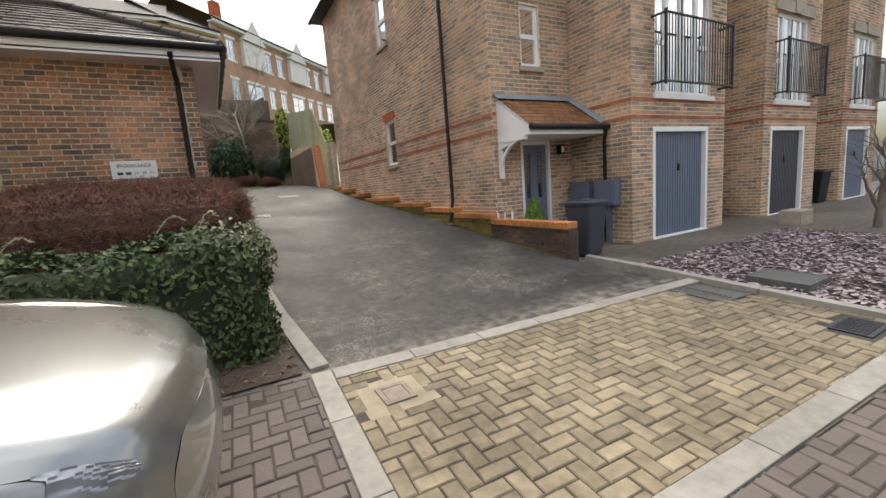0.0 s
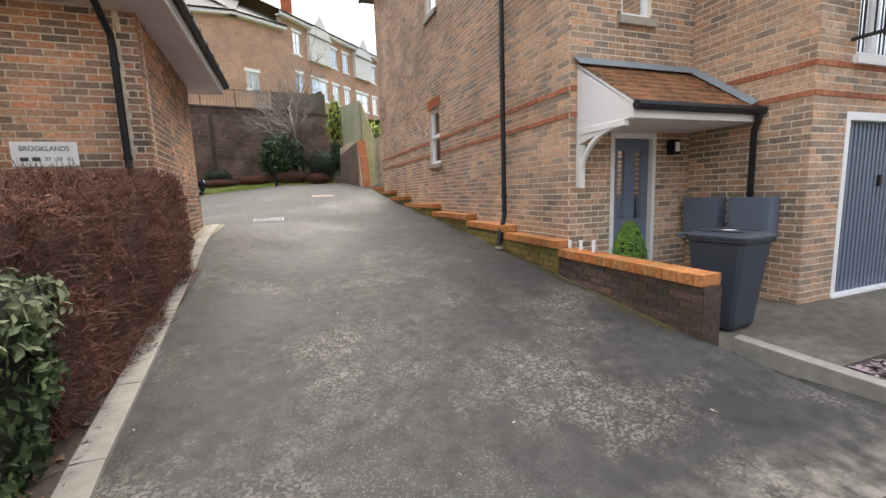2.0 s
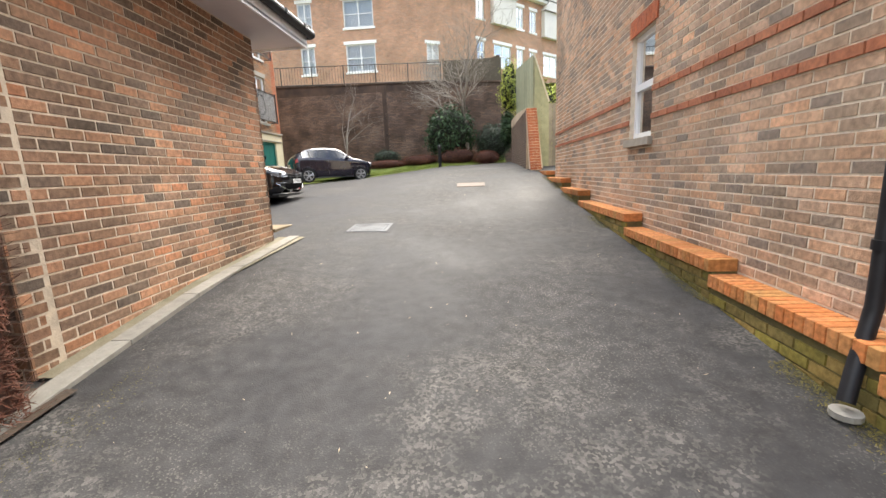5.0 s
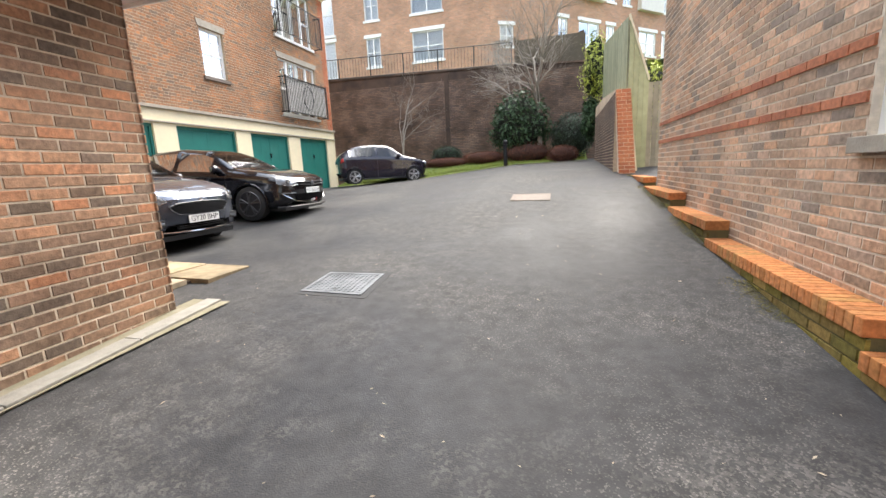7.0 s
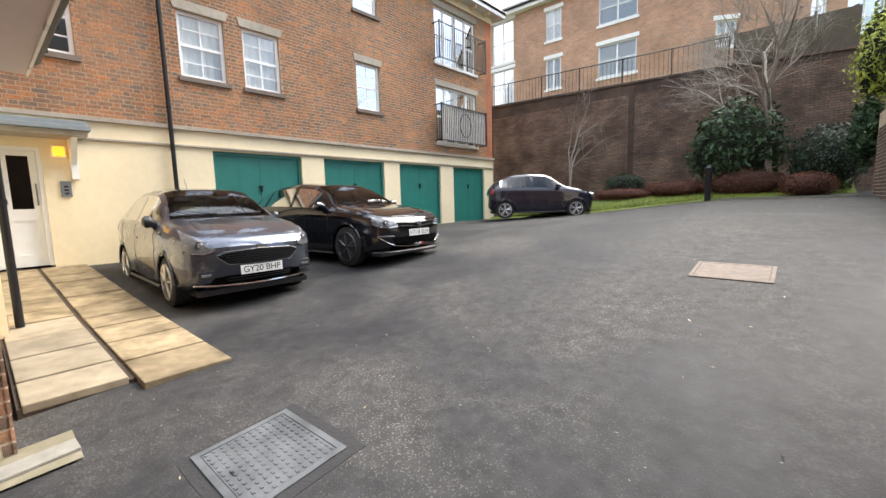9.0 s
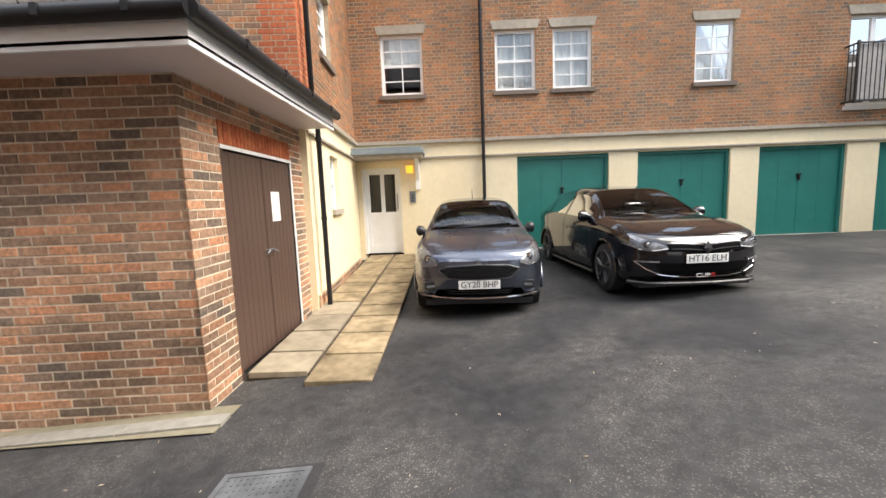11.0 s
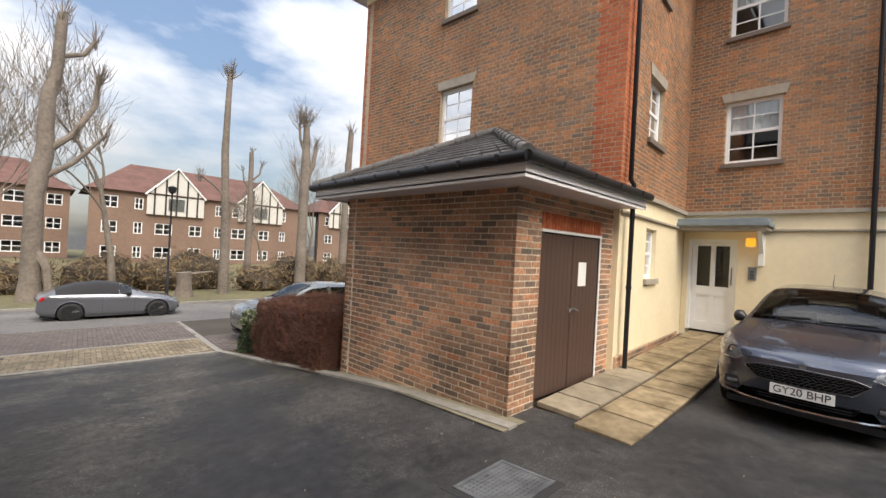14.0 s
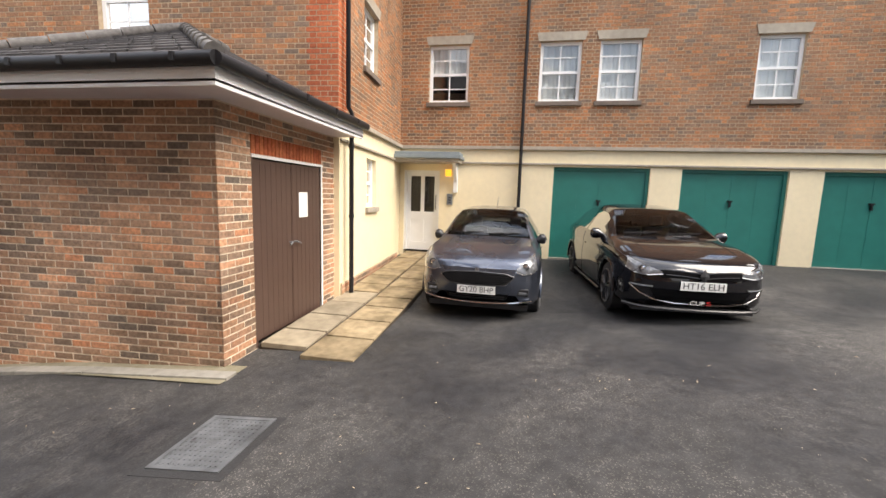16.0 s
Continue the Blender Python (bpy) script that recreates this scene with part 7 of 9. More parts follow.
    for s in (1, -1):
        put("seat", Mesh().box((L * (0.5 - ga) - 1.55, s * 0.37 * kw - 0.23, 0.42 * k), (L * (0.5 - ga) - 1.38, s * 0.37 * kw + 0.23, 1.08 * k)).box((L * (0.5 - ga) - 1.50, s * 0.37 * kw - 0.11, 1.10 * k), (L * (0.5 - ga) - 1.42, s * 0.37 * kw + 0.11, 1.27 * k)), SEATCLOTH, bevel=0.05)
    put("rear_seat", Mesh().box((L * (0.5 - gc) + 0.45, -W * 0.36, 0.42 * k), (L * (0.5 - gc) + 0.65, W * 0.36, 1.02 * k)), SEATCLOTH, bevel=0.05)
    put("floor_pan", Mesh().box((-L * 0.38, -W * 0.41, 0.26), (L * 0.25, W * 0.41, 0.3)), TRIM)
    if plate:
        zc = 0.44 * k if front == "hatch" else 0.535 * k
        px_ = sx(0, zc) + 0.012
        pl = put("number_plate", Mesh().box((px_, -0.26, zc - 0.055), (px_ + 0.010, 0.26, zc + 0.055)), PLATE, lab="white front number plate", bevel=0.004)
        text_part("plate_text", plate, 0.108, base @ Matrix.Translation((px_ + 0.0115, 0, zc)) @ Euler((radians(90), 0, radians(90))).to_matrix().to_4x4(), INK, pl, width=0.46)
    return ob, base, nose, kh


REARLAMP = mat("red lamp lens", (0.35, 0.01, 0.01), 0.1, var=0.2, coat=1.0)
SOFTTOP = mat("black canvas", (0.02, 0.02, 0.022), 0.9, var=0.2, scale=30, bump=0.2)
GREYPAINT = paint_mat("dark grey metallic paint", (0.078, 0.090, 0.120), 0.75, 0.28)
BLACKPAINT = paint_mat("black car paint", (0.004, 0.004, 0.006), 0.0, 0.12)
PLUMPAINT = paint_mat("dark plum paint", (0.010, 0.008, 0.018), 0.0, 0.25)
SILVERPAINT = paint_mat("silver car paint", (0.21, 0.22, 0.215), 0.75, 0.28)
AUDIPAINT = paint_mat("mid grey car paint", (0.16, 0.17, 0.19), 0.6, 0.3)

# the noses of the first two point out of their garage bays
car("hatchback_car", (-3.49, 14.105, 0.965), radians(-2), 4.04, 1.735, 1.55, HATCH, GREYPAINT, "dark grey metallic hatchback parked nose out before the garages", RIM_LIGHT, "GY20 BHP", 0.315)
COUPE = {**HATCH, "top": [0.70, 0.775, 0.825, 0.88, 0.94, 0.99, 1.01, 1.155, 1.295, 1.40, 1.465, 1.43, 1.34, 1.24, 1.15, 1.06, 0.88]}
meg, mbase, mnose, mk = car("sports_hatchback_car", (-3.54, 16.645, 1.13), radians(3.6), 4.3, 1.80, 1.51, COUPE, BLACKPAINT, "glossy black sports hatchback parked nose out before a green garage", RIM_DARK, "HT16 ELH", 0.335, front="sport")
text_part("splitter_text", "CUP", 0.07, mbase @ Matrix.Translation((mnose + 0.066, -0.06, 0.345)) @ Euler((radians(90), 0, radians(90))).to_matrix().to_4x4(), PLATE, meg, width=0.17)
text_part("splitter_text", "S", 0.07, mbase @ Matrix.Translation((mnose + 0.066, 0.07, 0.345)) @ Euler((radians(90), 0, radians(90))).to_matrix().to_4x4(), REDINK, meg, width=0.05)
SMALL = {**HATCH, "top": [0.62, 0.70, 0.78, 0.86, 0.93, 1.0, 1.03, 1.17, 1.33, 1.44, 1.475, 1.44, 1.34, 1.2, 1.08, 0.98, 0.84]}
car("small_car", (-3.3, 24.7, 1.545), radians(36), 3.55, 1.63, 1.49, SMALL, PLUMPAINT, "small dark plum rounded hatchback parked beside the lawn", RIM_LIGHT, "", 0.29, (0.18, 0.83), front="round")
car("parked_car", (0.52 - 2.1, 2.5, -0.09), 0.0, 4.2, 1.76, 1.62, HATCH, SILVERPAINT, "silver car parked in the bay beside the hedge", RIM_LIGHT, "", 0.32, front="plain")
ROADSTER = {**HATCH, "top": [0.58, 0.66, 0.74, 0.82, 0.90, 0.96, 1.0, 1.12, 1.28, 1.40, 1.47, 1.40, 1.22, 1.06, 1.02, 0.98, 0.84], "belt": [0.56, 0.62, 0.68, 0.75, 0.82, 0.88, 0.90, 0.92, 0.94, 0.96, 0.98, 1.0, 1.02, 1.02, 0.98, 0.94, 0.80]}
car("roadster_car", (2.45, -5.3, -0.44), math.pi, 4.2, 1.83, 1.34, ROADSTER, AUDIPAINT, "grey open-top roadster with its black fabric roof up on the street", TRIM, "", 0.33, (0.19, 0.78), (0.33, 0.47, 0.88), soft_top=True)


# ---------- plants ----------
def leaf_mat(name, a, b, rough=0.6, island=0.45, spec=0.5):
    return mat(name, a, rough, var=0.3, scale=3, island=island, color2=b, bigscale=1.2, spec=spec)


def leaves(points, size, rng, flat=0.5, long=1.6):
    """One small bent leaf at every point, facing about as its normal."""
    ms = Mesh()
    for p, n in points:
        s = size * rng.uniform(0.6, 1.35)
        n = (Vector(n) + Vector((rng.uniform(-1, 1), rng.uniform(-1, 1), rng.uniform(-1, 1))) * flat).normalized()
        d = n.orthogonal().normalized()
        d = (d * math.cos(a := rng.uniform(0, 6.283)) + n.cross(d) * math.sin(a)).normalized()
        e = n.cross(d)
        P = Vector(p)
        ms.add([P - d * s * long, P + e * s * 0.5 + n * s * 0.1, P + d * s * long, P - e * s * 0.5 + n * s * 0.1], [(0, 1, 2, 3)])
    return ms


def lumpy(x0, x1, y0, y1, base, top, r, rng_seed, step=0.14, amp=0.09):
    """Points and normals over a clipped, lumpy hedge-like body; base and top give heights at x, y."""
    pts = []
    nz = Vector((rng_seed, 3.1, 7.7))
    rg = random.Random(rng_seed)
    area = [("t", (x1 - x0) * (y1 - y0)), ("x0", (y1 - y0) * 1.2), ("x1", (y1 - y0) * 1.2), ("y0", (x1 - x0) * 1.2), ("y1", (x1 - x0) * 1.2)]
    tot = sum(a for _, a in area)

    def sample(n):
        out = []
        for kind, a in area:
            for _ in range(int(n * a / tot)):
                u, v = rg.random(), rg.random()
                if kind == "t":
                    x, y, f, nn = x0 + (x1 - x0) * u, y0 + (y1 - y0) * v, 1.0, (0, 0, 1)
                elif kind[0] == "x":
                    x, y, f, nn = (x0 if kind == "x0" else x1), y0 + (y1 - y0) * u, v, ((-1 if kind == "x0" else 1), 0, 0.2)
                else:
                    x, y, f, nn = x0 + (x1 - x0) * u, (y0 if kind == "y0" else y1), v, (0, (-1 if kind == "y0" else 1), 0.2)
                zb, zt = base(x, y), top(x, y)
                z = zb + (zt - zb) * f
                # round the edges
                cx, cy = min(max(x, x0 + r), x1 - r), min(max(y, y0 + r), y1 - r)
                cz = min(z, zt - r)
                d = Vector((x - cx, y - cy, z - cz))
                if d.length > r and d.length > 1e-6:
                    d = d.normalized() * r
                q = Vector((cx, cy, cz)) + d
                k = noise.noise(q * 1.7 + nz) * amp * 1.4 + noise.noise(q * 5 + nz) * amp * 0.7 + rg.uniform(-0.05, 0.02)
                nn = Vector(nn) if d.length < 0.3 * r else (d.normalized() + Vector(nn)) / 2
                out.append((q + nn.normalized() * k, nn))
        return out
    return sample


def hedge(name, box, base, top, count, size, material, core, label, category="hedge", r=0.22, seed=5, twigs=0, twigmat=None, long=1.6):
    x0, x1, y0, y1 = box
    ob = thing(name, ((x0 + x1) / 2, (y0 + y1) / 2, base((x0 + x1) / 2, (y0 + y1) / 2)), label, category)
    rg = random.Random(seed)
    smp = lumpy(x0, x1, y0, y1, base, top, r, seed)
    part("foliage", leaves(smp(count), size, rg, 0.9, long), material, ob, kind="stuff")
    # solid core, coloured dark for the shade behind the leaves
    n = 12
    ms = Mesh()
    rows = []
    for f in (0.0, 0.5, 0.85, 0.97):
        ins = 0.10 if f < 0.9 else 0.24
        ring = []
        for k in range(40):
            s = k / 40 * 4
            e = int(s)
            g = s - e
            x, y = [(x0 + ins + (x1 - x0 - 2 * ins) * g, y0 + ins), (x1 - ins, y0 + ins + (y1 - y0 - 2 * ins) * g), (x1 - ins - (x1 - x0 - 2 * ins) * g, y1 - ins), (x0 + ins, y1 - ins - (y1 - y0 - 2 * ins) * g)][e]
            b, t = base(x, y), top(x, y)
            w = noise.noise(Vector((x * 1.6, y * 1.6, f * 3 + seed))) * 0.05
            ring.append((x + w, y + w, b - 0.05 + (t - 0.06 - b) * f))
        rows.append(ring)
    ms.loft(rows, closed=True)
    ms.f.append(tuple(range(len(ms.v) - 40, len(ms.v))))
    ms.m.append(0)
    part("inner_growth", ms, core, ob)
    if twigs:
        tw = Mesh()
        for p, nn in smp(twigs):
            d = (Vector(nn) + Vector((rg.uniform(-1, 1), rg.uniform(-1, 1), rg.uniform(-0.3, 1)))).normalized()
            tw.tube([Vector(p) - d * 0.08, Vector(p) + d * rg.uniform(0.02, 0.15)], [0.003, 0.0015], 3, caps=False)
        part("twig_growth", tw, twigmat, ob, kind="stuff")
    return ob


RUSSET = leaf_mat("russet hedge leaf", (0.185, 0.082, 0.055), (0.105, 0.047, 0.034), 0.9, 0.4, 0.15)
# core colours are darker than the leaves to stand in for inner shade
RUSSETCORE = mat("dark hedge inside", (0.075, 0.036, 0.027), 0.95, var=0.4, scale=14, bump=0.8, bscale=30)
HOLLY = leaf_mat("green shrub leaf", (0.085, 0.115, 0.045), (0.03, 0.05, 0.022), 0.65, 0.5, 0.2)
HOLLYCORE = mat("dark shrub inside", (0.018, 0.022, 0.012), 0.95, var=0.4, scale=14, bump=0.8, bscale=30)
VARIEG = leaf_mat("pale shrub leaf", (0.20, 0.21, 0.125), (0.09, 0.12, 0.06), 0.7, 0.45, 0.2)
TWIG = mat("brown twig", (0.16, 0.085, 0.06), 0.9, var=0.3)
DRY = mat("dry pale stem", (0.36, 0.28, 0.19), 0.9, var=0.2)
GZ0 = lambda x, y: ground_z(min(x, 1.0), y)  # noqa: E731
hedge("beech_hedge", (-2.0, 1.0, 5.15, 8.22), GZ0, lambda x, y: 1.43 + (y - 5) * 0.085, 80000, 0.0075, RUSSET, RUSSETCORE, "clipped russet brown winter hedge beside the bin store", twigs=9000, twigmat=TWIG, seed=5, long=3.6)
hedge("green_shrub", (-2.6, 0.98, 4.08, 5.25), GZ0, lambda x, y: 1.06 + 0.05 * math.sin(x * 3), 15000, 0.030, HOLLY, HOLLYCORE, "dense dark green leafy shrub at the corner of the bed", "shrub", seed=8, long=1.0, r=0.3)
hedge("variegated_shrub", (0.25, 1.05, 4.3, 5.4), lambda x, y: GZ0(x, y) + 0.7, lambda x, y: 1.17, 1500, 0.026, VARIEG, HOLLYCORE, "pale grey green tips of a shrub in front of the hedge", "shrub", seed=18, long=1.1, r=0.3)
for k, (x, y, z, dx, dz) in enumerate(((0.1, 5.0, 1.0, 0.3, 0.26), (0.45, 4.7, 0.98, 0.22, 0.3), (-0.9, 4.9, 0.98, 0.28, 0.22))):
    st = thing("bramble_stem", (x, y, z), "long dry pale bramble stem rising out of the shrub", "plant")
    pts = [(x + dx * f, y + 0.1 * math.sin(f * 3), z + dz * math.sin(f * 2.2)) for f in (0, 0.25, 0.5, 0.75, 1.0)]
    part("stem", Mesh().tube(pts, [0.006, 0.005, 0.004, 0.003, 0.002], 5), DRY, st)
    rg = random.Random(k)
    part("leaf", leaves([(Vector(pts[i]).lerp(Vector(pts[i + 1]), rg.random()), (0, -0.5, 1)) for i in range(4) for _ in range(4)], 0.022, rg), VARIEG, st)
litter = Mesh()
rg = random.Random(31)
for _ in range(1500):
    x, y = rg.uniform(-1.5, 1.05), rg.uniform(3.75, 5.5)
    n = Vector((rg.uniform(-.4, .4), rg.uniform(-.4, .4), 1))
    litter.v += leaves([((x, y, ground_z(x, y) + 0.03), n)], 0.018, rg, 0.2).v
    k = len(litter.v)
    litter.f.append((k - 4, k - 3, k - 2, k - 1))
    litter.m.append(0)
tagged(part("leaf_litter", litter, leaf_mat("dead leaf", (0.17, 0.10, 0.06), (0.09, 0.055, 0.035), 0.8)), "dead brown leaves on the bed", "leaves", kind="stuff")


def bush(name, centre, radii, count, size, material, core, label, seed, category="shrub", long=1.3, amp=0.28):
    ob = thing(name, (centre[0], centre[1], centre[2] - radii[2]), label, category)
    rg = random.Random(seed)
    pts = []
    C = Vector(centre)
    for _ in range(count):
        d = Vector((rg.gauss(0, 1), rg.gauss(0, 1), rg.gauss(0, 1))).normalized()
        k = 1 + amp * noise.noise(d * 2.2 + Vector((seed, 0, 0))) + 0.5 * amp * noise.noise(d * 6 + Vector((0, seed, 0))) + rg.uniform(-0.2, 0.04)
        p = C + Vector((d.x * radii[0], d.y * radii[1], d.z * radii[2])) * k
        pts.append((p, d))
    part("foliage", leaves(pts, size, rg, 0.8, long), material, ob, kind="stuff")
    # solid core that blocks the view through, with inner shade in its colour
    ms = Mesh()
    rows = []
    for i in range(9):
        th = math.pi * (i + 0.02) / 8.04
        row = []
        for j in range(14):
            ph = 2 * math.pi * j / 14
            d = Vector((math.sin(th) * math.cos(ph), math.sin(th) * math.sin(ph), math.cos(th)))
            k = 0.82 * (1 + amp * noise.noise(d * 2.2 + Vector((seed, 0, 0))))
            row.append(C + Vector((d.x * radii[0], d.y * radii[1], d.z * radii[2])) * k)
        rows.append(row)
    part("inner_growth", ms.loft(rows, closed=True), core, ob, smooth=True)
    return ob


LAUREL = leaf_mat("laurel leaf", (0.06, 0.105, 0.045), (0.022, 0.05, 0.022), 0.55, 0.45, 0.25)
CONIFER = leaf_mat("dark evergreen", (0.03, 0.06, 0.028), (0.016, 0.03, 0.016), 0.6)
LIME = leaf_mat("yellow green foliage", (0.42, 0.46, 0.07), (0.24, 0.29, 0.05), 0.6)
BRIGHT = leaf_mat("bright conifer", (0.17, 0.30, 0.03), (0.08, 0.17, 0.02), 0.7)


def lawn_edge(x):
    return 25.0 + max(0.0, 0.24 * (x + 2))


def lawn_z(x, y):
    """The lawn rises as a low bank from the tarmac towards the retaining wall."""
    f = min(max((y - lawn_edge(x)) / 2.2, 0.0), 1.0)
    return ground_z(x, y) + 0.04 + 0.34 * f * f * (3 - 2 * f)


def build_lawn():
    ms = Mesh()
    rows = []
    for j in range(15):
        rows.append([])
        for i in range(27):
            x = -5.6 + 10.3 * i / 26
            y0 = lawn_edge(x) + 0.12 * noise.noise(Vector((x * 1.3, 2.0, 5.0)))
            y = y0 + (28.95 - y0) * j / 14
            rows[-1].append((x, y, lawn_z(x, y) - (0.06 if j == 0 else 0.0)))
    part("lawn", ms.loft(rows), GRASS, label="mown grass bank before the retaining wall", kind="structure", smooth=True)
    rg = random.Random(91)
    tufts = []
    for _ in range(9000):
        x = rg.uniform(-5.5, 4.6)
        y = lawn_edge(x) + abs(rg.gauss(0, 0.9))
        if y < 28.5:
            tufts.append((Vector((x, y, lawn_z(x, y) + 0.015)), Vector((rg.uniform(-1, 1), -1, 0.4))))
    tagged(part("grass_blades", leaves(tufts, 0.02, rg, 0.6, 1.8), GRASSBLADE), "bright green grass blades on the bank", "grass", kind="stuff")


GRASSBLADE = leaf_mat("grass blade", (0.22, 0.27, 0.05), (0.14, 0.17, 0.035), 0.8, 0.4, 0.2)
build_lawn()
bush("laurel_bush", (2.0, 27.3, 3.55), (1.25, 0.9, 1.45), 2600, 0.075, LAUREL, HOLLYCORE, "large glossy green laurel bush under the bare tree", 3, "bush")
bush("evergreen_bush", (4.1, 27.3, 3.05), (0.85, 0.8, 0.95), 5000, 0.035, CONIFER, HOLLYCORE, "rounded dark evergreen bush in the corner", 4, "bush", amp=0.12)
bush("box_bush", (-1.3, 27.6, 2.6), (0.72, 0.5, 0.42), 2200, 0.03, CONIFER, HOLLYCORE, "small clipped dark green bush on the lawn", 6, "bush", amp=0.1)
for k, (x, rx, rz, y) in enumerate(((2.35, 1.0, 0.44, 26.8), (3.75, 0.62, 0.36, 26.5), (0.5, 0.95, 0.28, 27.0), (-1.2, 1.1, 0.22, 27.0), (-3.2, 1.2, 0.20, 27.0))):
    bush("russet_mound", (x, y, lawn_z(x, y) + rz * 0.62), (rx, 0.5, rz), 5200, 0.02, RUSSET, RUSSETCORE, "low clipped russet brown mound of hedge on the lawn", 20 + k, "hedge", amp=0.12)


def bare_tree(name, base, height, radius, seed, material, label, levels=5, spread=0.55, lean=(0, 0), trunk_to=0.35, kids=3, shrink=0.72, tip=0.35, up=0.25, tuft=0):
    """A leafless tree: a tapered trunk that forks into ever finer limbs and twigs."""
    ob = thing(name, base, label, "tree")
    rg = random.Random(seed)
    trunk, limbs, twigs = Mesh(), Mesh(), Mesh()

    def grow(p, d, length, r, level):
        pts, rad = [p], [r]
        q, dd = Vector(p), Vector(d)
        seg = 5 if level < 2 else 3
        for i in range(seg):
            dd = (dd + Vector((rg.uniform(-1, 1), rg.uniform(-1, 1), rg.uniform(-0.4, 1) * up)) * (0.09 + 0.05 * level)).normalized()
            q = q + dd * length / seg
            pts.append(q.copy())
            rad.append(r * (1 - (1 - shrink) * (i + 1) / seg))
        (trunk if level == 0 else limbs if level < 3 else twigs).tube(pts, rad, 10 if level == 0 else 6 if level < 3 else 3, caps=level == 0)
        if level >= levels:
            for _ in range(tuft):
                td = (dd + Vector((rg.uniform(-1, 1), rg.uniform(-1, 1), rg.uniform(0.2, 1.2))) * 0.55).normalized()
                a = pts[rg.randint(max(1, seg - 2), seg)]
                ln = rg.uniform(0.6, 1.5)
                b_ = a + td * ln * 0.5 + Vector((rg.uniform(-.06, .06), rg.uniform(-.06, .06), 0.06))
                twigs.tube([a, b_, b_ + (td + Vector((0, 0, 0.35))).normalized() * ln * 0.5], [0.014, 0.010, 0.004], 3, caps=False)
            return
        n = kids + (1 if rg.random() < 0.4 else 0)
        for k in range(n):
            f = 1.0 if k == 0 else rg.uniform(0.35 if level else trunk_to, 1.0)
            idx = min(seg, max(1, round(f * seg)))
            ax = dd.orthogonal().normalized()
            ax = Matrix.Rotation(rg.uniform(0, 6.28), 3, dd) @ ax
            nd = (Matrix.Rotation(rg.uniform(0.5, 1.2) * spread * (0.5 if k == 0 else 1.0), 3, ax) @ dd).normalized()
            nd = (nd + Vector((0, 0, up))).normalized()
            grow(pts[idx], nd, length * rg.uniform(0.55, 0.85) * (1 if level else 0.8), rad[idx] * (0.8 if k == 0 else rg.uniform(0.45, 0.65)), level + 1)
    grow(Vector(base), Vector((lean[0], lean[1], 1)).normalized(), height * tip, radius, 0)
    part("trunk", trunk, material, ob, smooth=True)
    part("branchwork", limbs, material, ob, smooth=True, kind="stuff")
    if twigs.v:
        part("crown", twigs, material, ob, kind="stuff")
    return ob


BOARDPALE = mat("pale sawn timber", (0.52, 0.48, 0.38), 0.85, var=0.15)
BARK_PALE = mat("pale bark", (0.36, 0.32, 0.27), 0.9, var=0.25, scale=12, bump=0.4, color2=(0.2, 0.17, 0.14))
BARK = mat("grey brown bark", (0.23, 0.19, 0.155), 0.9, var=0.3, scale=8, bump=0.5, color2=(0.12, 0.10, 0.08))
bare_tree("bare_tree", (2.85, 27.0, ground_z(2.85, 27.0)), 7.2, 0.10, 11, BARK_PALE, "pale leafless young tree before the retaining wall", 5, 0.95, tip=0.42, up=0.14, kids=4, trunk_to=0.5)
bare_tree("bare_tree", (-3.4, 27.6, ground_z(-3.4, 27.6)), 5.2, 0.055, 14, BARK_PALE, "thin leafless sapling before the retaining wall", 5, 0.95, tip=0.42, up=0.12, trunk_to=0.4)

# ---------- garden wall, gate and fence behind the house ----------
GW = Plane((4.85, 25.2), (4.85, 19.6))
wall_garden = slope_wall("wall_garden", GW, 0.8, [(0, 3.85), (2.6, 3.8), (5.6, 3.56)], 0.3, MORTAR_DARK, "brown brick garden wall with a red brick end pier")
courses(GW, wall_garden, 1.3, 3.55, [], BRICK_DARK, u0=0.1)
pier = part("pier", Mesh().loft([[(4.97, 19.16, 1.2), (5.30, 19.16, 1.2), (5.30, 19.6, 1.2), (4.97, 19.6, 1.2)], [(4.85, 19.46, 3.54), (5.14, 19.46, 3.54), (5.14, 19.7, 3.54), (4.85, 19.7, 3.54)]], closed=True, caps=True), MORTAR, wall_garden, "raked red brick end pier")
for c in range(28):
    f0, f1 = (c + 0.06) / 28, (c + 0.94) / 28
    for k in range(2):
        a, b = (0.0, 0.64) if (k == 0) == (c % 2 == 0) else (0.36, 1.0)
        a, b = ((0.0, 0.635), (0.665, 1.0))[k] if c % 2 == 0 else ((0.0, 0.335), (0.365, 1.0))[k]
        quad = []
        for f in (f0, f1):
            xl, xr, yf, z = 4.965 - 0.12 * f, 5.305 - 0.16 * f, 19.15 + 0.3 * f, 1.2 + 2.34 * f
            quad.append([(xl + (xr - xl) * a, yf, z), (xl + (xr - xl) * b, yf, z), (xl + (xr - xl) * b, yf + 0.1, z), (xl + (xr - xl) * a, yf + 0.1, z)])
        part("brick", Mesh().loft(quad, closed=True, caps=True), BRICK_BAND, pier)
fen = thing("garden_fence", (5.15, 22, 3.2), "tall weathered greenish close board fence above the garden wall", "fence")
for i in range(48):
    y = 20.35 + i * 0.125
    part("board", Mesh().box((5.16 + 0.006 * (i % 2), y, 2.6), (5.18 + 0.006 * (i % 2), y + 0.118, 5.27 + 0.019 * i + 0.006 * (i % 3))), TIMBER, fen)
for i in range(4):
    part("post", Mesh().box((5.19, 20.4 + i * 1.95, 1.8), (5.28, 20.49 + i * 1.95, 5.2)), TIMBER_GREY, fen)
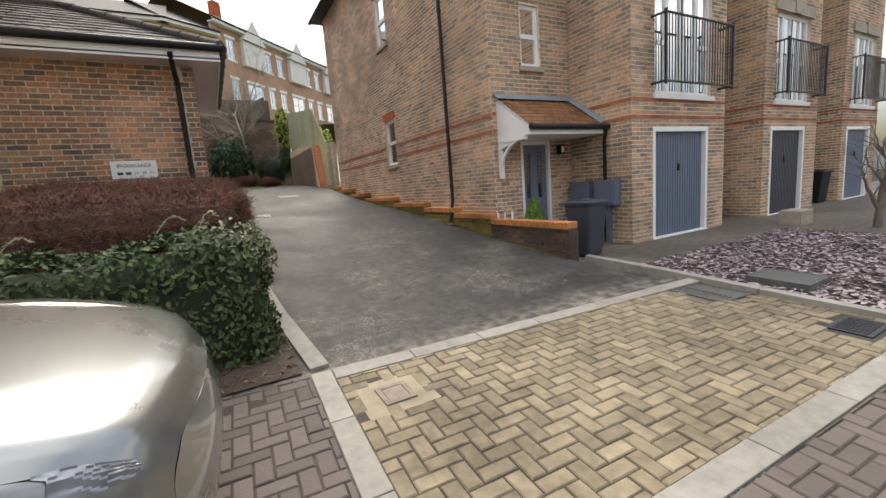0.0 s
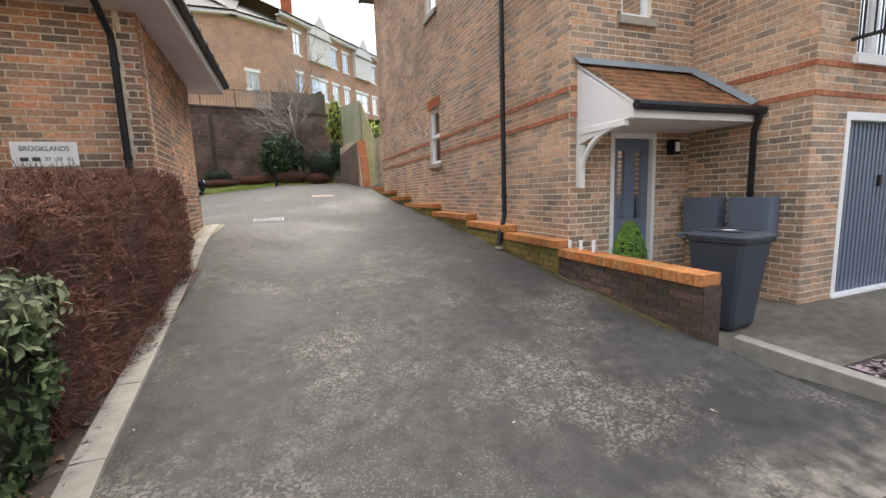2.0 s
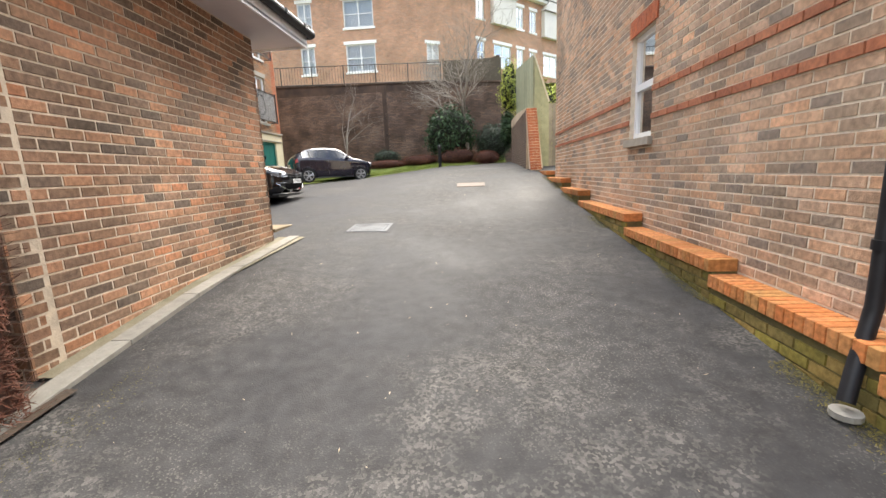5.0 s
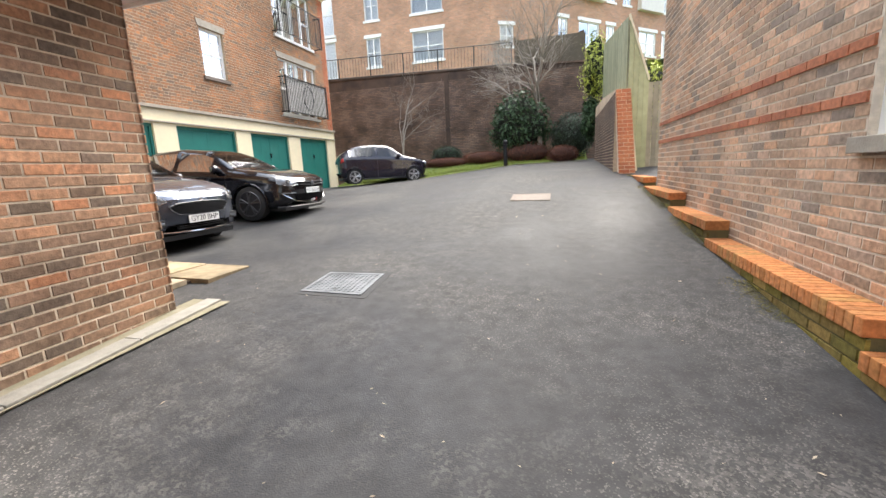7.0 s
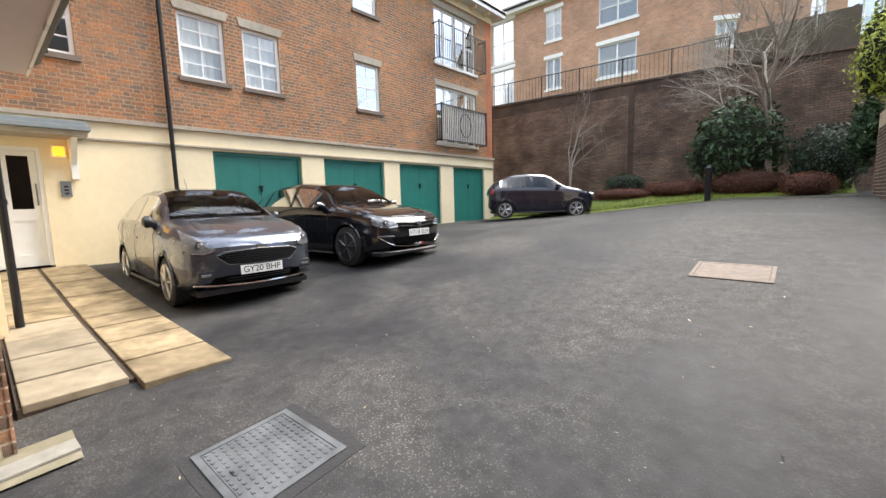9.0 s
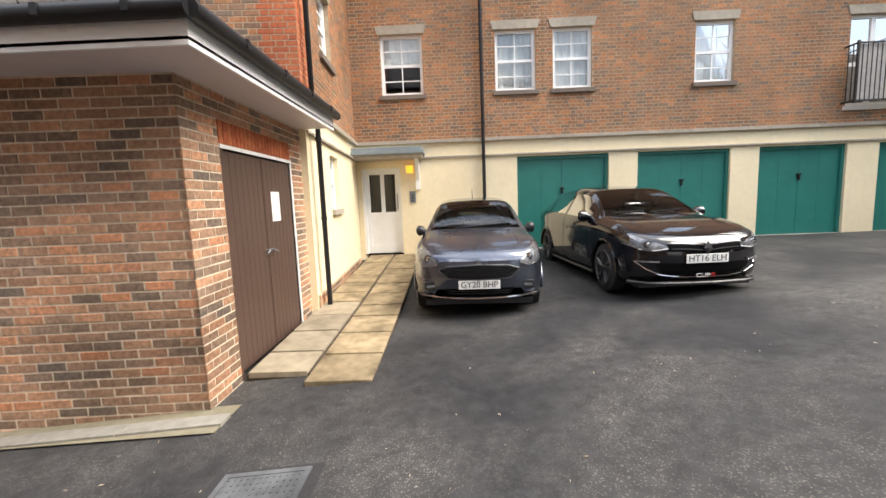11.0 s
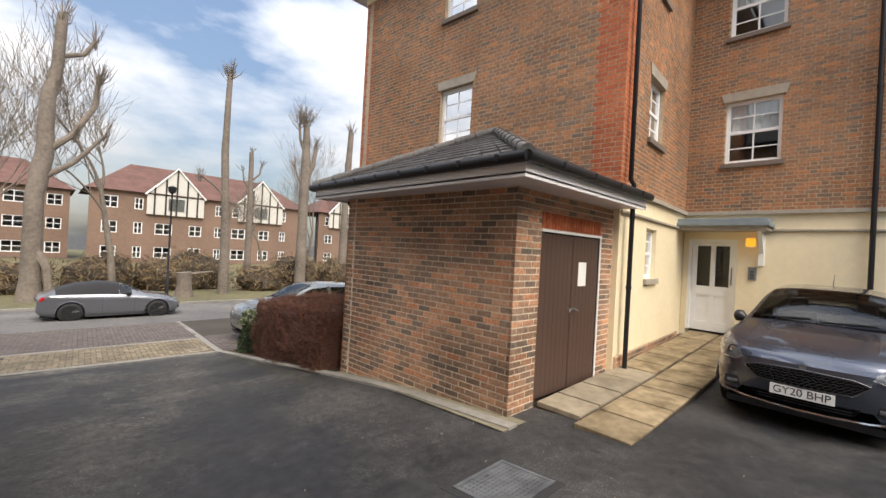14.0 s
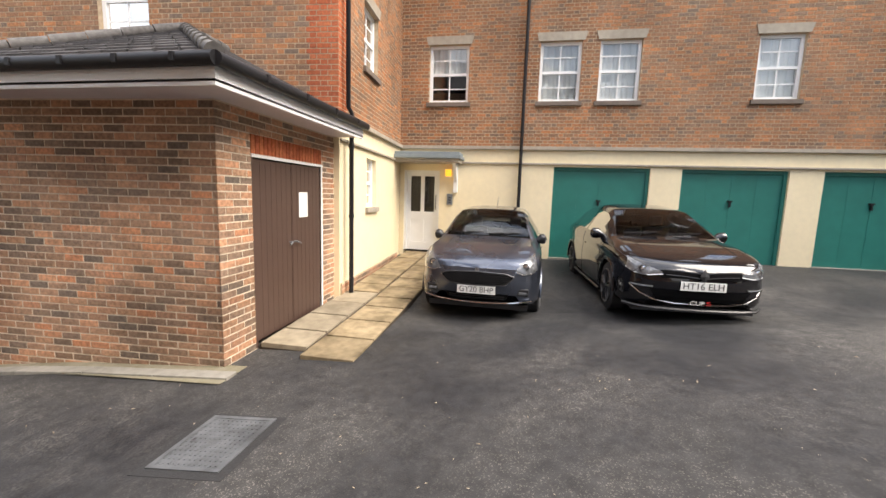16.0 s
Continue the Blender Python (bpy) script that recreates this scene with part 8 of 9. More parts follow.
rake = thing("fence_wing", (5.45, 20.4, 2.0), "narrow greenish fence panel with a raked pale top rail", "fence")
for i in range(4):
    x = 5.2 + i * 0.115
    part("board", Mesh().loft([[(x, 20.3, 1.6), (x + 0.11, 20.3, 1.6), (x + 0.11, 20.322, 1.6), (x, 20.322, 1.6)], [(x, 20.3, 5.25 - i * 0.36), (x + 0.11, 20.3, 4.9 - i * 0.36), (x + 0.11, 20.322, 4.9 - i * 0.36), (x, 20.322, 5.25 - i * 0.36)]], closed=True, caps=True), TIMBER, rake)
part("top_rail", Mesh().tube([(5.18, 20.29, 5.3), (5.66, 20.29, 3.82)], 0.03, 4), BOARDPALE, rake, "pale raked top rail")
part("edge_batten", Mesh().tube([(5.185, 20.0, 3.6), (5.36, 19.6, 1.65)], 0.022, 4), BOARDPALE, rake, "pale edge batten")
gate = thing("side_gate", (5.85, 20.5, 1.7), "weathered grey boarded side gate between fence and house", "gate")
for i in range(5):
    part("board", Mesh().box((5.55 + i * 0.125, 20.5, 1.62), (5.665 + i * 0.125, 20.525, 3.80)), TIMBER_GREY, gate)
part("gate_rail", Mesh().box((5.55, 20.526, 2.0), (6.17, 20.56, 2.1)), TIMBER_GREY, gate)
part("gate_rail", Mesh().box((5.55, 20.526, 3.4), (6.17, 20.56, 3.5)), TIMBER_GREY, gate)
bush("lime_conifer", (4.95, 26.9, 5.5), (0.5, 0.45, 1.15), 2600, 0.045, LIME, HOLLYCORE, "yellow green conifer hanging over the fence", 9, "bush", amp=0.5)
bush("ivy_clump", (4.72, 25.9, 3.55), (0.30, 0.4, 0.75), 1900, 0.055, LAUREL, HOLLYCORE, "green ivy over the top of the garden wall", 10, "plant", amp=0.4)
bush("bright_conifer", (6.6, 25.5, 3.85), (0.9, 0.7, 1.45), 2600, 0.06, LIME, HOLLYCORE, "yellow green conifer in the back garden", 12, "bush", amp=0.4)

# bollard on the lawn edge
bol = thing("bollard_light", (1.6, 25.6, ground_z(1.6, 25.6)), "black round bollard at the edge of the lawn", "bollard")
gz = ground_z(1.6, 25.6)
part("post", Mesh().tube([(1.6, 25.6, gz - 0.05), (1.6, 25.6, gz + 0.82)], 0.075, 14), BLACK, bol, smooth=True)
part("cap", Mesh().tube([(1.6, 25.6, gz + 0.82), (1.6, 25.6, gz + 0.93), (1.6, 25.6, gz + 1.0)], [0.09, 0.09, 0.03], 14), BLACK, bol, smooth=True)


# ---------- small things round the house door ----------
def wheelie_bin(place, turn, paint, label):
    ob = thing("wheelie_bin", place, label, "bin", "wheelie bins")
    base = Matrix.Translation(place) @ Matrix.Rotation(turn, 4, "Z") @ Matrix.Scale(0.88, 4)

    def put(nm, ms, material, lab="", bevel=0.0, smooth=False):
        ms.v = [tuple(base @ Vector(p)) for p in ms.v]
        return part(nm, ms, material, ob, lab, bevel, smooth)
    rows = []
    for z, w, d in ((0.0, 0.19, 0.18), (0.05, 0.205, 0.21), (0.55, 0.235, 0.26), (0.93, 0.255, 0.30), (0.955, 0.275, 0.32), (0.98, 0.275, 0.32)):
        rows.append([(sx * w, sy * d, z + 0.03) for sx, sy in ((-1, -0.85), (-0.85, -1), (0.85, -1), (1, -0.85), (1, 0.85), (0.85, 1), (-0.85, 1), (-1, 0.85))])
    put("body", Mesh().loft(rows, closed=True, caps=True), paint)
    lid = [[(sx * w, sy * d - 0.01, z) for sx, sy in ((-1, -0.85), (-0.85, -1), (0.85, -1), (1, -0.85), (1, 0.85), (0.85, 1), (-0.85, 1), (-1, 0.85))] for z, w, d in ((1.012, 0.285, 0.335), (1.045, 0.285, 0.335), (1.075, 0.24, 0.28), (1.085, 0.13, 0.16))]
    put("lid", Mesh().loft(lid, closed=True, caps=True), paint, "closed flat lid", bevel=0.006)
    put("lid_rib", Mesh().box((-0.2, -0.22, 1.07), (-0.12, 0.22, 1.095)).box((0.12, -0.22, 1.07), (0.2, 0.22, 1.095)), paint)
    put("handle", Mesh().tube([(-0.24, 0.33, 0.98), (-0.24, 0.43, 1.02), (0.24, 0.43, 1.02), (0.24, 0.33, 0.98)], 0.018, 8), paint, smooth=True)
    for s in (1, -1):
        put("wheel", Mesh().tube([(s * 0.24, 0.27, 0.10), (s * 0.29, 0.27, 0.10)], 0.10, 16), TYRE, smooth=True)
    put("axle", Mesh().tube([(-0.24, 0.27, 0.10), (0.24, 0.27, 0.10)], 0.012, 6), GALV)
    put("label_sticker", Mesh().box((-0.06, -0.05, 1.086), (0.06, 0.05, 1.089)), PLATE)
    return ob


BINGREY = mat("slate grey bin plastic", (0.045, 0.053, 0.07), 0.45, var=0.1, scale=8, bump=0.1)
wheelie_bin((6.02, 5.40, ground_z(5.98, 5.3) + 0.0), radians(4), BINGREY, "slate grey wheelie bin standing behind the low wall")
wheelie_bin((16.0, 5.8, ground_z(16.0, 5.8)), radians(-10), BLACK, "black wheelie bin before the neighbouring garage")
wheelie_bin((11.3, 6.4, ground_z(11.3, 6.4)), radians(5), BLACK, "black wheelie bin in the recess between the houses")
mb = thing("meter_box", (7.36, 6.3, 0.95), "grey blue meter box fixed to the brick wing wall", "meter box")
for k, y in enumerate((6.62, 6.0)):
    part("cabinet", Mesh().box((7.2, y - 0.24, 0.72), (7.37, y + 0.24, 1.2)), BLUEGREY, mb, bevel=0.012)
    part("cabinet_door", Mesh().box((7.19, y - 0.2, 0.76), (7.2, y + 0.2, 1.16)), BLUEGREY, mb, bevel=0.003)
    part("duct", Mesh().box((7.28, y - 0.05, -0.05), (7.37, y + 0.05, 0.72)), BLUEGREY, mb)
pl = thing("door_lamp", (6.98, 6.9, 1.9), "small black wall lantern beside the front door", "lamp")
part("lantern", Mesh().box((6.94, 6.82, 1.78), (7.06, 6.938, 1.98)), BLACK, pl, bevel=0.008)
part("lens", Mesh().box((6.965, 6.812, 1.82), (7.035, 6.82, 1.94)), CURTAIN, pl)
pot = thing("potted_conifer", (5.75, 6.35, 0.0), "small bright green clipped conifer in a pot behind the low wall", "plant")
part("pot", Mesh().tube([(5.75, 6.35, -0.02), (5.75, 6.35, 0.3), (5.75, 6.35, 0.33)], [0.12, 0.17, 0.18], 14), BRICK_RED, pot, smooth=True)
rg = random.Random(77)
cp = []
for _ in range(2600):
    f = rg.random()
    a = rg.uniform(0, 6.283)
    r = 0.17 * math.sin(math.pi * min(1, 0.25 + 0.75 * f)) ** 0.7 * rg.uniform(0.85, 1.05) + 0.015
    cp.append((Vector((5.75 + r * math.cos(a), 6.35 + r * math.sin(a), 0.3 + 0.68 * f)), Vector((math.cos(a), math.sin(a), 0.6))))
part("foliage", leaves(cp, 0.016, rg, 0.6, 2.0), BRIGHT, pot, kind="stuff")
# dark core paints the shade inside the conifer
part("inner_growth", Mesh().tube([(5.75, 6.35, 0.3), (5.75, 6.35, 0.6), (5.75, 6.35, 0.85), (5.75, 6.35, 0.96)], [0.13, 0.14, 0.08, 0.01], 10), HOLLYCORE, pot, smooth=True)
for k, (y, h) in enumerate(((6.84, 0.10), (6.64, 0.12), (6.42, 0.14))):
    bt = thing("white_post", (5.3, y, 0.64), "short white post standing on the low wall coping", "post", "white posts on the wall")
    part("shaft", Mesh().box((5.28, y - 0.015, 0.652), (5.31, y + 0.015, 0.652 + h)), UPVC, bt, bevel=0.003)
trough = thing("stone_trough", (9.6, 4.7, ground_z(9.6, 4.7)), "small weathered stone planter beside the slate bed", "planter")
part("basin", Mesh().box((11.0, 4.3, -0.06), (11.55, 4.7, 0.26)), STONE, trough, bevel=0.02)
bare_tree("garden_shrub", (11.4, 3.3, ground_z(11.4, 3.3)), 2.6, 0.07, 41, BARK, "gnarled leafless garden shrub in the slate bed", 4, 0.8, tip=0.3, up=0.1)
# door sign of the flats on the bin store
sgn = thing("name_sign", (-0.3, 8.36, 1.8), "white name sign with black lettering on the bin store", "sign")
part("board", Mesh().box((-0.59, 8.37, 1.82), (-0.02, 8.385, 2.08)), WHITE, sgn, bevel=0.003)
SGM = Euler((radians(90), 0, 0)).to_matrix().to_4x4()
SIGNINK = mat("green black lettering", (0.03, 0.06, 0.05), 0.6, var=0.1)
text_part("sign_text", "BROOKLANDS", 0.075, Matrix.Translation((-0.305, 8.368, 2.005)) @ SGM, SIGNINK, sgn, width=0.42)
text_part("sign_numbers", "37  39  41", 0.06, Matrix.Translation((-0.19, 8.368, 1.895)) @ SGM, SIGNINK, sgn, width=0.24)
for k in range(2):
    part("sign_bar", Mesh().box((-0.52 + k * 0.1, 8.366, 1.875), (-0.45 + k * 0.1, 8.369, 1.915)), SIGNINK, sgn)

# ---------- across the street ----------
TUDOR = mat("white gable render", (0.56, 0.54, 0.49), 0.85, var=0.06)
BEAM = mat("black timber beam", (0.03, 0.025, 0.022), 0.8, var=0.2)
ROOFBROWN = mat("brown far roof", (0.12, 0.06, 0.048), 0.9, var=0.25, scale=1.5, bump=0.2)


def street_flats(name, x0, x1, y, z0, eave, ridge, gables, label, seed):
    p = Plane((x1, y), (x0, y))
    ob = thing(name, ((x0 + x1) / 2, y, z0), label, "apartment building")
    Lh = p.length
    wins = []
    u = 1.2
    k = 0
    while u < Lh - 2:
        w = (1.5, 0.9, 1.9)[k % 3]
        for s in range(3):
            zz = z0 + 0.9 + s * (eave - z0) / 3
            wins.append((u, u + w, zz, zz + 1.45))
        u += w + (1.6, 1.3, 1.9)[k % 3]
        k += 1
    part("wall", wall_shell(p, z0, eave, 0.4, wins), FARBRICK, ob)
    for a, b, c, d in wins:
        wd = part("window", ring_frame(p, a, b, c, d, 0.10, -0.2, -0.05), UPVC, ob)
        part("mullion", Mesh().box(((a + b) / 2 - 0.05, -0.19, c + 0.1), ((a + b) / 2 + 0.05, -0.06, d - 0.1), p), UPVC, wd)
        part("transom", Mesh().box((a + 0.1, -0.18, (c + d) / 2 - 0.035), (b - 0.1, -0.07, (c + d) / 2 + 0.035), p), UPVC, wd)
        part("pane", Mesh().box((a + 0.1, -0.15, c + 0.1), (b - 0.1, -0.14, d - 0.1), p), GLASS, wd)
    # unseen dark sheet added so that the windows look into shade
    part("inner_wall", Mesh().box((0.2, -1.6, z0), (Lh - 0.2, -1.4, eave), p), DARKROOM, ob)
    dp = 7.0
    part("roof", Mesh().add([p(-0.5, 0.5, eave), p(Lh + 0.5, 0.5, eave), p(Lh - 4.5, -dp, ridge), p(4.5, -dp, ridge), p(-0.5, -2 * dp, eave), p(Lh + 0.5, -2 * dp, eave)], [(0, 1, 2, 3), (4, 3, 2, 5), (0, 3, 4), (1, 5, 2)]), ROOFBROWN, ob)
    for gu in gables:
        w, h = 3.2, 3.4
        g = part("gable", Mesh().add([p(gu - w, 0.35, eave - 2.6), p(gu + w, 0.35, eave - 2.6), p(gu + w, 0.35, eave + 0.1), p(gu, 0.35, eave + h), p(gu - w, 0.35, eave + 0.1), p(gu - w, 0, eave - 2.6), p(gu + w, 0, eave - 2.6)], [(0, 1, 2, 3, 4), (0, 5, 6, 1)]), TUDOR, ob, "white gable with black timbering")
        bm2 = Mesh()
        for q in (-2.4, -1.2, 0, 1.2, 2.4):
            bm2.box((gu + q - 0.1, 0.352, eave - 2.6), (gu + q + 0.1, 0.40, eave + 0.1 + (h) * (1 - abs(q) / w)), p)
        bm2.box((gu - w, 0.353, eave - 0.1), (gu + w, 0.405, eave + 0.1), p)
        part("timbering", bm2, BEAM, g)
        part("bargeboard", Mesh().tube([p(gu - w - 0.2, 0.45, eave - 0.15), p(gu, 0.45, eave + h + 0.15), p(gu + w + 0.2, 0.45, eave - 0.15)], 0.14, 4), WHITE, g)
        part("gable_roof", Mesh().add([p(gu - w - 0.3, 0.5, eave - 0.2), p(gu, 0.5, eave + h + 0.2), p(gu, -dp, eave + h + 0.2), p(gu - w - 0.3, -2, eave - 0.2), p(gu + w + 0.3, 0.5, eave - 0.2), p(gu + w + 0.3, -2, eave - 0.2)], [(0, 1, 2, 3), (1, 4, 5, 2)]), ROOFBROWN, g)
        part("window", Mesh().box((gu - 0.9, 0.36, eave - 2.0), (gu + 0.9, 0.42, eave - 0.4), p), GLASS, g)
    return ob


FARBRICK = mat("far red brick", (0.20, 0.13, 0.095), 0.9, var=0.15, scale=3, bigscale=0.3)
street_flats("apartment_building", -25.5, 1.0, -49, -1.2, 7.9, 12.2, (8.7, 19.5), "long red brick flats with white timbered gables across the street", 1)
street_flats("apartment_building", 2.4, 24.0, -58, -1.2, 8.0, 12.0, (3.6, 9.0), "red brick flats with small gables further down the street", 2)
street_flats("apartment_building", -50.0, -29.5, -52, -1.2, 8.2, 11.5, (5.0,), "red brick flats behind the bare trees", 3)


def pollard(base, trunk, limbs, heads, label, seed, shoots=26, reach=1.3):
    """A cut-back street tree: a crooked trunk, heavy limbs and brushes of thin shoots on the cut ends."""
    x, y = base
    g = ground_z(x, y) - 0.15
    ob = thing("pollarded_tree", (x, y, g), label, "tree")
    rg = random.Random(seed)

    def path(pts):
        fine_p, fine_r = [], []
        for i in range(len(pts) - 1):
            for q in range(4):
                f = q / 4
                w = 0.05 * noise.noise(Vector((i * 3.1 + q, seed, 0.5)))
                fine_p.append((x + pts[i][0] + (pts[i + 1][0] - pts[i][0]) * f + w, y + pts[i][1] + (pts[i + 1][1] - pts[i][1]) * f + w, g + pts[i][2] + (pts[i + 1][2] - pts[i][2]) * f))
                fine_r.append((pts[i][3] + (pts[i + 1][3] - pts[i][3]) * f) * (1 + 0.12 * noise.noise(Vector((i * 2.3 + q * 0.7, 4, seed)))))
        e = pts[-1]
        return fine_p + [(x + e[0], y + e[1], g + e[2])], fine_r + [e[3]]
    part("trunk", Mesh().tube(*path(trunk), 12), BARK, ob, smooth=True)
    for lb in limbs:
        part("limb", Mesh().tube(*path(lb), 8), BARK, ob, smooth=True)
    tw = Mesh()
    for hx_, hy_, hz, n_, ln in heads:
        for _ in range(n_):
            d = Vector((rg.gauss(0, 0.42), rg.gauss(0, 0.42), rg.uniform(0.5, 1.2))).normalized()
            a = Vector((x + hx_, y + hy_, g + hz - rg.uniform(0, 0.9) * ln * 0.6))
            k_ = ln * rg.uniform(0.5, 1.1)
            m_ = a + d * k_ * 0.45
            d2 = (d + Vector((rg.uniform(-.2, .2), rg.uniform(-.2, .2), 0.5))).normalized()
            tw.tube([a, m_, m_ + d2 * k_ * 0.55], [0.026, 0.018, 0.006], 3, caps=False)
            for _2 in range(2):
                d3 = (d2 + Vector((rg.uniform(-.7, .7), rg.uniform(-.7, .7), 0.2))).normalized()
                tw.tube([m_, m_ + d3 * k_ * 0.4], [0.012, 0.004], 3, caps=False)
    part("shoot_brush", tw, BARK, ob, kind="stuff")
    return ob


pollard((4.8, -12.0), [(0, 0, 0, 0.50), (0.0, 0, 1.2, 0.38), (0.0, 0, 5.2, 0.36), (-0.25, 0, 7.0, 0.34), (-0.25, 0, 9.5, 0.30), (-0.55, 0, 11.2, 0.24), (-0.6, 0, 13.6, 0.2)],
        [[(-0.2, 0, 7.0, 0.16), (-1.1, 0.1, 8.0, 0.14), (-1.9, 0, 9.6, 0.12), (-2.0, 0.2, 11.0, 0.09)], [(-0.1, 0, 5.8, 0.14), (-1.2, 0.2, 6.7, 0.11), (-2.3, 0.2, 8.2, 0.07)], [(-0.5, 0, 11.6, 0.13), (-1.4, 0, 12.0, 0.1), (-1.8, 0, 12.8, 0.08)], [(0.1, 0, 3.0, 0.2), (-0.5, 0.3, 1.8, 0.16), (-0.7, 0.4, 0.0, 0.16)]],
        [(-0.6, 0, 13.6, 22, 1.4), (-2.0, 0.2, 11.0, 26, 1.3), (-2.3, 0.2, 8.2, 18, 1.1), (-1.8, 0, 12.8, 16, 1.1), (-1.2, 0.1, 8.3, 14, 1.3), (-0.3, 0, 10.2, 16, 1.3)], "tall pollarded bare street tree with heavy crooked limbs", 51)
pollard((-3.6, -13.0), [(0, 0, 0, 0.3), (0.1, 0, 5, 0.24), (0.3, 0, 9, 0.2), (0.25, 0, 13.6, 0.15)], [[(0.05, 0, 6.0, 0.09), (0.9, 0.1, 6.8, 0.06), (1.7, 0.1, 7.3, 0.03)]], [(0.25, 0, 13.7, 46, 1.2), (1.6, 0.1, 7.2, 14, 0.8)], "tall bare pole of a pollarded tree", 53)
pollard((-5.6, -15.0), [(0, 0, 0, 0.26), (0.0, 0, 5, 0.2), (0.1, 0, 9.6, 0.14)], [[(0.05, 0, 7.6, 0.08), (-0.5, 0, 8.2, 0.06), (-0.6, 0, 8.9, 0.05)], [(0.05, 0, 7.0, 0.08), (0.5, 0, 7.6, 0.05), (0.6, 0, 8.3, 0.04)]], [(0.1, 0, 9.6, 8, 0.6), (-0.6, 0, 8.9, 8, 0.6), (0.6, 0, 8.3, 6, 0.6)], "short pollarded bare trunk with cut stubs", 54)
pollard((-8.35, -12.5), [(0, 0, 0, 0.5), (0.1, 0, 1.0, 0.36), (0.15, 0, 6.0, 0.32), (0.1, 0, 8.4, 0.34), (0.2, 0, 11.6, 0.2)], [[(0.15, 0, 7.6, 0.2), (-0.4, 0.1, 9.0, 0.16), (-0.5, 0.1, 10.4, 0.12)], [(0.15, 0, 7.2, 0.1), (0.7, 0, 8.2, 0.07), (0.9, 0, 8.8, 0.05)], [(0.2, 0, 9.6, 0.12), (0.6, 0, 10.6, 0.1), (0.7, 0, 11.6, 0.08)]], [(0.2, 0, 12.0, 46, 1.7), (-0.5, 0.1, 10.5, 18, 1.1), (0.7, 0, 11.8, 26, 1.5), (0.9, 0, 8.8, 12, 0.9)], "tall pale pollarded tree with upright shoots", 55)
pollard((-12.6, -14.5), [(0, 0, 0, 0.36), (0, 0, 7.0, 0.28), (-0.2, 0, 12.6, 0.22)], [], [(-0.2, 0, 12.7, 26, 1.0), (-0.1, 0, 9.5, 14, 1.2)], "pale straight pollarded trunk beside the flats", 56)
for x, y, h, r, sd, lv, lab in ((1.6, -14.0, 16.0, 0.19, 52, 5, "spreading bare tree with fine twigs on the verge"), (-13.0, -22.0, 13.0, 0.16, 59, 5, "bare tree with fine reddish twigs"), (7.6, -18.0, 13.0, 0.2, 57, 5, "bare tree on the verge"), (-10.0, -24.0, 10.0, 0.14, 58, 5, "slender bare tree behind the verge")):
    bare_tree("bare_tree", (x, y, ground_z(x, y) - 0.1), h, r, sd, BARK, lab, lv, 0.62, trunk_to=0.75, kids=3, tip=0.36, up=0.22, tuft=1, shrink=0.6)
SCRUB = leaf_mat("dry winter scrub", (0.23, 0.16, 0.085), (0.12, 0.085, 0.05), 0.9)
# dark core colour stands in for shade inside the scrub
SCRUBCORE = mat("dark scrub inside", (0.055, 0.042, 0.028), 0.95, var=0.4, scale=5, bump=0.5, bscale=20)
rg = random.Random(88)
for k in range(16):
    x = 14 - k * 2.9 + rg.uniform(-0.6, 0.6)
    y = -15.5 + rg.uniform(-1.2, 1.2)
    rz = rg.uniform(0.9, 1.6)
    bush("scrub_thicket", (x, y, ground_z(x, y) + rz * 0.7), (2.0, 1.1, rz), 2600, 0.05, SCRUB, SCRUBCORE, "tangled leafless winter scrub on the verge", 100 + k, "scrub", long=3.0, amp=0.5)
stump = thing("tree_stump", (-1.2, -11.5, ground_z(-1.2, -11.5)), "cut ivy-covered tree stump on the verge", "stump")
part("stump_body", Mesh().tube([(-1.2, -11.5, -0.9), (-1.2, -11.5, 0.2), (-1.15, -11.5, 0.75)], [0.5, 0.34, 0.38], 12), BARK, stump, smooth=True)
part("branch_stub", Mesh().tube([(-1.15, -11.5, 0.6), (-2.6, -11.6, 0.8)], [0.1, 0.05], 6), BARK, stump)
lp = thing("street_lamp", (-0.3, -10.9, ground_z(-0.3, -10.9)), "slim black street lamp column on the verge", "street lamp")
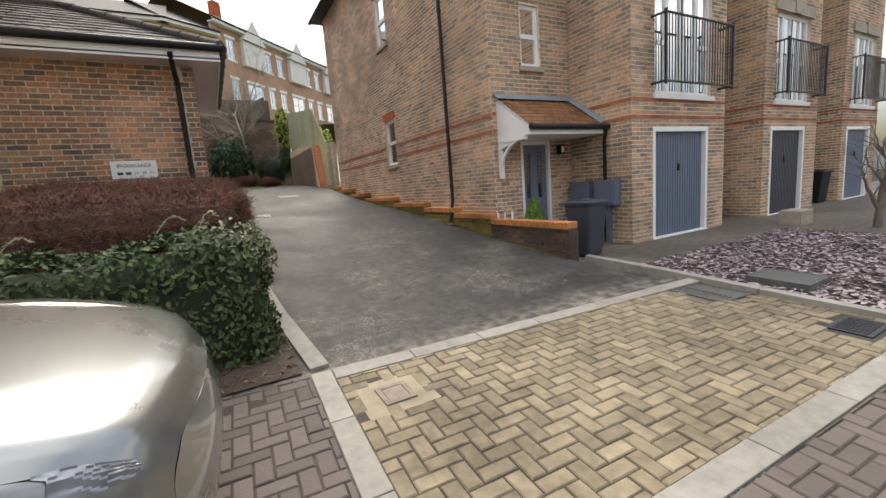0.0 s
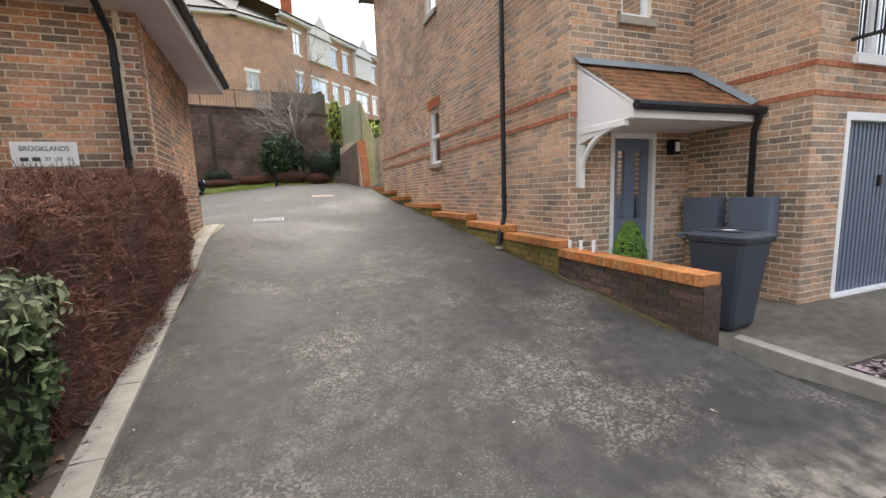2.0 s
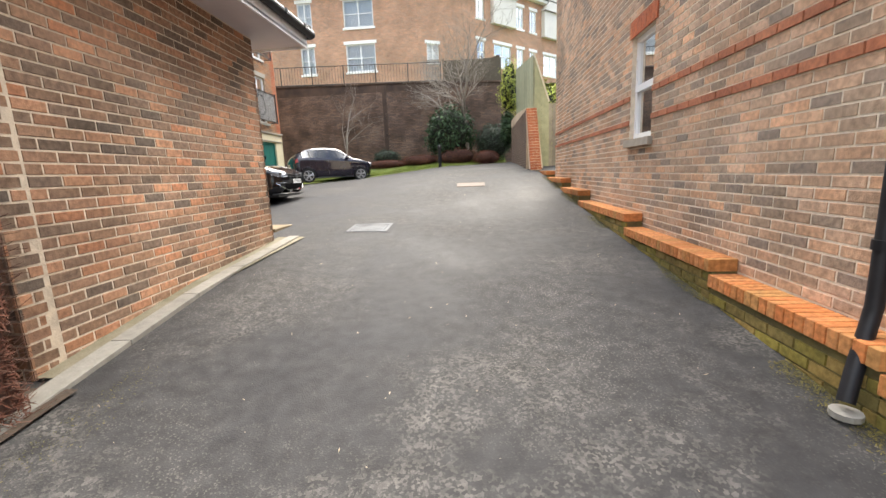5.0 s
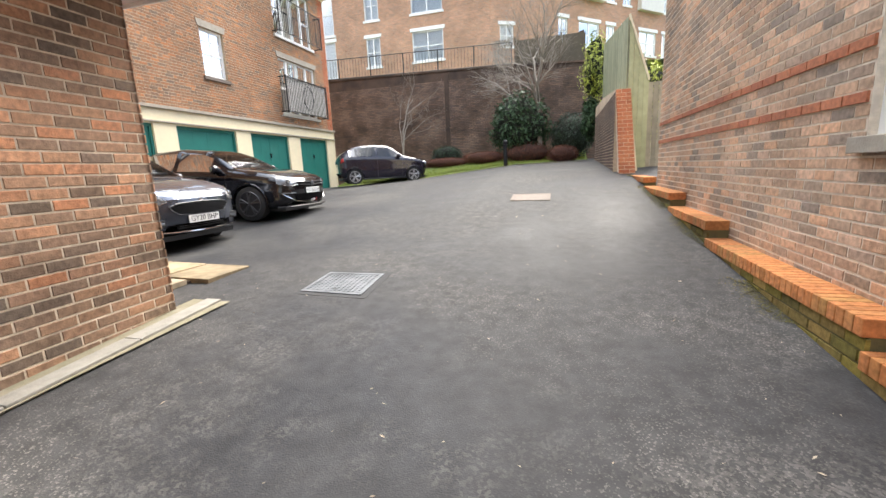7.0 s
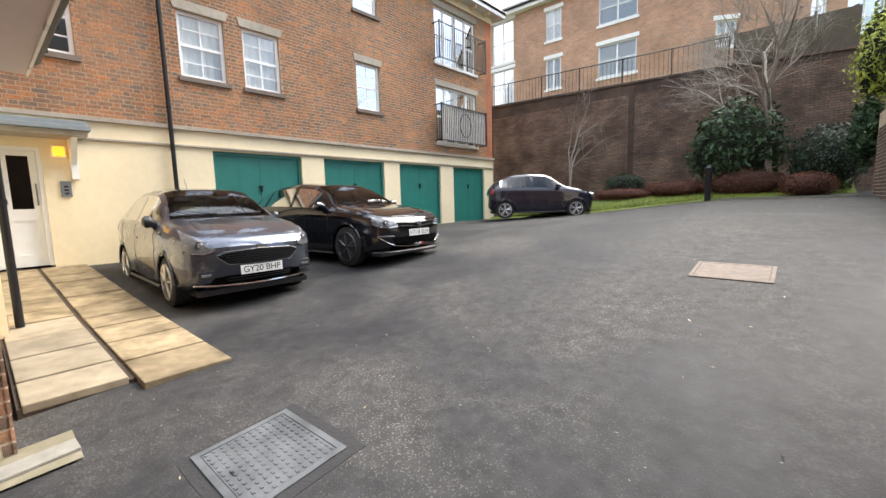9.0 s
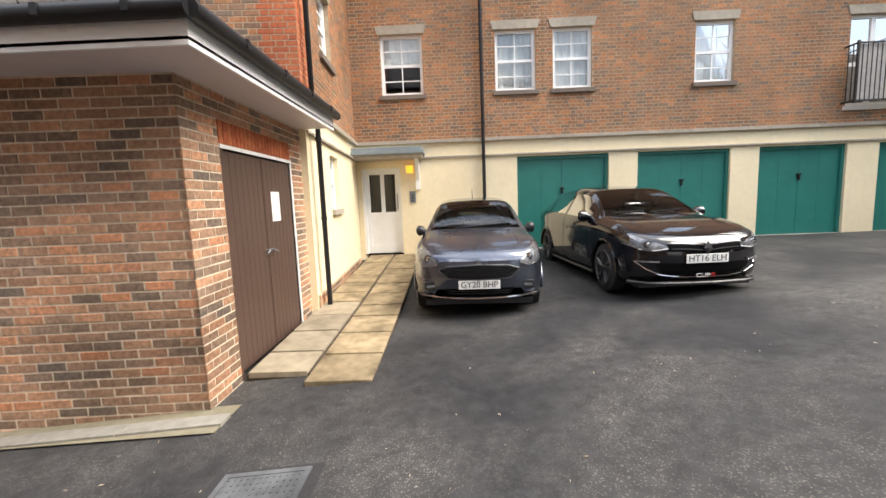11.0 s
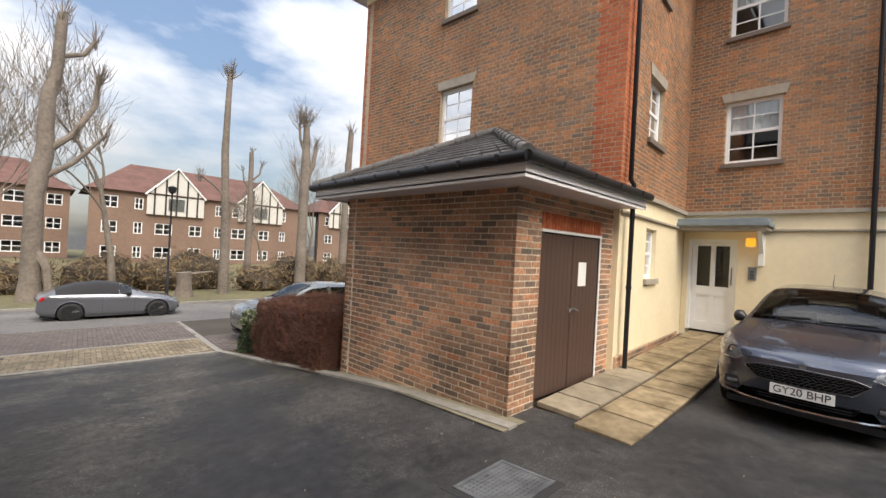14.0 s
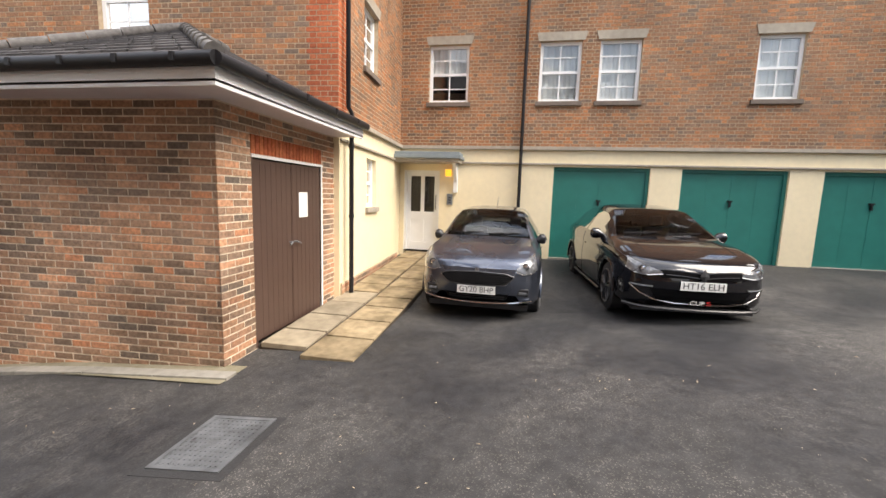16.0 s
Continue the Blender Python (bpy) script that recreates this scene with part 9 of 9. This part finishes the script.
part("column", Mesh().tube([(-0.3, -10.9, -0.8), (-0.3, -10.9, 0.4), (-0.3, -10.9, 0.45), (-0.3, -10.9, 4.9)], [0.085, 0.085, 0.055, 0.045], 10), BLACK, lp, smooth=True)
part("lantern", Mesh().tube([(-0.3, -10.9, 4.9), (-0.3, -10.9, 5.0), (-0.3, -10.9, 5.25), (-0.3, -10.9, 5.32)], [0.06, 0.17, 0.2, 0.05], 12), BLACK, lp, smooth=True)


# moss along the foot of the walls, and bits of leaf and grit blown over the tarmac
MOSS = leaf_mat("yellow green moss", (0.15, 0.125, 0.035), (0.085, 0.08, 0.03), 0.95)
FLAKE = leaf_mat("pale leaf scrap", (0.42, 0.36, 0.27), (0.26, 0.20, 0.13), 0.9)
rg = random.Random(61)


def strewn(name, pts, size, material, label, category):
    ms = Mesh()
    for x, y in pts:
        n = Vector((rg.uniform(-.5, .5), rg.uniform(-.5, .5), 1))
        got = leaves([((x, y, ground_z(x, y) + 0.008), n)], size * rg.uniform(0.5, 1.3), rg, 0.2)
        k = len(ms.v)
        ms.v += got.v
        ms.f.append((k, k + 1, k + 2, k + 3))
        ms.m.append(0)
    return tagged(part(name, ms, material), label, category, kind="stuff")


moss = []
while len(moss) < 16000:
    y = rg.uniform(5.2, 19.0)
    x = 5.165 - abs(rg.gauss(0, 0.07))
    if noise.noise(Vector((x * 2, y * 0.9, 3))) > -0.12 + (5.165 - x) * 1.1:
        moss.append((x, y))
strewn("moss_patch", moss, 0.0055, MOSS, "yellow green moss along the foot of the brick wall", "moss")
strewn("moss_patch", [(1.17 + abs(rg.gauss(0, 0.12)), rg.uniform(4.2, 8.6)) for _ in range(2500)], 0.004, MOSS, "yellow green moss along the edging of the drive", "moss")
strewn("moss_patch", [(rg.uniform(-3.5, 4.6), 24.75 + rg.gauss(0, 0.12)) for _ in range(3000)], 0.014, MOSS, "moss along the edge of the lawn", "moss")
strewn("leaf_scrap", [(rg.uniform(-0.5, 5.1), rg.uniform(4.0, 24.0)) for _ in range(700)], 0.008, FLAKE, "pale scraps of leaf and grit on the tarmac", "leaves")
lay_paving()
lay_singles()
